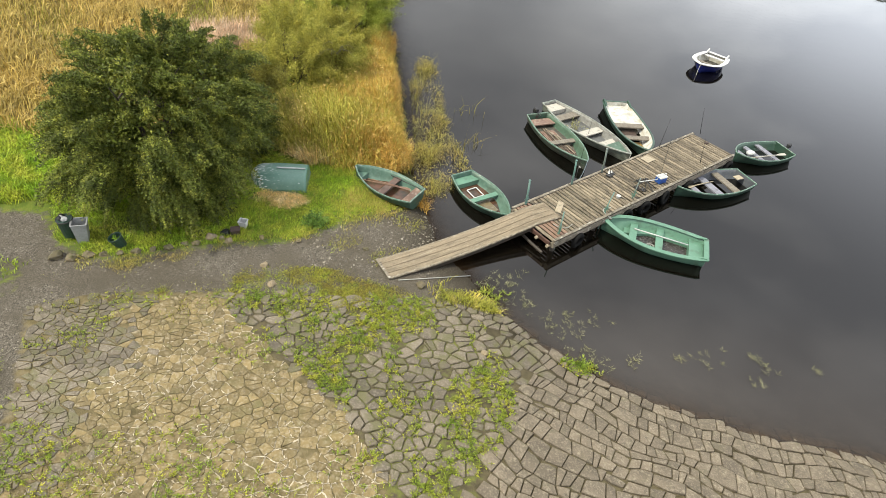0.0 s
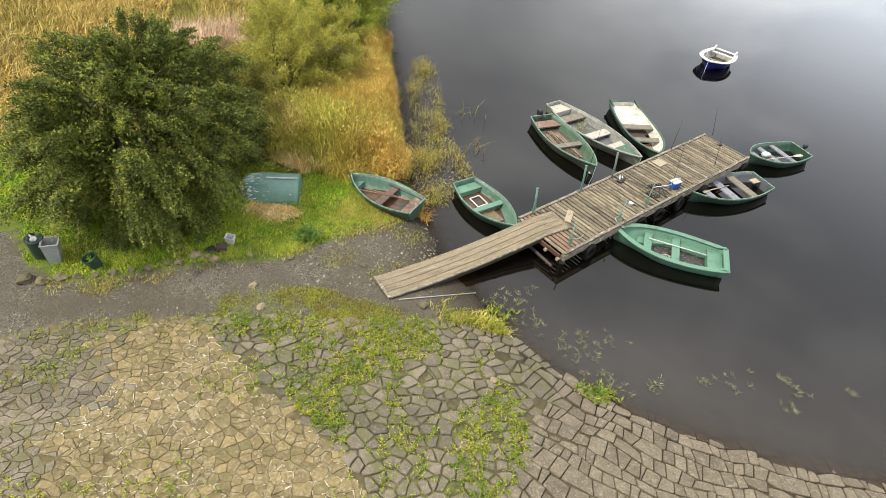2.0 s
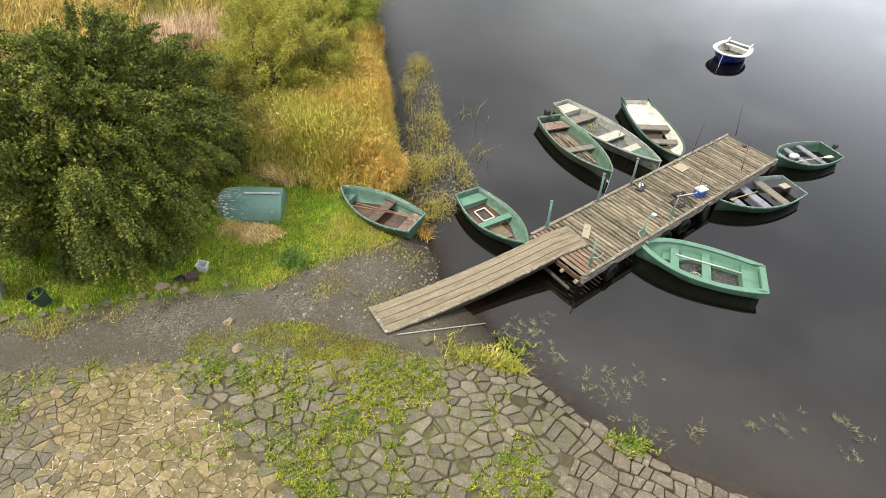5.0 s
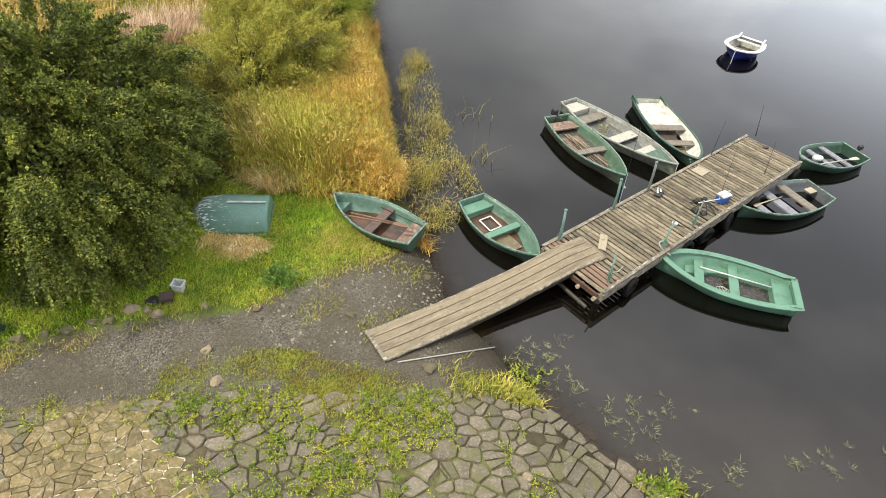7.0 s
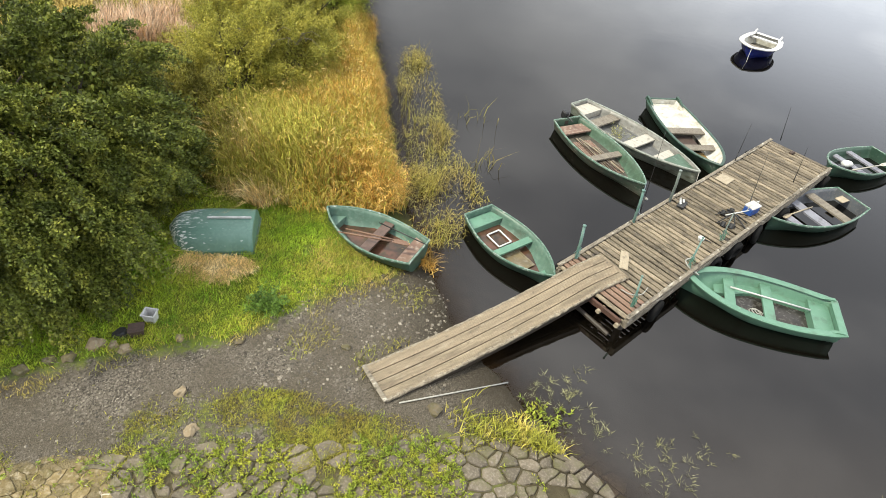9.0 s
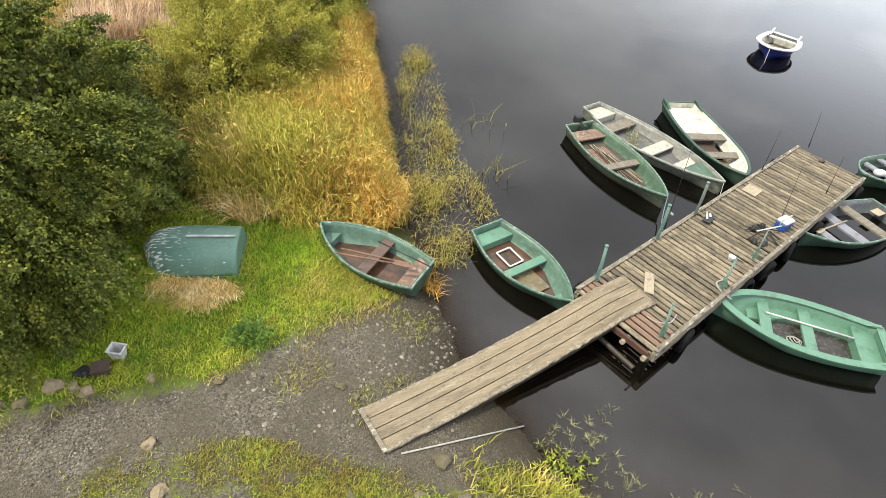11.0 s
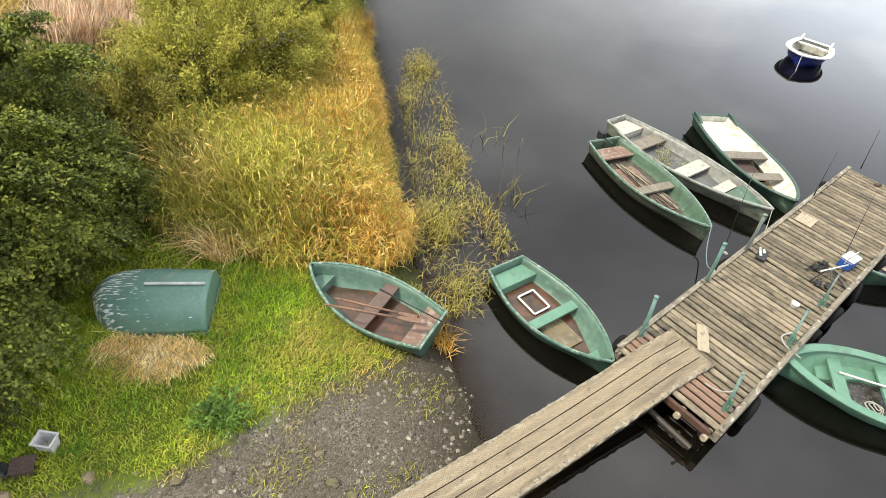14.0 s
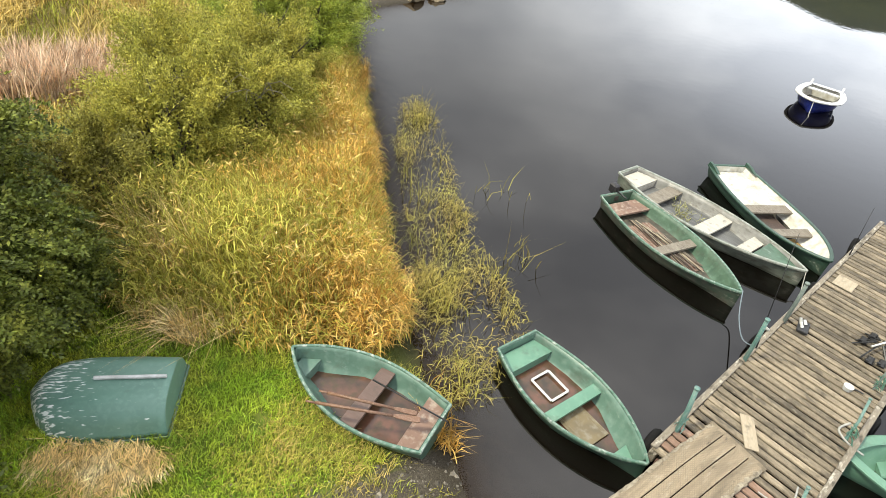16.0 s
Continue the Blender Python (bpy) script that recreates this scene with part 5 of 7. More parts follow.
pebble_mat = mat("beach pebbles", (0.27, 0.235, 0.185), (0.16, 0.14, 0.112), 3.0, 0.9, 0.3, (0.42, 0.38, 0.31), fine=20, island=0.7)
tagged(mesh_part("pebbles", pv, pf, pebble_mat), "loose grey pebbles on the gravel", "pebbles", kind="stuff")

# ---- the wooded far shore ----
fr_ = np.random.RandomState(3)
hv, hf, cols = [], [], 60
for i in range(cols):
    az = radians(24 + 130 * i / (cols - 1))
    hgt = 27 + 12 * min(1, i / 9) + 3 * math.sin(i * 0.45) + 1.5 * math.sin(i * 1.3)
    for d_, h_ in ((175, -1.0), (182, 1.0), (200, hgt * 0.55), (225, hgt * 0.85), (260, hgt), (420, 0)):
        hv.append((d_ * math.sin(az), d_ * math.cos(az), h_))
for i in range(cols - 1):
    for j in range(5):
        hf.append((6 * i + j, 6 * i + 6 + j, 6 * i + 7 + j, 6 * i + 1 + j))
wood_mat = mat("far woodland floor", (0.045, 0.06, 0.022), (0.03, 0.042, 0.016), 0.05, 0.95, 0.0, (0.07, 0.08, 0.03), fine=0.4)
tagged(mesh_part("backdrop_hill", hv, hf, wood_mat, smooth=True), "wooded hillside across the lake", "hill", kind="structure")

# ---- plants ----
rng = np.random.RandomState(11)


def fast_mesh(name, verts, loops, sizes, material, label="", category="", kind="stuff", parent=None):
    """A mesh from arrays of points, corner indices and face sizes."""
    me = bpy.data.meshes.new(name)
    me.vertices.add(len(verts))
    me.vertices.foreach_set("co", np.asarray(verts, np.float32).ravel())
    me.loops.add(len(loops))
    me.loops.foreach_set("vertex_index", np.asarray(loops, np.int32))
    me.polygons.add(len(sizes))
    starts = np.concatenate([[0], np.cumsum(sizes)[:-1]]).astype(np.int32)
    me.polygons.foreach_set("loop_start", starts)
    me.update(calc_edges=True)
    me.validate()
    me.materials.append(material)
    ob = new(name, me)
    if parent is not None:
        ob.parent = parent
        if label:
            ob["label"] = label
        return ob
    return tagged(ob, label, category, kind=kind)


def unit(v):
    return v / np.maximum(np.linalg.norm(v, axis=-1, keepdims=True), 1e-9)


def blade_data(base, height, width, lean, curl):
    """Blades of two joints: base (n, 3), height, width, lean direction (n, 2) and curl; points and corners."""
    n = len(base)
    a = rng.uniform(0, 2 * math.pi, n)
    side = np.stack([np.cos(a), np.sin(a), np.zeros(n)], -1) * width[:, None] * 0.5
    ln = np.concatenate([lean, np.zeros((n, 1))], -1)
    up = np.array([0, 0, 1.0])
    mid = base + up * (height * 0.55)[:, None] + ln * (height * 0.25 * curl)[:, None]
    tip = base + up * (height * (0.98 - 0.28 * curl))[:, None] + ln * (height * 0.8 * curl)[:, None]
    v = np.stack([base - side, base + side, mid + side * 0.8, mid - side * 0.8, tip], 1).reshape(-1, 3)
    k = (np.arange(n) * 5)[:, None]
    lp = np.concatenate([k + np.array([[0, 1, 2, 3]]), k + np.array([[3, 2, 4]])], 1).ravel()
    return v, lp, np.tile([4, 3], n)


def leaf_data(base, dirs, norm, length, width):
    """Kite-shaped leaves."""
    n = len(base)
    d = unit(dirs)
    s = unit(np.cross(d, norm))
    v = np.stack([base, base + d * (length * 0.45)[:, None] + s * (width * 0.5)[:, None], base + d * length[:, None], base + d * (length * 0.45)[:, None] - s * (width * 0.5)[:, None]], 1).reshape(-1, 3)
    return v, np.arange(4 * n), np.full(n, 4)


def in_poly(x, y, poly):
    r = np.zeros(len(x), bool)
    j = len(poly) - 1
    for i in range(len(poly)):
        (xi, yi), (xj, yj) = poly[i], poly[j]
        r ^= ((yi > y) != (yj > y)) & (x < (xj - xi) * (y - yi) / (yj - yi + 1e-12) + xi)
        j = i
    return r


def scatter(poly, n, keep=None):
    """About n random places inside poly, thinned by keep(x, y) between 0 and 1."""
    xs, ys = [p[0] for p in poly], [p[1] for p in poly]
    x, y = rng.uniform(min(xs), max(xs), 3 * n), rng.uniform(min(ys), max(ys), 3 * n)
    m = in_poly(x, y, poly)
    if keep is not None:
        m &= rng.uniform(0, 1, len(x)) < keep(x, y)
    return x[m][:n], y[m][:n]


def poly_depth(x, y, poly):
    """Distance in from the border of poly."""
    d = np.full(len(x), 1e9)
    for i in range(len(poly)):
        a, b = np.array(poly[i - 1], float), np.array(poly[i], float)
        ab = b - a
        t = np.clip(((x - a[0]) * ab[0] + (y - a[1]) * ab[1]) / (ab @ ab), 0, 1)
        d = np.minimum(d, np.hypot(x - a[0] - t * ab[0], y - a[1] - t * ab[1]))
    return d


def grass(name, poly, n, h, w, curl, material, label, category, keep=None, wind=(0.3, 0.2), hvar=0.35, zoff=0.0, floor=None, fade=0.4):
    x, y = scatter(poly, n, lambda x, y: (1.0 if keep is None else keep(x, y)) * np.clip(poly_depth(x, y, poly) / fade + 0.6 * bumps(x, y, 4.0, 77) * (fade > 0.1), 0.03, 1))
    if h > 1:
        x = x + 0.26 * bumps(x, y, 1.5, 81)
    z = ground_z(x, y)
    if floor is not None:
        z = np.maximum(z, floor)
    a = rng.uniform(0, 2 * math.pi, len(x))
    lean = np.stack([np.cos(a) + wind[0], np.sin(a) + wind[1]], -1)
    hh = h * (rise_in(x, y) if h > 1 else 1) * (1 + hvar * rng.uniform(-1, 1, len(x))) * (1 + 0.22 * bumps(x, y, 1.6, 5))
    v, lp, sz = blade_data(np.stack([x, y, z + zoff], -1), hh, w * rng.uniform(0.6, 1.4, len(x)), lean, curl * rng.uniform(0.3, 1.5, len(x)))
    return fast_mesh(name, v, lp, sz, material, label, category)


def sprays(centres, out, n_leaf, length, leaf_len, leaf_w, droop, loose=0.045):
    """Twigs that start at centres and run along out, set with leaves on both sides."""
    m = len(centres)
    t = rng.uniform(0.05, 1.0, (m, n_leaf))
    L = length * rng.uniform(0.6, 1.3, m)
    o = unit(out)
    p = centres[:, None] + o[:, None] * (t * L[:, None])[..., None]
    p[..., 2] -= droop * (t ** 2) * L[:, None]
    p += rng.normal(0, loose, p.shape) * (length / 0.6) * np.clip(1.25 - t, 0.3, 1)[..., None]
    d = o[:, None] * 0.7 + rng.normal(0, 0.6, p.shape)
    nn = np.array([0, 0, 1.0]) + rng.normal(0, 0.45, p.shape) + 0.25 * o[:, None]
    k = m * n_leaf
    return leaf_data(p.reshape(-1, 3), d.reshape(-1, 3), nn.reshape(-1, 3), leaf_len * rng.uniform(0.6, 1.35, k), leaf_w * rng.uniform(0.7, 1.3, k))


def join(*sets):
    v, lp, sz, o = [], [], [], 0
    for a, b, c in sets:
        v.append(a)
        lp.append(b + o)
        sz.append(c)
        o += len(a)
    return np.concatenate(v), np.concatenate(lp), np.concatenate(sz)


def crown_points(n, c, r, seed, lump=0.16, low=-0.55, clumps=0, pile=0.14):
    """Places on and just under an uneven dome, with outward directions."""
    d = unit(rng.normal(0, 1, (3 * n, 3)))
    if clumps:
        k = unit(rng.normal(0, 1, (clumps, 3)))
        who = rng.randint(0, clumps, 3 * n)
        d = unit(k[who] + rng.normal(0, 0.62 / math.sqrt(clumps), (3 * n, 3)))
        away = np.linalg.norm(d - k[who], axis=1) * math.sqrt(clumps) / 2
        pillow = (1 + pile * rng.normal(0, 0.5, clumps)[who]) * (1 - pile * 0.6 * np.minimum(away, 1.6) ** 2)
    else:
        pillow = np.ones(3 * n)
    ok = d[:, 2] > low
    d, pillow = d[ok][:n], pillow[ok][:n]
    q = d * 3.1
    k = 1 + lump * (bumps(q[:, 0] * 1.3 + q[:, 2], q[:, 1] * 1.3, 1.7, seed) * 0.6 + bumps(q[:, 0] - q[:, 1], q[:, 2] * 1.5 + q[:, 1], 3.4, seed + 1) * 0.5)
    depth = pillow * (1 - 0.24 * rng.uniform(0, 1, len(d)) ** 2.2)
    p = np.array(c) + d * np.array(r) * (k * depth)[:, None]
    out = unit(d / np.array(r)) + np.array([0, 0, 0.1])
    return p, out


bark = mat("grey brown bark", (0.10, 0.08, 0.06), (0.065, 0.052, 0.04), 6.0, 0.9, 0.5, (0.15, 0.13, 0.10), fine=30)
tree_leaf = leaf_mat("dark hawthorn leaves", (0.145, 0.176, 0.026), (0.068, 0.090, 0.015), (0.31, 0.32, 0.05), 1.3, 0.6, 0.14)
willow_leaf = leaf_mat("yellow green willow leaves", (0.40, 0.37, 0.06), (0.26, 0.265, 0.042), (0.54, 0.48, 0.09), 1.3, 0.6, 0.22)
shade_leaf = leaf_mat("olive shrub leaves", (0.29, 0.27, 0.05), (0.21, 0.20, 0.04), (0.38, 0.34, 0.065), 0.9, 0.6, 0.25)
alder_leaf = leaf_mat("fresh green shrub leaves", (0.32, 0.38, 0.05), (0.24, 0.30, 0.042), (0.42, 0.43, 0.062), 0.9, 0.55, 0.25)
reed_gold = leaf_mat("golden reed", (0.68, 0.39, 0.075), (0.47, 0.275, 0.058), (0.84, 0.58, 0.18), 1.1, 0.65, 0.25)
reed_green = leaf_mat("yellow green reed", (0.46, 0.43, 0.07), (0.31, 0.325, 0.05), (0.66, 0.55, 0.14), 0.7, 0.65, 0.25)
reed_lake = leaf_mat("olive lake reed", (0.34, 0.31, 0.055), (0.36, 0.27, 0.07), (0.22, 0.20, 0.05), 0.9, 0.65, 0.2)
straw_mat = leaf_mat("pale straw", (0.84, 0.62, 0.26), (0.62, 0.43, 0.16), (0.95, 0.80, 0.44), 1.2, 0.75, 0.15)
head_mat = leaf_mat("pale gold seed heads", (0.72, 0.52, 0.17), (0.60, 0.42, 0.12), (0.80, 0.64, 0.30), 0.8, 0.7, 0.2)
lawn_mat = leaf_mat("fresh grass", (0.35, 0.51, 0.034), (0.48, 0.51, 0.06), (0.20, 0.36, 0.026), 1.3, 0.6, 0.22)
tuft_mat = leaf_mat("dark lush grass", (0.18, 0.32, 0.03), (0.26, 0.40, 0.035), (0.12, 0.24, 0.03), 1.6, 0.6, 0.2)
weed_mat = leaf_mat("bright weed leaves", (0.31, 0.35, 0.04), (0.19, 0.27, 0.034), (0.45, 0.42, 0.055), 1.0, 0.6, 0.25)
straw_green = leaf_mat("yellowing grass", (0.42, 0.39, 0.07), (0.52, 0.40, 0.12), (0.30, 0.34, 0.05), 1.8, 0.7, 0.2)
verge_mat = leaf_mat("short yellow green turf", (0.36, 0.36, 0.05), (0.28, 0.23, 0.05), (0.30, 0.36, 0.045), 1.6, 0.65, 0.2)
star_mat = leaf_mat("pale water plant", (0.32, 0.31, 0.13), (0.21, 0.21, 0.085), (0.46, 0.44, 0.24), 1.0, 0.6, 0.15)
meadow_mat = leaf_mat("dry meadow grass", (0.54, 0.385, 0.11), (0.42, 0.335, 0.09), (0.62, 0.475, 0.18), 0.35, 0.7, 0.2)
dock_mat = leaf_mat("faded pink brown stalks", (0.80, 0.60, 0.43), (0.60, 0.42, 0.28), (0.95, 0.80, 0.62), 0.9, 0.8, 0.1)


def shrub(name, x, y, r, h, leaf, label, seed, n=420, leaves=34, twig=0.6, ll=0.085, lw=0.032, low=-0.2, droop=0.15, lift=0.35, stems=7, squash=(1, 1), clumps=70, pile=0.14, loose=0.045, cut=None, core=0.72):
    z = gz(x, y)
    t = thing(name, pose(x, y, z), label, "tree" if name == "tree" else "shrub")
    bm = bmesh.new()
    rr = random.Random(seed)
    for i in range(stems):
        a = 2 * math.pi * (i + rr.random() * 0.7) / stems
        k = rr.uniform(0.35, 0.8)
        base = (0.12 * math.cos(a) * r, 0.12 * math.sin(a) * r, -0.15)
        midp = (k * 0.45 * r * math.cos(a), k * 0.45 * r * math.sin(a), h * 0.42)
        tip = (k * 0.85 * r * squash[0] * math.cos(a + 0.3), k * 0.85 * r * squash[1] * math.sin(a + 0.3), h * rr.uniform(0.62, 0.85))
        tube(bm, [base, midp, tip], 0.035 * h / 2 if stems > 4 else 0.12, 0.012, 6)
        for j in range(3):
            b2 = rr.uniform(0, 6.28)
            s0 = Vector(midp).lerp(Vector(tip), rr.random() * 0.8)
            tube(bm, [s0, s0 + Vector((0.3 * r * math.cos(b2), 0.3 * r * math.sin(b2), 0.15 * h))], 0.012 * h / 2, 0.005, 5)
    part("trunk" if name == "tree" else "stem", bm, bark, t)
    p, o = crown_points(n, (0, 0, h * 0.45), (r * squash[0], r * squash[1], h * 0.55), seed, 0.2 if clumps < 100 else 0.12, low, clumps, pile)
    o = o + np.array([0, 0, lift])
    if cut is not None:
        ok = ~cut(p)
        p, o = p[ok], o[ok]
    p = p - unit(o) * twig * 0.5
    sets = [sprays(p, o, leaves, twig, ll, lw, droop, loose)]
    # the shaded inside
    q, _ = crown_points(max(n * 5, 10), (0, 0, h * 0.40), (r * squash[0] * core, r * squash[1] * core, h * 0.55 * core), seed, 0.15, low)
    sets.append(leaf_data(q, rng.normal(0, 1, q.shape), rng.normal(0, 1, q.shape), ll * 1.5 * rng.uniform(0.7, 1.3, len(q)), lw * 2.0 * rng.uniform(0.7, 1.3, len(q))))
    v, lp, sz = join(*sets)
    fast_mesh("crown", v, lp, sz, leaf, parent=t)
    return t


shrub("tree", -7.0, 14.6, 2.55, 4.4, tree_leaf, "broad dark green hawthorn tree reaching down to the grass", 21, n=5000, leaves=84, twig=0.85, ll=0.058, lw=0.034, low=-0.75, droop=0.55, lift=-0.02, stems=4, squash=(0.97, 1.25), clumps=260, pile=0.10, loose=0.034, core=0.80, cut=lambda p: (p[:, 0] > 1.55) & (p[:, 2] < 1.5) & (np.abs(p[:, 1] - 0.2) < 1.0))
for x, y, r, h, sd_ in ((-5.5, 16.4, 0.9, 1.8, 301), (-5.85, 15.1, 0.7, 1.25, 305)):
    shrub("shrub", x, y, r, h, tree_leaf, "low dark green hawthorn bush at the tree's foot", sd_, n=620, leaves=60, twig=0.5, ll=0.056, lw=0.033, low=-0.6, droop=0.4, lift=0.0, clumps=60, pile=0.16, loose=0.04, core=0.8)
for i, (x, y, r, h, lm, lab) in enumerate([
    (-4.5, 19.7, 1.25, 2.7, willow_leaf, "yellow green willow shrub among the reeds"),
    (-3.45, 21.1, 1.2, 2.8, willow_leaf, "yellow green willow shrub with bare twigs behind the reeds"),
    (-4.9, 21.9, 1.35, 2.9, willow_leaf, "yellow green willow shrub beside the dry meadow"),
    (-5.35, 18.4, 1.0, 2.0, shade_leaf, "olive shrub in the shade beside the hawthorn"),
    (-3.5, 23.5, 1.4, 3.0, willow_leaf, "wide yellow green willow shrub near the shore"),
    (-2.75, 26.0, 1.15, 3.2, alder_leaf, "fresh green alder shrub at the water's edge"),
    (-4.2, 26.4, 1.5, 3.2, alder_leaf, "fresh green alder shrub behind the willows"),
    (-2.85, 29.0, 1.2, 3.2, alder_leaf, "tall fresh green alder shrub at the water's edge"),
    (-4.9, 29.4, 1.7, 3.0, alder_leaf, "wide green alder shrub on the far bank"),
    (-3.1, 31.7, 1.3, 3.0, shade_leaf, "olive shrub overhanging the inlet"),
    (-5.8, 24.6, 1.1, 1.9, willow_leaf, "low yellow green shrub beside faded stalks"),
]):
    shrub("shrub", x, y, r, h, lm, lab, 40 + 3 * i, n=950, leaves=42, ll=0.056, lw=0.022, pile=0.2, loose=0.06, twig=0.75)

bm = bmesh.new()
tr_ = random.Random(3)
for k in range(16):
    a = tr_.uniform(0, 6.28)
    p0 = Vector((-3.5 + 0.7 * math.cos(a), 20.75 + 0.45 * math.sin(a), gz(-3.4, 21.0) + 1.9))
    d_ = Vector((tr_.uniform(-0.5, 0.5), tr_.uniform(-0.6, -0.1), tr_.uniform(0.1, 0.5)))
    tube(bm, [p0, p0 + d_ * 0.5 + Vector((0, 0, 0.18)), p0 + d_ + Vector((0, 0, 0.12)), p0 + d_ * 1.5 - Vector((0, 0, 0.15))], 0.012, 0.004, 5)
ob = part("bare_twigs", bm, mat("bleached dead twigs", (0.42, 0.39, 0.30), (0.30, 0.27, 0.2), 6.0, 0.9, 0.2))
tagged(ob, "bleached bare twigs arching out of a willow", "twigs")

REED = [(-5.2, 17.2), (-4.6, 16.3), (-3.6, 16.15), (-2.4, 15.8), (-1.4, 16.05), (-0.5, 15.85), (-0.15, 16.4), (-0.4, 18.5), (-0.6, 20.5), (-0.85, 22.5), (-1.25, 25), (-1.7, 28), (-2.4, 28), (-2.7, 24.5), (-2.6, 22), (-3.2, 20.4), (-4.0, 19.2), (-5.2, 18.6)]
rise_in = lambda x, y: np.clip(0.28 + 0.30 * bumps(x, y, 2.6, 15) * 0.6 + poly_depth(x, y, REED) / 0.85, 0.18, 1)
gold_share = lambda x, y: np.clip(0.40 + (x + 1.9 + 0.06 * (y - 18)) * 0.42 + 0.34 * bumps(x, y, 1.5, 9) + 0.15 * bumps(x, y, 5.0, 10), 0.06, 1)
grass("reed_bed", REED, 24000, 1.5, 0.012, 0.34, reed_gold, "dense bed of tall golden reeds by the water", "reeds", keep=gold_share, wind=(-0.2, -0.3))
grass("reed_bed", REED, 16000, 1.55, 0.013, 0.3, reed_green, "tall yellow green reeds among the golden ones", "reeds", keep=lambda x, y: 1 - 0.85 * gold_share(x, y), wind=(0.1, -0.3))
def arching(poly, n, h0, h1, length, width, material, label, keep=None, floor=None):
    """Long leaves that arch out from the stems at all heights."""
    x, y = scatter(poly, n, keep)
    if h1 > 1:
        x = x + 0.26 * bumps(x, y, 1.5, 81)
    z = ground_z(x, y)
    if floor is not None:
        z = np.maximum(z, floor)
    a = rng.uniform(0, 2 * math.pi, len(x))
    o = np.stack([np.cos(a), np.sin(a), np.zeros(len(x))], -1)
    L = length * rng.uniform(0.5, 1.4, len(x))
    b0 = np.stack([x, y, z + rng.uniform(h0, h1, len(x)) * (rise_in(x, y) if h1 > 1 else np.clip(0.5 + poly_depth(x, y, poly) / 0.9, 0, 1)) * (1 + 0.2 * bumps(x, y, 1.6, 5))], -1)
    up = np.array([0, 0, 1.0])
    k = rng.uniform(0.2, 0.9, len(x))
    m1 = b0 + o * (0.45 * L)[:, None] + up * (0.42 * L * k)[:, None]
    tip = b0 + o * (0.95 * L)[:, None] + up * (L * (0.35 * k - 0.30))[:, None]
    s_ = np.stack([-o[:, 1], o[:, 0], np.zeros(len(x))], -1) * (width * 0.5 * rng.uniform(0.6, 1.4, len(x)))[:, None]
    v = np.stack([b0 - s_ * 0.6, b0 + s_ * 0.6, m1 + s_, m1 - s_, tip], 1).reshape(-1, 3)
    q = (np.arange(len(x)) * 5)[:, None]
    lp = np.concatenate([q + np.array([[0, 1, 2, 3]]), q + np.array([[3, 2, 4]])], 1).ravel()
    return fast_mesh("reed_leaves", v, lp, np.tile([4, 3], len(x)), material, label, "reeds")


arching(REED, 26000, 0.25, 1.5, 0.24, 0.012, reed_gold, "golden arching leaves of the reed bed", lambda x, y: gold_share(x, y))
arching(REED, 20000, 0.25, 1.5, 0.27, 0.013, reed_green, "yellow green arching leaves of the reed bed", lambda x, y: 1 - 0.75 * gold_share(x, y))
# drooping seed heads of the reeds
hx, hy = scatter(REED, 4500, lambda x, y: 0.3 + 0.7 * gold_share(x, y))
hz = ground_z(hx, hy) + rng.uniform(0.85, 1.65, len(hx)) * rise_in(hx, hy)
hd = np.stack([rng.normal(-0.1, 0.8, len(hx)), rng.normal(-0.3, 0.8, len(hx)), rng.uniform(-0.5, 0.6, len(hx))], -1)
v, lp, sz = leaf_data(np.stack([hx, hy, hz], -1), hd, rng.normal(0, 1, hd.shape), rng.uniform(0.08, 0.2, len(hx)), rng.uniform(0.014, 0.03, len(hx)))
fast_mesh("reed_heads", v, lp, sz, head_mat, "pale drooping seed heads of the reeds", "reeds")
LODGED = [(-4.2, 16.15), (-3.3, 15.85), (-2.5, 15.95), (-2.1, 16.2), (-2.1, 16.7), (-3.2, 16.7), (-4.1, 16.7)]
grass("reed_bed", LODGED, 2600, 0.8, 0.012, 0.75, straw_mat, "bleached reeds flattened at the edge of the grass", "reeds", wind=(-0.6, -0.7), keep=lambda x, y: np.clip(0.35 + 0.8 * bumps(x, y, 3.0, 14), 0, 1))
grass("reed_bed", [(-4.6, 17.6), (-4.0, 16.6), (-3.3, 16.6), (-3.4, 18.6), (-4.2, 18.9)], 900, 1.7, 0.012, 0.35, straw_mat, "tall bleached reed stems beside the hawthorn", "reeds", wind=(-0.3, -0.4), keep=lambda x, y: np.clip(0.3 + 0.8 * bumps(x, y, 2.6, 16), 0, 1))
grass("reed_bed", [(-0.6, 15.8), (-0.1, 15.9), (0.1, 16.6), (-0.2, 18.6), (-0.4, 20.6), (-0.75, 22.6), (-1.2, 25.2), (-1.5, 25.2), (-1.0, 22.6), (-0.8, 20.4), (-0.6, 18.4)], 3200, 0.55, 0.012, 0.8, straw_green, "short ragged sedge along the reed bed's wet foot", "reeds", keep=lambda x, y: np.clip(0.4 + 0.8 * bumps(x, y, 2.8, 18), 0, 1))

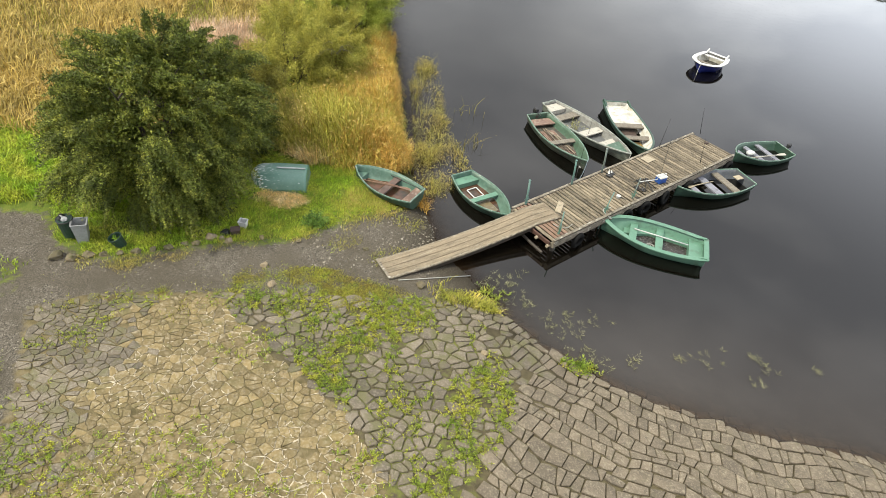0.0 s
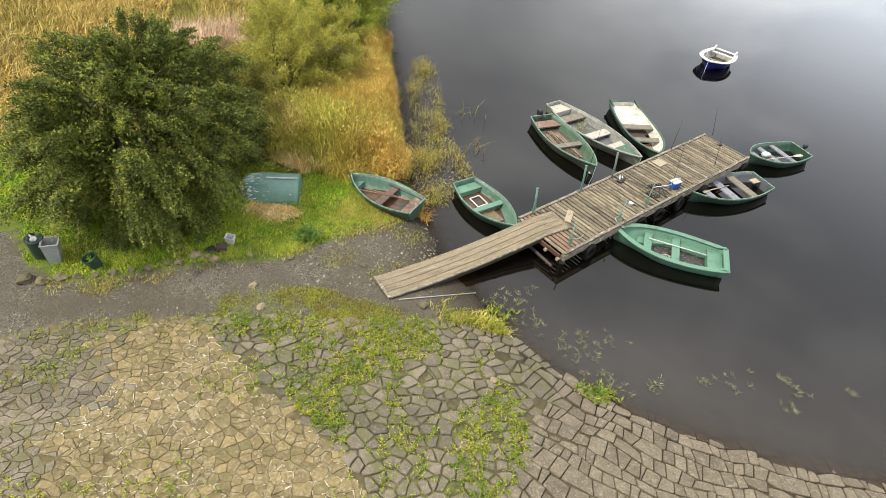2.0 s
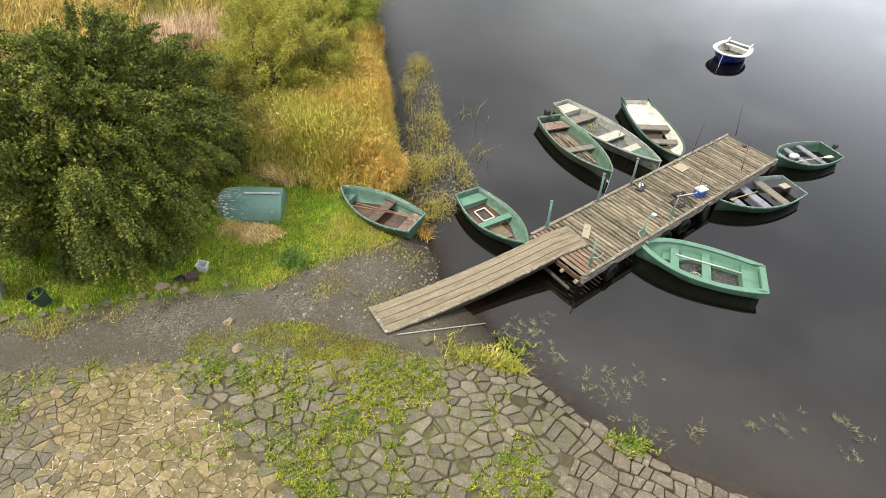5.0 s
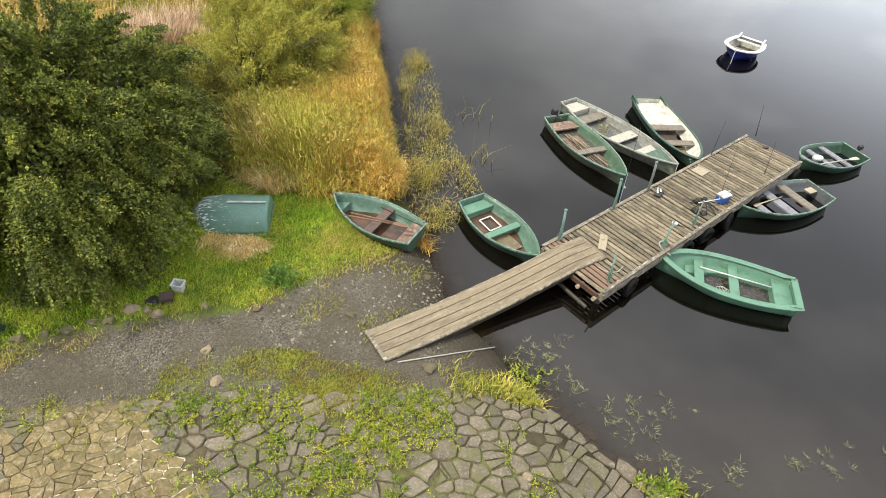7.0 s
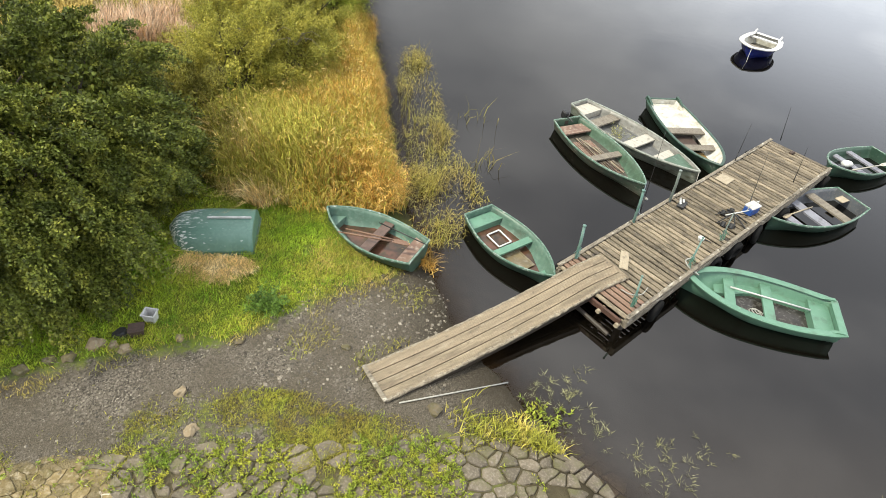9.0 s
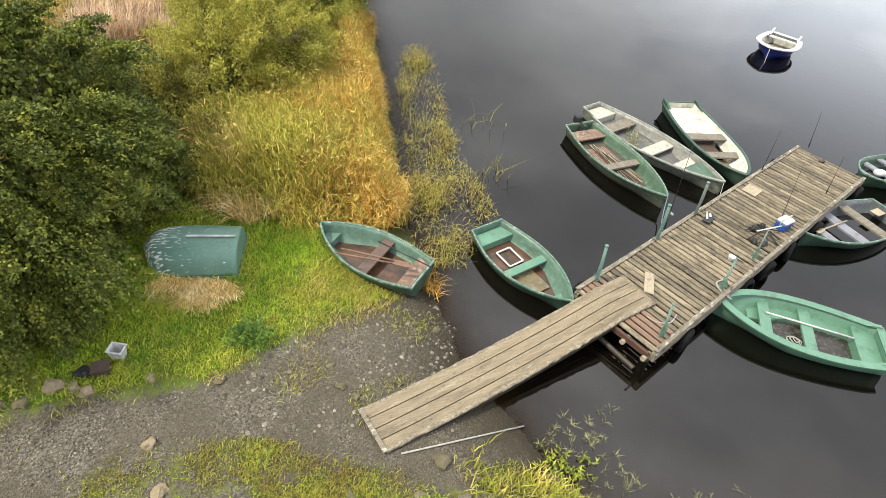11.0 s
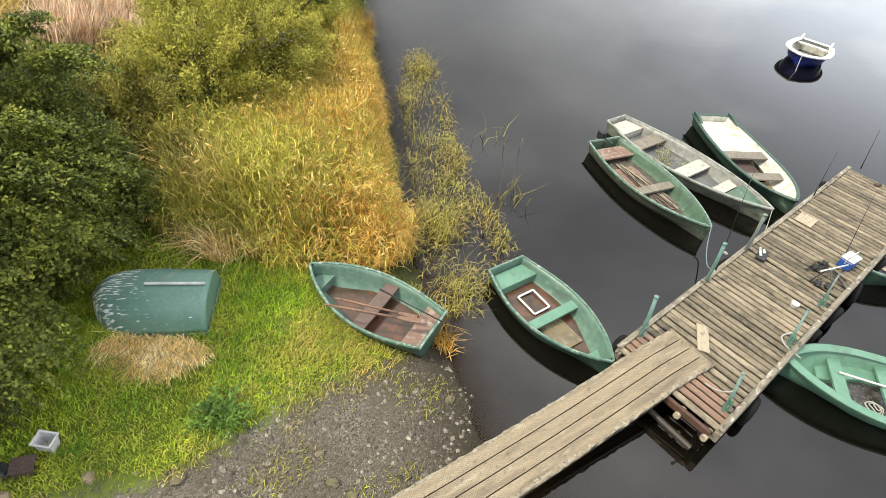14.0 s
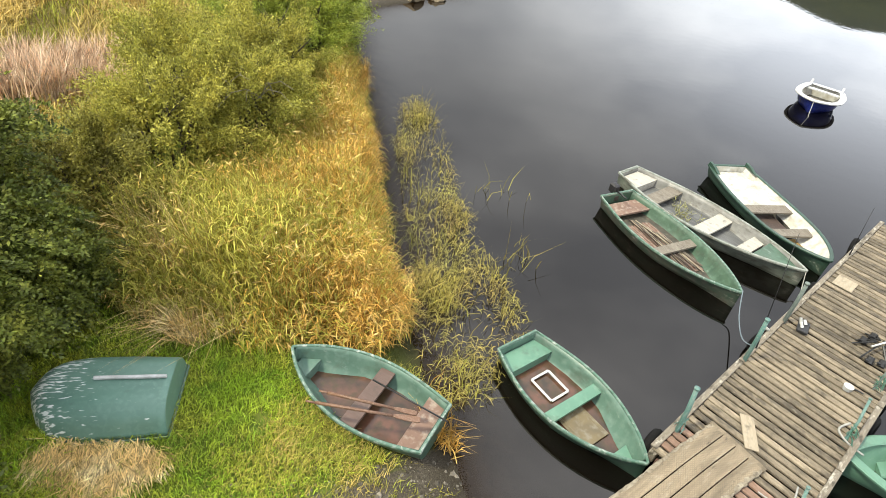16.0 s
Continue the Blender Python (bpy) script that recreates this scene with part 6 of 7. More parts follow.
WREED = [(0.3, 15.1), (1.2, 15.3), (1.6, 16.2), (2.15, 16.8), (1.75, 18.0), (1.5, 19.5), (1.1, 21.3), (1.0, 23.8), (0.6, 26.0), (-0.3, 26.0), (-0.4, 23.5), (-0.25, 21.5), (-0.1, 20.0), (0.06, 17.5), (0.14, 15.9)]
wkeep = lambda x, y: np.clip(0.50 + 0.55 * bumps(x, y, 3.6, 17) - 0.03 * (y - 15.5), 0.04, 1) * np.where(y < 17.0, 0.55, 1.0)
grass("lake_reeds", WREED, 3600, 0.62, 0.011, 0.5, reed_lake, "thin olive reeds standing in the shallow water", "reeds", keep=wkeep, floor=-0.25)
grass("lake_reeds", [(0.3, 15.0), (1.1, 15.2), (1.4, 16.2), (1.7, 17.3), (0.4, 17.4)], 350, 0.5, 0.012, 0.7, reed_green, "yellow green reeds in the shallows by the dinghies", "reeds", keep=wkeep, floor=-0.2)
arching(WREED, 8500, 0.08, 0.52, 0.2, 0.011, reed_lake, "olive arching leaves of the lake reeds", wkeep, -0.2)
arching([(0.3, 15.0), (1.1, 15.2), (1.4, 16.2), (1.7, 17.3), (0.4, 17.4)], 600, 0.05, 0.35, 0.2, 0.011, reed_lake, "yellow green arching leaves in the shallows", wkeep, -0.15)
grass("lake_reeds", [(1.2, 18), (2.6, 17.3), (3.0, 21), (1.5, 23)], 150, 0.7, 0.016, 0.9, reed_lake, "scattered single reed stems in open water", "reeds", keep=lambda x, y: np.clip(bumps(x, y, 3.5, 31) - 0.2, 0, 1), floor=-0.2)

# grass by the dinghies, under the tree and along the path
LAWN = [(-9.6, 11.9), (-8.7, 11.1), (-8.0, 10.72), (-7.2, 10.82), (-5.6, 11.42), (-4.6, 11.78), (-3.4, 11.98), (-2.5, 12.6), (-1.5, 13.4), (-0.5, 14.1), (0.25, 14.5), (0.15, 15.6), (-0.6, 16.1), (-2.0, 16.2), (-4.5, 16.4), (-5.2, 17.8), (-9.5, 15)]
grass("grass", [(-8.6, 10.75), (-8.2, 10.25), (-7.2, 10.1), (-6.3, 10.4), (-5.4, 11.05), (-4.4, 11.5), (-3.2, 11.75), (-2.2, 12.25), (-1.2, 12.9), (0.3, 14.2), (0.2, 14.8), (-0.6, 14.5), (-1.8, 13.7), (-3.2, 12.6), (-5.5, 12.0), (-7.4, 11.2)], 20000, 0.10, 0.010, 1.0, straw_green, "ragged grass fringe along the gravel", "grass", keep=lambda x, y: np.clip(0.35 + 0.9 * bumps(x, y, 3.1, 91), 0, 1))
SCAR = lambda x, y: np.minimum(np.hypot((x + 3.80) / 0.80, (y - 14.0) / 0.34) + 0.22 * bumps(x, y, 3.4, 33) + 0.12 * bumps(x, y, 9.0, 34), np.hypot((x + 2.07) / 0.16, (y - 14.66) / 0.22) + 0.3 * bumps(x, y, 6.0, 35))
def clear_of_dinghy(x, y):
    """0 where the drawn-up dinghy lies, 1 elsewhere."""
    t = np.clip(((x - 0.24) * -2.01 + (y - 14.43) * 1.23) / 5.55, 0.0, 1.0)
    return np.hypot(x - 0.24 + 2.01 * t, y - 14.43 - 1.23 * t) > 0.5 * (1 - 0.75 * np.clip((t - 0.5) / 0.5, 0, 1) ** 2)


lawn_keep = lambda x, y: clear_of_dinghy(x, y) * np.clip(0.75 + 0.3 * bumps(x, y, 2.0, 23), 0.15, 1) * np.clip((SCAR(x, y) - 0.62) / 0.4, 0.06, 1)
grass("grass", LAWN, 88000, 0.10, 0.010, 0.95, lawn_mat, "long fresh green grass round the dinghies", "grass", keep=lawn_keep)
grass("grass", [(-3.3, 12.5), (-1.4, 13.6), (0.25, 14.4), (0.2, 15.9), (-1.5, 16.0), (-2.2, 14.6)], 12000, 0.12, 0.011, 1.0, straw_green, "yellowing grass at the edge of the gravel", "grass", keep=lambda x, y: clear_of_dinghy(x, y) * np.clip(0.5 + 0.6 * bumps(x, y, 2.4, 29), 0, 1))
grass("grass", [(0.05, 14.5), (0.6, 14.2), (0.6, 15.2), (0.2, 15.5)], 900, 0.32, 0.018, 1.0, reed_gold, "tuft of rusty dry grass behind the dinghy", "grass")
sx, sy = scatter([(-4.9, 13.2), (-2.8, 13.2), (-2.8, 15.0), (-4.9, 15.0)], 3200, lambda x, y: np.clip((1.12 - SCAR(x, y)) / 0.35, 0, 1))
sd = np.stack([rng.normal(0.35, 0.5, len(sx)), rng.normal(-1.0, 0.35, len(sx)), rng.uniform(0.05, 0.35, len(sx))], -1)
v, lp, sz = leaf_data(np.stack([sx, sy, ground_z(sx, sy) + rng.uniform(0.01, 0.06, len(sx))], -1), sd, np.tile([0.0, 0, 1], (len(sx), 1)), rng.uniform(0.15, 0.32, len(sx)), rng.uniform(0.008, 0.018, len(sx)))
fast_mesh("straw_patch", v, lp, sz, straw_mat, "bleached flattened grass where a boat has lain", "grass")

grass("grass", LAWN, 8000, 0.17, 0.012, 0.9, tuft_mat, "darker lush tufts in the long grass", "grass", keep=lambda x, y: clear_of_dinghy(x, y) * np.clip(-0.25 + 1.0 * bumps(x, y, 1.7, 24) + 0.5 * bumps(x, y, 5.0, 25), 0, 1) * (SCAR(x, y) > 1.0))
grass("grass", LAWN, 9000, 0.12, 0.009, 1.2, straw_green, "dead yellow blades among the green grass", "grass", keep=lambda x, y: clear_of_dinghy(x, y) * np.clip(-0.05 + 0.9 * bumps(x, y, 2.6, 26) + 0.4 * bumps(x, y, 7.0, 27), 0, 1))
pp_ = np.stack([rng.normal(-7.28, 0.05, 18), rng.normal(11.2, 0.05, 18), np.full(18, gz(-7.28, 11.22) + 0.14)], -1)
v, lp, sz = sprays(pp_, np.stack([rng.normal(0, 0.4, 18), rng.normal(0, 0.4, 18), rng.uniform(0.6, 1.2, 18)], -1), 12, 0.22, 0.06, 0.022, 0.2)
fast_mesh("weeds", v, lp, sz, tuft_mat, "green weeds growing in the bucket", "weeds")
# a dark leafy herb at the edge of the gravel
hp = np.stack([rng.normal(-2.62, 0.13, 90), rng.normal(12.98, 0.12, 90), np.full(90, gz(-2.6, 12.98) + 0.02)], -1)
v, lp, sz = sprays(hp, np.stack([rng.normal(0, 0.5, 90), rng.normal(0, 0.5, 90), rng.uniform(0.6, 1.2, 90)], -1), 22, 0.32, 0.07, 0.022, 0.15)
fast_mesh("herbs", v, lp, sz, leaf_mat("dark herb leaves", (0.11, 0.20, 0.035), (0.16, 0.26, 0.04), (0.08, 0.15, 0.03), 2.0, 0.6, 0.15), "dark green leafy herb clump beside the gravel", "herbs")

# tufts between path and paving and between the stones
VERGE = [(-4.6, 10.6), (-3.9, 11.0), (-2.5, 11.2), (-1.2, 11.05), (0.0, 10.75), (1.6, 11.0), (2.0, 10.3), (0.4, 9.9), (-2.5, 9.2), (-4.2, 9.7)]
grass("grass", VERGE, 30000, 0.05, 0.010, 1.0, verge_mat, "patchy yellow green grass between path and stones", "grass", keep=lambda x, y: np.clip(0.36 + 0.6 * bumps(x, y, 2.2, 37) + 0.35 * bumps(x, y, 8.0, 38), 0, 1))
grass("grass", [(1.0, 10.2), (2.6, 10.2), (2.1, 11.2), (1.2, 11.4), (0.5, 10.8)], 2600, 0.2, 0.018, 0.9, reed_green, "coarse grass at the water's edge by the gangway", "grass", keep=lambda x, y: np.clip(0.5 + 0.8 * bumps(x, y, 2.6, 41), 0, 1))
grass("grass", [(-8.2, 9.7), (-4.6, 10.4), (-4.0, 9.6), (-5.2, 8.7), (-7.6, 8.5)], 6500, 0.06, 0.010, 1.0, verge_mat, "weedy fringe along the gravel path", "grass", keep=lambda x, y: np.clip(0.26 + 0.6 * bumps(x, y, 1.9, 43) + 0.4 * bumps(x, y, 7.0, 42), 0, 1))
grass("grass", [(-12, 9.2), (-8.6, 9.0), (-8.9, 10.6), (-12, 11.0)], 3500, 0.13, 0.02, 0.9, lawn_mat, "green grass patch beside the track", "grass", keep=lambda x, y: np.clip(0.1 + 1.2 * bumps(x, y, 1.2, 44), 0, 1))
grass("grass", [(-10, 3), (-7.0, 3), (-7.3, 8), (-9, 8)], 6000, 0.12, 0.02, 0.9, weed_mat, "weedy grass beside the paving", "grass", keep=lambda x, y: np.clip(0.1 + 1.0 * bumps(x, y, 1.4, 46), 0, 1))
grass("grass", [(-14, 11.9), (-9.4, 12.6), (-9.6, 16), (-15, 17)], 16000, 0.25, 0.025, 0.9, lawn_mat, "bright green grass beside the track", "grass")
MEADOW = [(-30, 16), (-9.3, 15.5), (-8.0, 17.5), (-5.6, 19.5), (-6.2, 22.0), (-6.0, 27), (-5, 34), (-30, 44)]
track = lambda x, y: np.abs(x + 10.2 + 0.12 * (y - 27) + 0.3 * np.sin(y * 0.5)) < 0.6
grass("meadow_grass", MEADOW, 60000, 0.62, 0.035, 0.9, meadow_mat, "tall dry golden meadow grass", "grass", keep=lambda x, y: np.clip(0.75 + 0.5 * bumps(x, y, 0.6, 51), 0.2, 1) * ~track(x, y))
grass("meadow_grass", MEADOW, 26000, 0.40, 0.024, 0.8, verge_mat, "green grass in the dry meadow", "grass", keep=lambda x, y: np.maximum(np.clip(-0.1 - 0.9 * bumps(x, y, 0.6, 51), 0, 1), track(x, y) * 1.0))
DOCK = [(-10.0, 22.6), (-8.2, 22.2), (-6.4, 23.8), (-5.8, 25.2), (-7.2, 25.4), (-9.5, 24.0)]
grass("seeded_stalks", DOCK, 5200, 1.05, 0.030, 0.3, dock_mat, "faded pink brown stand of seeded stalks in the meadow", "weeds")

# water plants off the stones
star_c = [(2.5, 11.5, 0.3), (2.9, 11.1, 0.35), (3.2, 10.8, 0.3), (3.0, 11.6, 0.3), (3.7, 9.9, 0.3), (4.1, 10.2, 0.35), (4.9, 10.3, 0.25), (4.3, 9.3, 0.35), (4.9, 9.0, 0.3), (5.8, 9.1, 0.25), (7.0, 9.25, 0.15), (7.6, 9.1, 0.25), (9.1, 9.4, 0.15), (9.4, 9.05, 0.15), (8.8, 8.6, 0.12), (10.65, 9.1, 0.05)]
sites_ = np.concatenate([np.stack([rng.normal(x, w, k), rng.normal(y, w * 0.8, k)], -1) for x, y, w in star_c for k in [int(3 + 24 * w)]])
n_s, n_l = len(sites_), 11
a_ = rng.uniform(0, 6.28, (n_s, n_l))
up_ = rng.uniform(0.05, 0.9, (n_s, n_l))
sd_ = np.stack([np.cos(a_), np.sin(a_), up_], -1).reshape(-1, 3)
sb_ = np.repeat(np.stack([sites_[:, 0], sites_[:, 1], np.full(n_s, -0.005)], -1), n_l, 0) + rng.normal(0, 0.02, (n_s * n_l, 3)) * np.array([1, 1, 0.1])
v, lp, sz = leaf_data(sb_, sd_, np.tile([0.0, 0, 1], (len(sb_), 1)) + rng.normal(0, 0.3, sb_.shape), rng.uniform(0.05, 0.16, len(sb_)), rng.uniform(0.004, 0.008, len(sb_)))
fast_mesh("water_plants", v, lp, sz, star_mat, "pale star-shaped water plants on the shallows", "water plants")

# thin wisps over the gravel beach and path
grass("grass", [(-2.6, 11.6), (-0.8, 11.4), (0.7, 12.6), (0.6, 14.1), (-0.4, 14.0), (-1.6, 13.2)], 2600, 0.07, 0.010, 1.2, verge_mat, "thin yellow wisps of grass on the gravel beach", "grass", keep=lambda x, y: np.clip(0.1 + 0.9 * bumps(x, y, 3.6, 93), 0, 1))
grass("grass", [(-8.8, 10.4), (-4.2, 11.2), (-1.2, 11.3), (-1.0, 10.7), (-4.6, 10.4), (-8.8, 9.7)], 1500, 0.05, 0.010, 1.2, verge_mat, "thin wisps of grass on the gravel path", "grass", keep=lambda x, y: np.clip(-0.15 + 0.9 * bumps(x, y, 2.6, 95), 0, 1))
grass("grass", [(-7.6, 2.6), (-4.2, 2.6), (-4.6, 6.0), (-6.8, 8.6), (-7.8, 8.2)], 9000, 0.06, 0.013, 1.1, verge_mat, "moss and grass creeping over the paving's edge", "grass", keep=lambda x, y: np.clip(-0.1 + 0.8 * bumps(x, y, 1.8, 97) + 0.3 * bumps(x, y, 6.0, 98), 0, 1))

# trees on the far hillside
az = radians(24) + fr_.uniform(0, radians(128), 900)
dd_ = fr_.uniform(180, 262, 900)
base_h = np.interp(dd_, [175, 200, 225, 260], [0, 11, 18, 22]) * np.clip(0.7 + (np.degrees(az) - 24) / 90, 0.7, 1.0)
tops = np.stack([dd_ * np.sin(az), dd_ * np.cos(az), base_h + 3], -1)
n_l = 46
off = unit(fr_.normal(0, 1, (900, n_l, 3))) * np.array([3.0, 3.0, 4.2])
pts = (tops[:, None] + off).reshape(-1, 3)
v, lp, sz = leaf_data(pts, fr_.normal(0, 1, pts.shape), fr_.normal(0, 1, pts.shape), fr_.uniform(1.2, 2.6, len(pts)), fr_.uniform(0.9, 1.8, len(pts)))
far_leaf = leaf_mat("far woodland leaves", (0.05, 0.07, 0.022), (0.035, 0.052, 0.018), (0.075, 0.09, 0.03), 0.05, 0.7, 0.15)
fast_mesh("far_woods", v, lp, sz, far_leaf, "dark green woodland on the hill across the lake", "woods")
# bright tufts where the stones meet the water
tx = np.concatenate([rng.normal(4.46, 0.14, 60), rng.normal(4.15, 0.09, 25), rng.normal(2.35, 0.2, 40)])
ty = np.concatenate([rng.normal(8.62, 0.10, 60), rng.normal(8.74, 0.07, 25), rng.normal(10.75, 0.25, 40)])
tp = np.stack([tx, ty, np.full(len(tx), 0.0)], -1)
to = np.stack([rng.normal(0, 1, len(tx)), rng.normal(0, 1, len(tx)), rng.uniform(0.4, 1.2, len(tx))], -1)
v, lp, sz = sprays(tp, to, 10, 0.2, 0.09, 0.026, 0.2)
fast_mesh("weeds", v, lp, sz, weed_mat, "bright green tufts at the edge of the water", "weeds")

bp_ = np.stack([rng.normal(6.35, 0.2, 34), rng.normal(20.6, 0.24, 34), np.full(34, 0.07)], -1)
v, lp, sz = sprays(bp_, np.stack([rng.normal(0, 0.6, 34), rng.normal(0, 0.6, 34), rng.uniform(0.5, 1.2, 34)], -1), 9, 0.26, 0.12, 0.014, 0.2)
fast_mesh("weeds", v, lp, sz, star_mat, "olive weeds rooted in the grey boat's bottom", "weeds")

# ---- stone slope and paving, piece by piece ----
stone_grey = mat("grey brown slope stone", (0.25, 0.201, 0.142), (0.175, 0.142, 0.101), 3.0, 0.85, 0.9, (0.36, 0.30, 0.22), fine=26, spread=0.2)
stone_tan = mat("tan paving stone", (0.335, 0.248, 0.110), (0.228, 0.172, 0.074), 3.5, 0.9, 1.0, (0.43, 0.35, 0.215), fine=18, spread=0.24)
stone_grey_rest = mat("grey brown slope stone, joined", (0.25, 0.201, 0.142), (0.175, 0.142, 0.101), 3.0, 0.85, 0.9, (0.36, 0.30, 0.22), fine=26, island=0.2)
stone_tan_rest = mat("tan paving stone, joined", (0.335, 0.248, 0.110), (0.228, 0.172, 0.074), 3.5, 0.9, 1.0, (0.43, 0.35, 0.215), fine=18, island=0.24)

stone_cobble = mat("rounded grey slope stone", (0.245, 0.202, 0.144), (0.163, 0.135, 0.097), 3.0, 0.85, 0.8, (0.34, 0.295, 0.23), fine=26, spread=0.25)
weathered(stone_cobble, (0.10, 0.10, 0.03), 2.5, 0.48, 0.62, amount=0.6, seed=1.0)
for m_ in (stone_tan, stone_tan_rest):
    weathered(m_, (0.105, 0.10, 0.035), 1.6, 0.50, 0.66, amount=0.55, seed=1.0)
    weathered(m_, (0.34, 0.29, 0.20), 7.0, 0.56, 0.68, amount=0.7, seed=2.0)
    weathered(m_, (0.05, 0.042, 0.028), 10.0, 0.58, 0.70, amount=0.7, seed=3.0)
for m_ in (stone_grey, stone_grey_rest):
    weathered(m_, (0.09, 0.085, 0.045), 2.0, 0.54, 0.70, amount=0.4, seed=1.0)
    weathered(m_, (0.28, 0.24, 0.17), 8.0, 0.56, 0.68, amount=0.7, seed=2.0)
    weathered(m_, (0.055, 0.046, 0.034), 9.0, 0.58, 0.70, amount=0.6, seed=3.0)


def ragged(poly, size):
    """poly with broken, uneven sides; neighbours share the same unevenness."""
    out = []
    for i in range(len(poly)):
        a, b = poly[i], poly[(i + 1) % len(poly)]
        k = 3 if math.hypot(a[0] - b[0], a[1] - b[1]) > 0.13 else 2
        for j in range(k):
            x, y = a[0] + (b[0] - a[0]) * j / k, a[1] + (b[1] - a[1]) * j / k
            d = noise.noise_vector(Vector((x * 6.5, y * 6.5, 3.0)))
            e = noise.noise_vector(Vector((x * 17, y * 17, 9.0)))
            out.append((x + size * (d.x + 0.5 * e.x), y + size * (d.y + 0.5 * e.y)))
    return out


def clip(poly, px, py, nx, ny):
    """The part of poly on the side of the line through (px, py) away from (nx, ny)."""
    out = []
    for i in range(len(poly)):
        a, b = poly[i - 1], poly[i]
        da, db = (a[0] - px) * nx + (a[1] - py) * ny, (b[0] - px) * nx + (b[1] - py) * ny
        if (da > 0) != (db > 0):
            t = da / (da - db)
            out.append((a[0] + (b[0] - a[0]) * t, a[1] + (b[1] - a[1]) * t))
        if db <= 0:
            out.append(b)
    return out


def shrink(poly, g):
    """poly with every side moved in by g."""
    cx, cy = sum(p[0] for p in poly) / len(poly), sum(p[1] for p in poly) / len(poly)
    res = list(poly)
    for i in range(len(poly)):
        a, b = poly[i - 1], poly[i]
        ex, ey = b[0] - a[0], b[1] - a[1]
        l = math.hypot(ex, ey)
        if l < 1e-6:
            continue
        nx, ny = ey / l, -ex / l
        if (cx - a[0]) * nx + (cy - a[1]) * ny > 0:
            nx, ny = -nx, -ny
        res = clip(res, a[0] - nx * g, a[1] - ny * g, nx, ny)
        if len(res) < 3:
            return []
    return res


def area(poly):
    return abs(sum(poly[i - 1][0] * poly[i][1] - poly[i][0] * poly[i - 1][1] for i in range(len(poly)))) / 2


def stone_data(poly, rr, proud, tilt, edge, corner):
    """A stone slab: points and faces about its own centre, with a worn rim and a slightly tilted, uneven top."""
    if sum(poly[i - 1][0] * poly[i][1] - poly[i][0] * poly[i - 1][1] for i in range(len(poly))) < 0:
        poly = poly[::-1]
    # cut the sharp corners
    cut = []
    n = len(poly)
    for i in range(n):
        p, q, r = poly[i - 1], poly[i], poly[(i + 1) % n]
        k = rr.uniform(*corner)
        cut += [(q[0] + (p[0] - q[0]) * k, q[1] + (p[1] - q[1]) * k), (q[0] + (r[0] - q[0]) * k, q[1] + (r[1] - q[1]) * k)]
    cx, cy = sum(p[0] for p in cut) / len(cut), sum(p[1] for p in cut) / len(cut)
    ta, tb = rr.uniform(-tilt, tilt), rr.uniform(-tilt, tilt)
    n = len(cut)
    v = [(x - cx, y - cy, -0.1) for x, y in cut]
    v += [(x - cx, y - cy, proud - edge + ta * (x - cx) + tb * (y - cy)) for x, y in cut]
    s = 1 - edge * 1.3 / math.sqrt(area(cut))
    v += [((x - cx) * s, (y - cy) * s, proud + ta * (x - cx) + tb * (y - cy) + rr.uniform(-0.006, 0.006)) for x, y in cut]
    v.append((0, 0, proud + rr.uniform(0, 0.012)))
    f = []
    for i in range(n):
        j = (i + 1) % n
        f += [(i, j, n + j, n + i), (n + i, n + j, 2 * n + j, 2 * n + i), (2 * n + i, 2 * n + j, 3 * n)]
    return (cx, cy), v, f


def lay(parent, polys, name, material, rest_material, rest_label, nearest, proud, tilt, edge, corner, seed, limit=300):
    """Stones as parts where nearest() is least, the others joined into one piece."""
    rr = random.Random(seed)
    polys = sorted(polys, key=nearest)
    rv, rf = [], []
    mid = np.array([np.mean(p, axis=0) for p in polys])
    e = 0.25
    sx_ = (ground_z(mid[:, 0] + e, mid[:, 1]) - ground_z(mid[:, 0] - e, mid[:, 1])) / (2 * e)
    sy_ = (ground_z(mid[:, 0], mid[:, 1] + e) - ground_z(mid[:, 0], mid[:, 1] - e)) / (2 * e)
    zm = ground_z(mid[:, 0], mid[:, 1])
    for i, p in enumerate(polys):
        (cx, cy), v, f = stone_data(p, rr, proud + proud * rr.uniform(-0.25, 0.3), tilt, edge, corner)
        sxs, sys_ = float(sx_[i]), float(sy_[i])
        z = float(zm[i]) + sxs * (cx - mid[i, 0]) + sys_ * (cy - mid[i, 1])
        v = [(a, b, c + sxs * a + sys_ * b) for a, b, c in v]
        if i < limit:
            ob = mesh_part(name, v, f, material, parent)
            ob.location = (cx, cy, z)
        else:
            o = len(rv)
            rv += [(a + cx, b + cy, c + z) for a, b, c in v]
            rf += [tuple(o + k for k in q) for q in f]
    if rv:
        ob = mesh_part("further_stones", rv, rf, rest_material, parent)
        tagged(ob, rest_label, kind="stuff")


# the slope: courses that follow the water's edge
guide = np.array([(13.5, 5.95), (10.9, 6.5), (8.63, 6.85), (7.1, 7.35), (5.4, 7.9), (4.4, 8.45), (3.5, 9.15), (2.85, 9.95), (2.3, 10.8)])
seg = np.r_[0, np.cumsum(np.hypot(*np.diff(guide, axis=0).T))]


def along(s):
    s = min(max(s, 0), seg[-1])
    p = np.array([np.interp(s, seg, guide[:, 0]), np.interp(s, seg, guide[:, 1])])
    a, b = max(s - 0.9, 0), min(s + 0.9, seg[-1])
    d = np.array([np.interp(b, seg, guide[:, 0]) - np.interp(a, seg, guide[:, 0]), np.interp(b, seg, guide[:, 1]) - np.interp(a, seg, guide[:, 1])])
    d /= np.hypot(*d)
    return p, np.array([d[1], -d[0]]) * -1


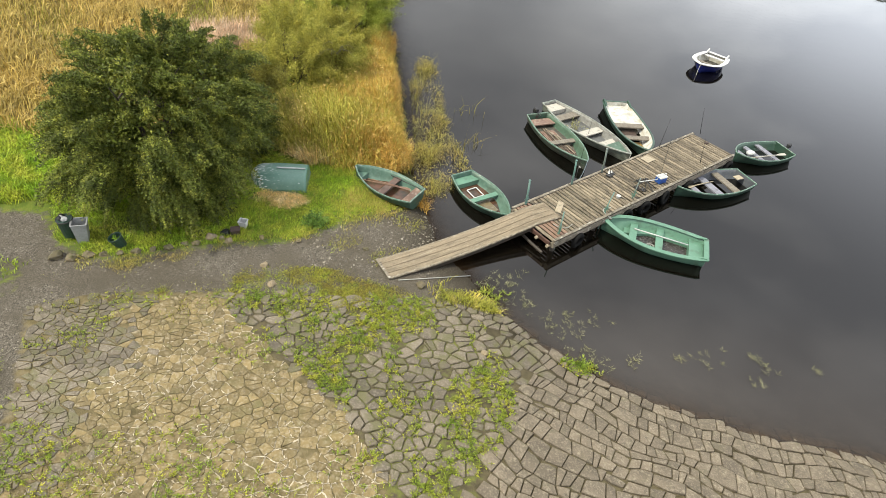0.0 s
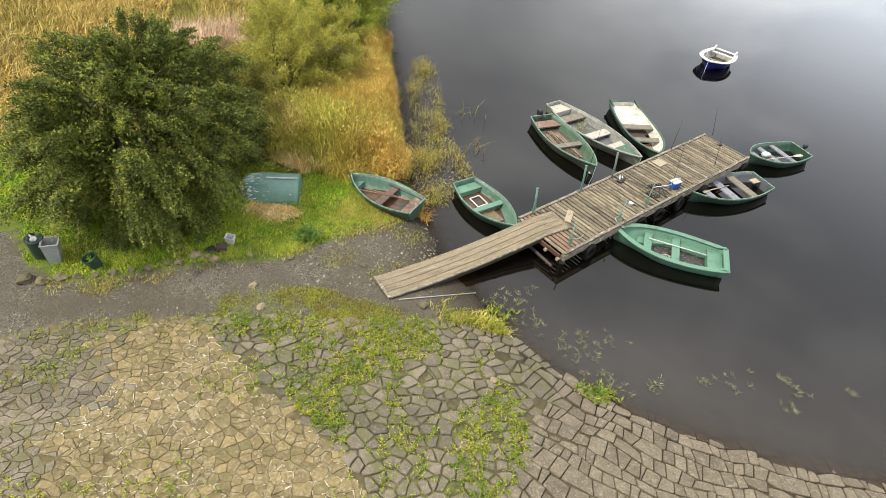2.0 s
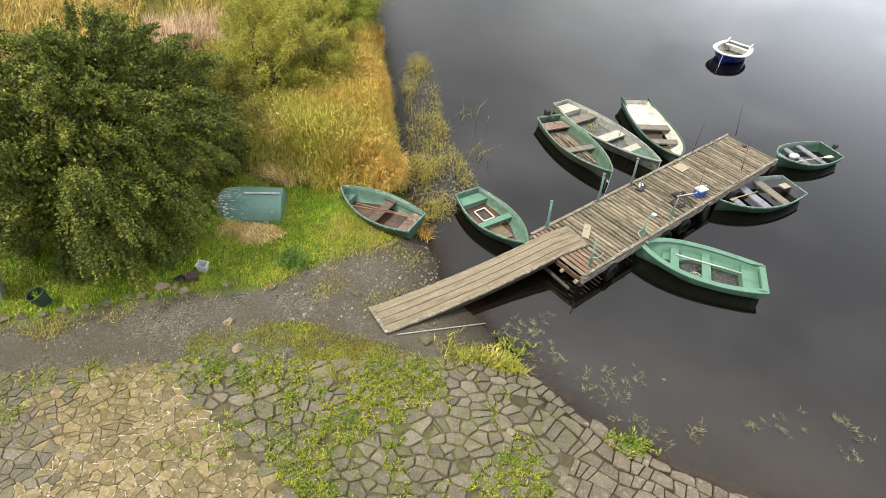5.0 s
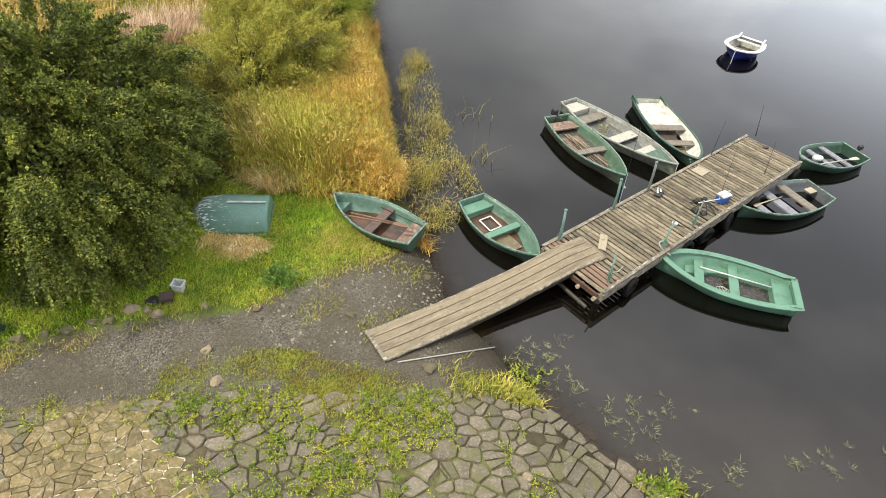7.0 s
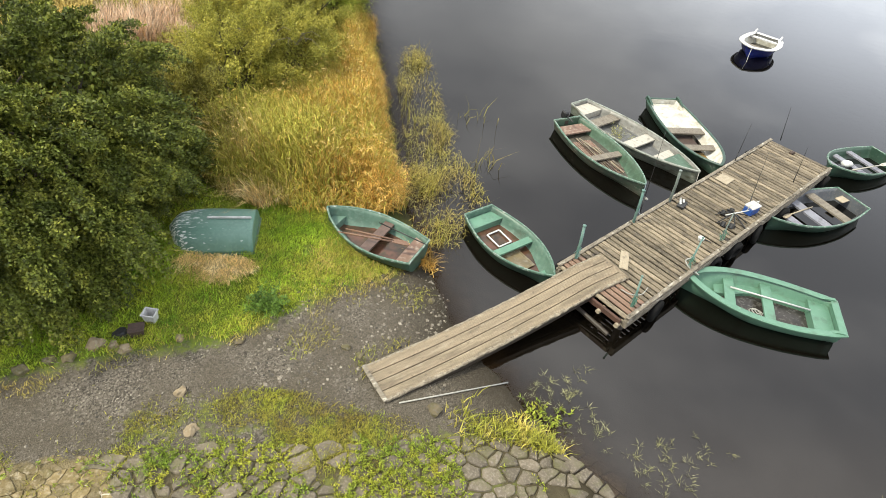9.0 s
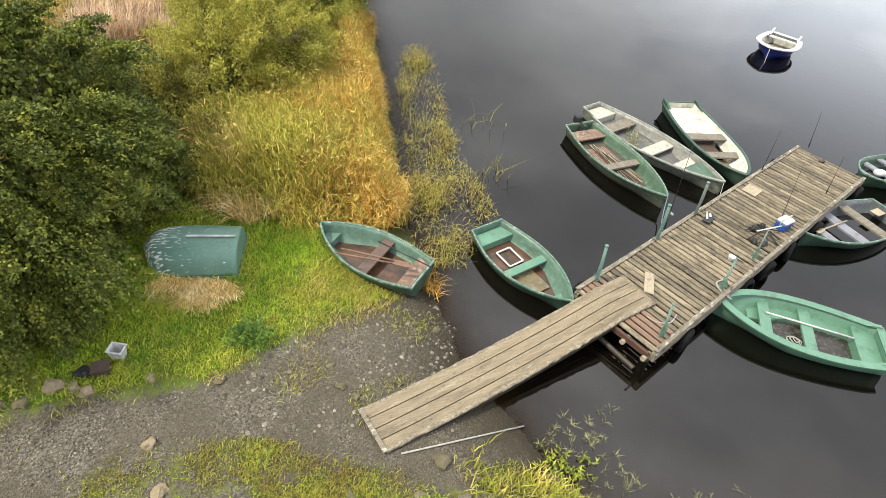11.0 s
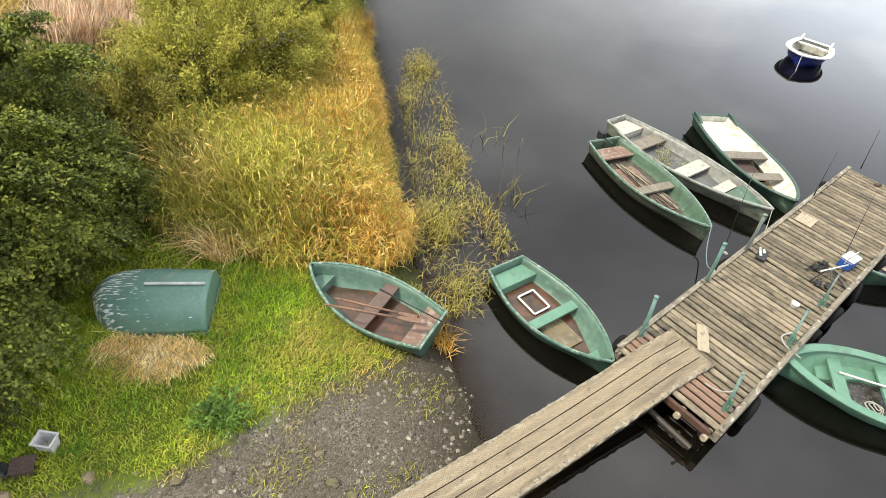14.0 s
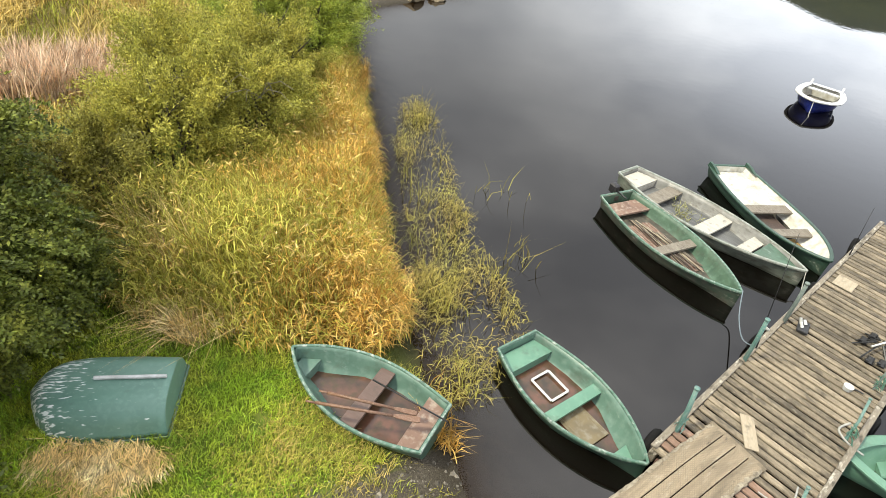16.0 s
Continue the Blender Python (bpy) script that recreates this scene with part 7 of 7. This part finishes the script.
rr = random.Random(5)
EDGE_LINE = [(-4.4, 9.9), (-3.45, 8.8), (-2.5, 7.95), (-1.65, 7.4), (-0.85, 6.65), (-0.3, 5.95), (0.1, 5.2), (0.9, 3.8), (1.4, 2.6)]
slope_zone = np.array(EDGE_LINE + [(14, 2.6), (14, 6.4), (10.9, 7.0), (8.6, 7.35), (7.1, 7.85), (5.5, 8.4), (4.6, 8.9), (3.75, 9.5), (3.2, 10.2), (2.5, 11.0), (1.0, 10.45), (-1.5, 10.25), (-3.0, 10.1)])
COBBLED = [(2.5, 11.2), (2.75, 9.7), (3.05, 8.3), (2.7, 7.2), (2.05, 6.1), (1.5, 5.2), (1.3, 3.6), (1.5, 2.4), (-6, 2.4), (-6, 11.2)]
d0, courses = -0.5, []
while d0 < 7.4:
    w = rr.uniform(0.21, 0.36)
    courses.append((d0, d0 + w))
    d0 += w
slope = []
wob = lambda s, d: 0.10 * math.sin(1.1 * s + 0.9 * d) + 0.06 * math.sin(2.7 * s - 1.7 * d + 1)


def slope_at(s, d):
    p, nrm = along(s)
    q = p + nrm * (d + wob(s, d))
    e1, e2 = noise.noise_vector(Vector((q[0] * 1.5, q[1] * 1.5, 5.0))), noise.noise_vector(Vector((q[0] * 4.5, q[1] * 4.5, 8.0)))
    return q + np.array([0.13 * e1.x + 0.055 * e2.x, 0.13 * e1.y + 0.055 * e2.y])


for ci, (da, db) in enumerate(courses):
    s, lean = rr.uniform(-0.2, 0), 0.0
    while s < seg[-1] + 0.1:
        k = max(np.hypot(*(slope_at(s + 0.25, da) - slope_at(s, da))) / 0.25, 0.3)
        ln = rr.choice([rr.uniform(0.15, 0.26), rr.uniform(0.24, 0.38), rr.uniform(0.34, 0.52)]) / k
        lean2 = rr.uniform(-0.07, 0.07)
        pts = [tuple(slope_at(ss, dd)) for ss, dd in ((s, da), (s + ln / 2, da), (s + ln, da), (s + ln + lean2, db), (s + ln / 2 + (lean + lean2) / 2, db), (s + lean, db))]
        s, lean = s + ln, lean2
        pc = np.mean(pts, axis=0)
        if not in_poly(np.array([pc[0]]), np.array([pc[1]]), slope_zone)[0] or in_poly(np.array([pc[0]]), np.array([pc[1]]), COBBLED)[0]:
            continue
        halves = [pts]
        if ln * k > 0.3 and rr.random() < 0.14:
            halves = [[pts[0], pts[1], pts[4], pts[5]], [pts[1], pts[2], pts[3], pts[4]]]
        for hp_ in halves:
            q = shrink(hp_, rr.uniform(0.005, 0.014))
            if len(q) > 2 and area(q) > 0.012:
                slope.append(ragged(q, 0.016) if pc[1] > 8.3 and pc[0] < 3.6 else q)
# the weedy upper slope is of rounded stones in no clear order
cells = lambda x0, x1, y0, y1, st, rr, ax=1.0: [(x0 + (i + 0.5 + rr.uniform(-0.48, 0.48) + 0.5 * (j % 2)) * st * ax, y0 + (j + 0.5 + rr.uniform(-0.46, 0.46)) * st) for j in range(int((y1 - y0) / st)) for i in range(int((x1 - x0) / st / ax))]


def voronoi(sites, reach, gap, rr, ax=1.0):
    grid = {}
    for k, (x, y) in enumerate(sites):
        grid.setdefault((int(x // reach), int(y // reach)), []).append(k)
    out = []
    for k, (x, y) in enumerate(sites):
        poly = [(x - reach, y - reach), (x + reach, y - reach), (x + reach, y + reach), (x - reach, y + reach)]
        gx_, gy_ = int(x // reach), int(y // reach)
        for a in range(gx_ - 1, gx_ + 2):
            for b in range(gy_ - 1, gy_ + 2):
                for o in grid.get((a, b), []):
                    if o != k and len(poly) > 2:
                        u, w = sites[o]
                        poly = clip(poly, (x + u) / 2, (y + w) / 2, (u - x), (w - y) * ax * ax)
        if len(poly) > 2:
            # drop tiny sides
            poly = [p for i, p in enumerate(poly) if math.hypot(p[0] - poly[i - 1][0], p[1] - poly[i - 1][1]) > 0.035]
            q = shrink(poly, gap * rr.uniform(0.6, 1.6)) if len(poly) > 2 else []
            if len(q) > 2 and 0.008 < area(q) < 0.3 and max(math.hypot(p[0] - x, p[1] - y) for p in q) < 0.5:
                out.append((x, y, q))
    return out


slope_mid = np.array([np.mean(s_, axis=0) for s_ in slope])
far_stones = []
rr = random.Random(15)
cob = [(x, y + 0.10 * math.sin(1.3 * x)) for x, y in cells(-5.0, 3.6, 2.0, 11.4, 0.238, rr, 1.28) if rr.random() < 0.93]
cob += [(x + rr.uniform(0.08, 0.16), y + rr.uniform(-0.1, 0.1)) for x, y in cob if rr.random() < 0.22]
for x, y, q in voronoi(cob, 0.8, 0.013, rr, 1.25):
    if in_poly(np.array([x]), np.array([y]), slope_zone)[0] and in_poly(np.array([x]), np.array([y]), COBBLED)[0] and np.min(np.hypot(x - slope_mid[:, 0], y - slope_mid[:, 1])) > 0.17 and rr.random() < 0.96:
        far_stones.append(ragged(q, 0.026))
worn = [q for q in slope if len(q) > 9]
slope = [q for q in slope if len(q) <= 9]
far_stones += worn
stone_slope = tagged(new("pavement_slope"), "slope of rough grey brown stones running into the lake", "pavement", kind="structure")
lay(stone_slope, slope, "stone", stone_grey, stone_grey_rest, "rough grey brown stones of the slope", lambda p: abs(p[0][1] - 9.4) + 0.28 * abs(p[0][0] - 2.0), 0.045, 0.05, 0.014, (0.03, 0.10), 7)
lay(stone_slope, far_stones, "cobble", stone_cobble, stone_cobble, "rounded grey stones half buried in the weeds", lambda p: abs(p[0][1] - 9.4) + 0.28 * abs(p[0][0] - 0.3), 0.034, 0.09, 0.020, (0.12, 0.28), 17)

PAVED = [(-8.3, 8.9), (-7.4, 9.4), (-6.3, 9.65), (-4.4, 9.9)] + EDGE_LINE[1:] + [(-7.0, 2.6), (-7.2, 6.0), (-7.85, 7.8)]
rr = random.Random(9)
sites = []
ca, sa = math.cos(radians(-24)), math.sin(radians(-24))
for gx_, gy_ in cells(-9.0, 9.0, -6.0, 9.0, 0.182, rr, 1.3):
    k = rr.random()
    if k > 0.86:
        continue
    x, y = -2.5 + ca * gx_ - sa * gy_, 6.0 + sa * gx_ + ca * gy_
    sites.append((x, y))
    if k < 0.22 or (x < -4.6 and k < 0.7):
        sites.append((x + rr.uniform(-0.09, 0.09), y + rr.uniform(-0.09, 0.09)))
sites = [p for p in sites if -8.6 < p[0] < 2.4 and 2.2 < p[1] < 10.4]
crazy = []
for x, y, q in voronoi(sites, 0.7, 0.006, rr, 1.15):
    if not in_poly(np.array([x]), np.array([y]), PAVED)[0]:
        continue
    if rr.random() > 0.72 + min(0.27, 0.75 * float(poly_depth(np.array([x]), np.array([y]), PAVED)[0])):
        continue
    crazy.append(ragged(q, 0.020))
paving = tagged(new("pavement_paving"), "uneven tan crazy paving with pale crumbling mortar", "pavement", kind="structure")
rubble = [q for q in crazy if np.mean([p[0] for p in q]) + 0.3 * math.sin(3 * q[0][1]) + rr.uniform(-0.5, 0.5) < -5.9]
crazy = [q for q in crazy if not any(q is o for o in rubble)]
lay(paving, rubble, "rubble_stone", stone_cobble, stone_cobble, "small grey stones at the paving's edge", lambda p: abs(p[0][1] - 8.6), 0.018, 0.09, 0.008, (0.06, 0.2), 18, 150)
lay(paving, crazy, "stone", stone_tan, stone_tan_rest, "tan stones of the crazy paving", lambda p: abs(p[0][1] - 8.6) + 0.3 * abs(p[0][0] + 3), 0.013, 0.07, 0.007, (0.04, 0.16), 8)
# crumbs of pale mortar left in the joints
crumbs = mat("pale mortar crumbs", (0.85, 0.74, 0.56), (0.60, 0.51, 0.36), 5.0, 0.95, 0.5, (0.50, 0.43, 0.32), fine=30, island=0.3)
cv, cf = [], []
edges = [(q[i - 1], q[i]) for q in crazy for i in range(len(q))]
mids = np.array([((a[0] + b_[0]) / 2, (a[1] + b_[1]) / 2) for a, b_ in edges])
dens = np.clip(0.34 + 0.55 * bumps(mids[:, 0], mids[:, 1], 1.5, 83) + 0.25 * bumps(mids[:, 0], mids[:, 1], 5.0, 84) + 0.09 * (mids[:, 0] + 3.0), 0, 0.75) * (mids[:, 0] > -6.2)
for (a, b_), (x, y), k, zc in zip(edges, mids.tolist(), dens, ground_z(mids[:, 0], mids[:, 1])):
    if rr.random() <= k:
        ex, ey = b_[0] - a[0], b_[1] - a[1]
        ln = max(math.hypot(ex, ey), 1e-4)
        ex, ey = ex / ln, ey / ln
        h, w = min(ln, 0.16) * rr.uniform(0.4, 0.85), rr.uniform(0.005, 0.014)
        z = float(zc) + 0.017
        o = len(cv)
        for s_, t_ in ((-1, 0.1), (-0.4, 1), (0.5, 0.8), (1, -0.1), (0.4, -1), (-0.5, -0.9)):
            k1, k2 = s_ * h * rr.uniform(0.8, 1.2), t_ * w * rr.uniform(0.5, 1.4)
            cv.append((x + ex * k1 - ey * k2, y + ey * k1 + ex * k2, z - 0.004))
        cv.append((x, y, z + 0.007))
        cf += [(o + k, o + (k + 1) % 6, o + 6) for k in range(6)]
ob = mesh_part("mortar_crumbs", cv, cf, crumbs, paving)
tagged(ob, "pale crumbling mortar in the joints", kind="stuff")

# weeds growing out of the joints of the slope
WEEDY = [(-4.2, 10.1), (1.9, 10.4), (2.5, 8.9), (2.7, 7.4), (2.2, 5.8), (1.9, 4.2), (1.4, 2.8), (0.6, 3.4), (-0.3, 5.0), (-1.2, 6.9), (-2.9, 8.9)]
weedy = lambda x, y: np.clip(0.39 - 0.07 * (y > 9.0) + 0.85 * bumps(x, y, 2.0, 61) + 0.5 * bumps(x, y, 7.0, 62) - 0.22 * np.maximum(0, x - 1.0), 0, 1)
joint = []
for q in slope + crazy + rubble + far_stones:
    for i in range(len(q)):
        a, b_ = q[i - 1], q[i]
        for k in range(max(1, round(math.hypot(a[0] - b_[0], a[1] - b_[1]) / 0.04))):
            t = rr.random()
            joint.append((a[0] + (b_[0] - a[0]) * t, a[1] + (b_[1] - a[1]) * t))
joint = np.array(joint)
jx, jy = joint[:, 0], joint[:, 1]
inside = in_poly(jx, jy, WEEDY)
p_weed = np.where(inside, weedy(jx, jy), 0.16 * np.clip(bumps(jx, jy, 1.3, 67) - 0.05, 0, 1) * (jx < 1.5) + 0.12 * np.clip(-4.6 - jx, 0, 2) * (jy < 6) + 0.5 * np.clip(bumps(jx, jy, 1.6, 68), 0, 1) * np.clip(2.0 * (jy - 7.7), 0, 1) * (jx < -2.5))
keep_ = rng.uniform(0, 1, len(jx)) < 1.0 * p_weed
wp_ = np.stack([jx[keep_], jy[keep_], ground_z(jx[keep_], jy[keep_]) + 0.03], -1)
wo = np.stack([rng.normal(0, 1, len(wp_)), rng.normal(0, 1, len(wp_)), rng.uniform(0.3, 1.3, len(wp_))], -1)
v, lp, sz = sprays(wp_, wo, 14, 0.15, 0.05, 0.015, 0.2)
fast_mesh("weeds", v, lp, sz, weed_mat, "bright green weeds growing between the slope's stones", "weeds")

# ---- zones of the ground sheet: turf, dry meadow, bed of the paving ----
def soft_in(poly, X, Y, soft=0.25):
    """1 inside poly, 0 outside, with a soft border."""
    x, y = X.ravel(), Y.ravel()
    ins = in_poly(x, y, poly)
    d = np.full(len(x), 1e9)
    for i in range(len(poly)):
        a, b = np.array(poly[i - 1], float), np.array(poly[i], float)
        ab = b - a
        t = np.clip(((x - a[0]) * ab[0] + (y - a[1]) * ab[1]) / (ab @ ab), 0, 1)
        d = np.minimum(d, np.hypot(x - a[0] - t * ab[0], y - a[1] - t * ab[1]))
    return np.clip(0.5 + np.where(ins, d, -d) / soft / 2, 0, 1)


TURF = [(-400, 12.0), (-9.6, 12.2), (-8.7, 11.1), (-8.0, 10.7), (-7.2, 10.75), (-5.6, 11.4), (-4.6, 11.75), (-3.4, 11.95), (-2.5, 12.6), (-1.5, 13.4), (-0.5, 14.1), (0.25, 14.5), (0.3, 15.6), (-0.1, 17), (-0.6, 24), (-1.5, 31), (-2, 60), (-400, 400)]
turf = np.maximum.reduce([soft_in(TURF, GX, GY, 0.5), 0.40 * soft_in(VERGE, GX, GY, 0.4), 0.42 * soft_in(WEEDY, GX, GY, 0.5), 0.5 * soft_in([(-12, 9.2), (-8.7, 9.0), (-8.9, 10.4), (-12, 11)], GX, GY, 0.5), 0.8 * soft_in([(-400, -400), (-9.2, -400), (-9.0, 8), (-400, 9)], GX, GY, 1.0)])
dry = np.maximum(soft_in([(-400, 17.0), (-9.0, 16.5), (-6.0, 20), (-6, 30), (-5, 36), (-400, 400)], GX, GY, 0.8), 0.55 * soft_in(REED, GX, GY, 0.4))
bed, dirt = soft_in(PAVED, GX, GY, 0.25), soft_in(list(map(tuple, slope_zone)), GX, GY, 0.12)
zone = ground.data.color_attributes.new("zone", "FLOAT_COLOR", "POINT")
zone.data.foreach_set("color", np.stack([turf, dry, bed, dirt], -1).astype(np.float32).ravel())

# ---- the water ----
wx = axis_steps(-900, 900, -6, 20, 0.3)
wy = axis_steps(-900, 900, 4, 40, 0.3)
lake = bpy.data.materials.new("dark peaty water")
lake.use_nodes = True
n, l = lake.node_tree.nodes, lake.node_tree.links
b = n["Principled BSDF"]
l_silt, l_murk = n.new("ShaderNodeAttribute"), n.new("ShaderNodeMix")
l_silt.attribute_name = "silt"
l_murk.data_type = "RGBA"
l_murk.inputs[6].default_value, l_murk.inputs[7].default_value = (0.002, 0.0016, 0.0011, 1), (0.035, 0.0275, 0.020, 1)
l.new(l_silt.outputs["Fac"], l_murk.inputs[0])
l.new(l_murk.outputs[2], b.inputs["Base Color"])
b.inputs["Roughness"].default_value, b.inputs["IOR"].default_value = 0.015, 1.60
b.inputs["Specular Tint"].default_value = (1.0, 0.955, 0.92, 1)
l_co = n.new("ShaderNodeTexCoord")
l_noise = n.new("ShaderNodeTexNoise")
l_noise.inputs["Scale"].default_value, l_noise.inputs["Detail"].default_value = 2.2, 3.0
l.new(l_co.outputs["Object"], l_noise.inputs["Vector"])
l_bump = n.new("ShaderNodeBump")
l_bump.inputs["Strength"].default_value, l_bump.inputs["Distance"].default_value = 0.05, 0.02
l.new(l_noise.outputs[0], l_bump.inputs["Height"])
l.new(l_bump.outputs[0], b.inputs["Normal"])
clear = n.new("ShaderNodeBsdfTransparent")
clear.inputs[0].default_value = (0.74, 0.60, 0.44, 1)
l_at = n.new("ShaderNodeAttribute")
l_at.attribute_name = "shallow"
l_mix = n.new("ShaderNodeMixShader")
l.new(l_at.outputs["Fac"], l_mix.inputs[0])
l.new(b.outputs[0], l_mix.inputs[1])
l.new(clear.outputs[0], l_mix.inputs[2])
l.new(l_mix.outputs[0], n["Material Output"].inputs[0])
water, WX, WY = sheet("water", wx, wy, lambda X, Y: X * 0.0, lake)
tagged(water, "calm dark peaty lake reflecting the cloudy sky", "water", kind="structure")
sh = water.data.attributes.new("shallow", "FLOAT", "POINT")
out_ = np.minimum(shore_dist(WX, WY), 0)
sh.data.foreach_set("value", (0.75 * np.exp(out_ / 0.45)).astype(np.float32).ravel())
silt = water.data.attributes.new("silt", "FLOAT", "POINT")
silt.data.foreach_set("value", (np.exp(out_ / 2.3) * np.clip(1.0 - (WY - 10.2) / 1.8, 0.3, 1) * np.clip(0.3 + (WX - 3.0) / 5.0, 0.45, 1)).astype(np.float32).ravel())
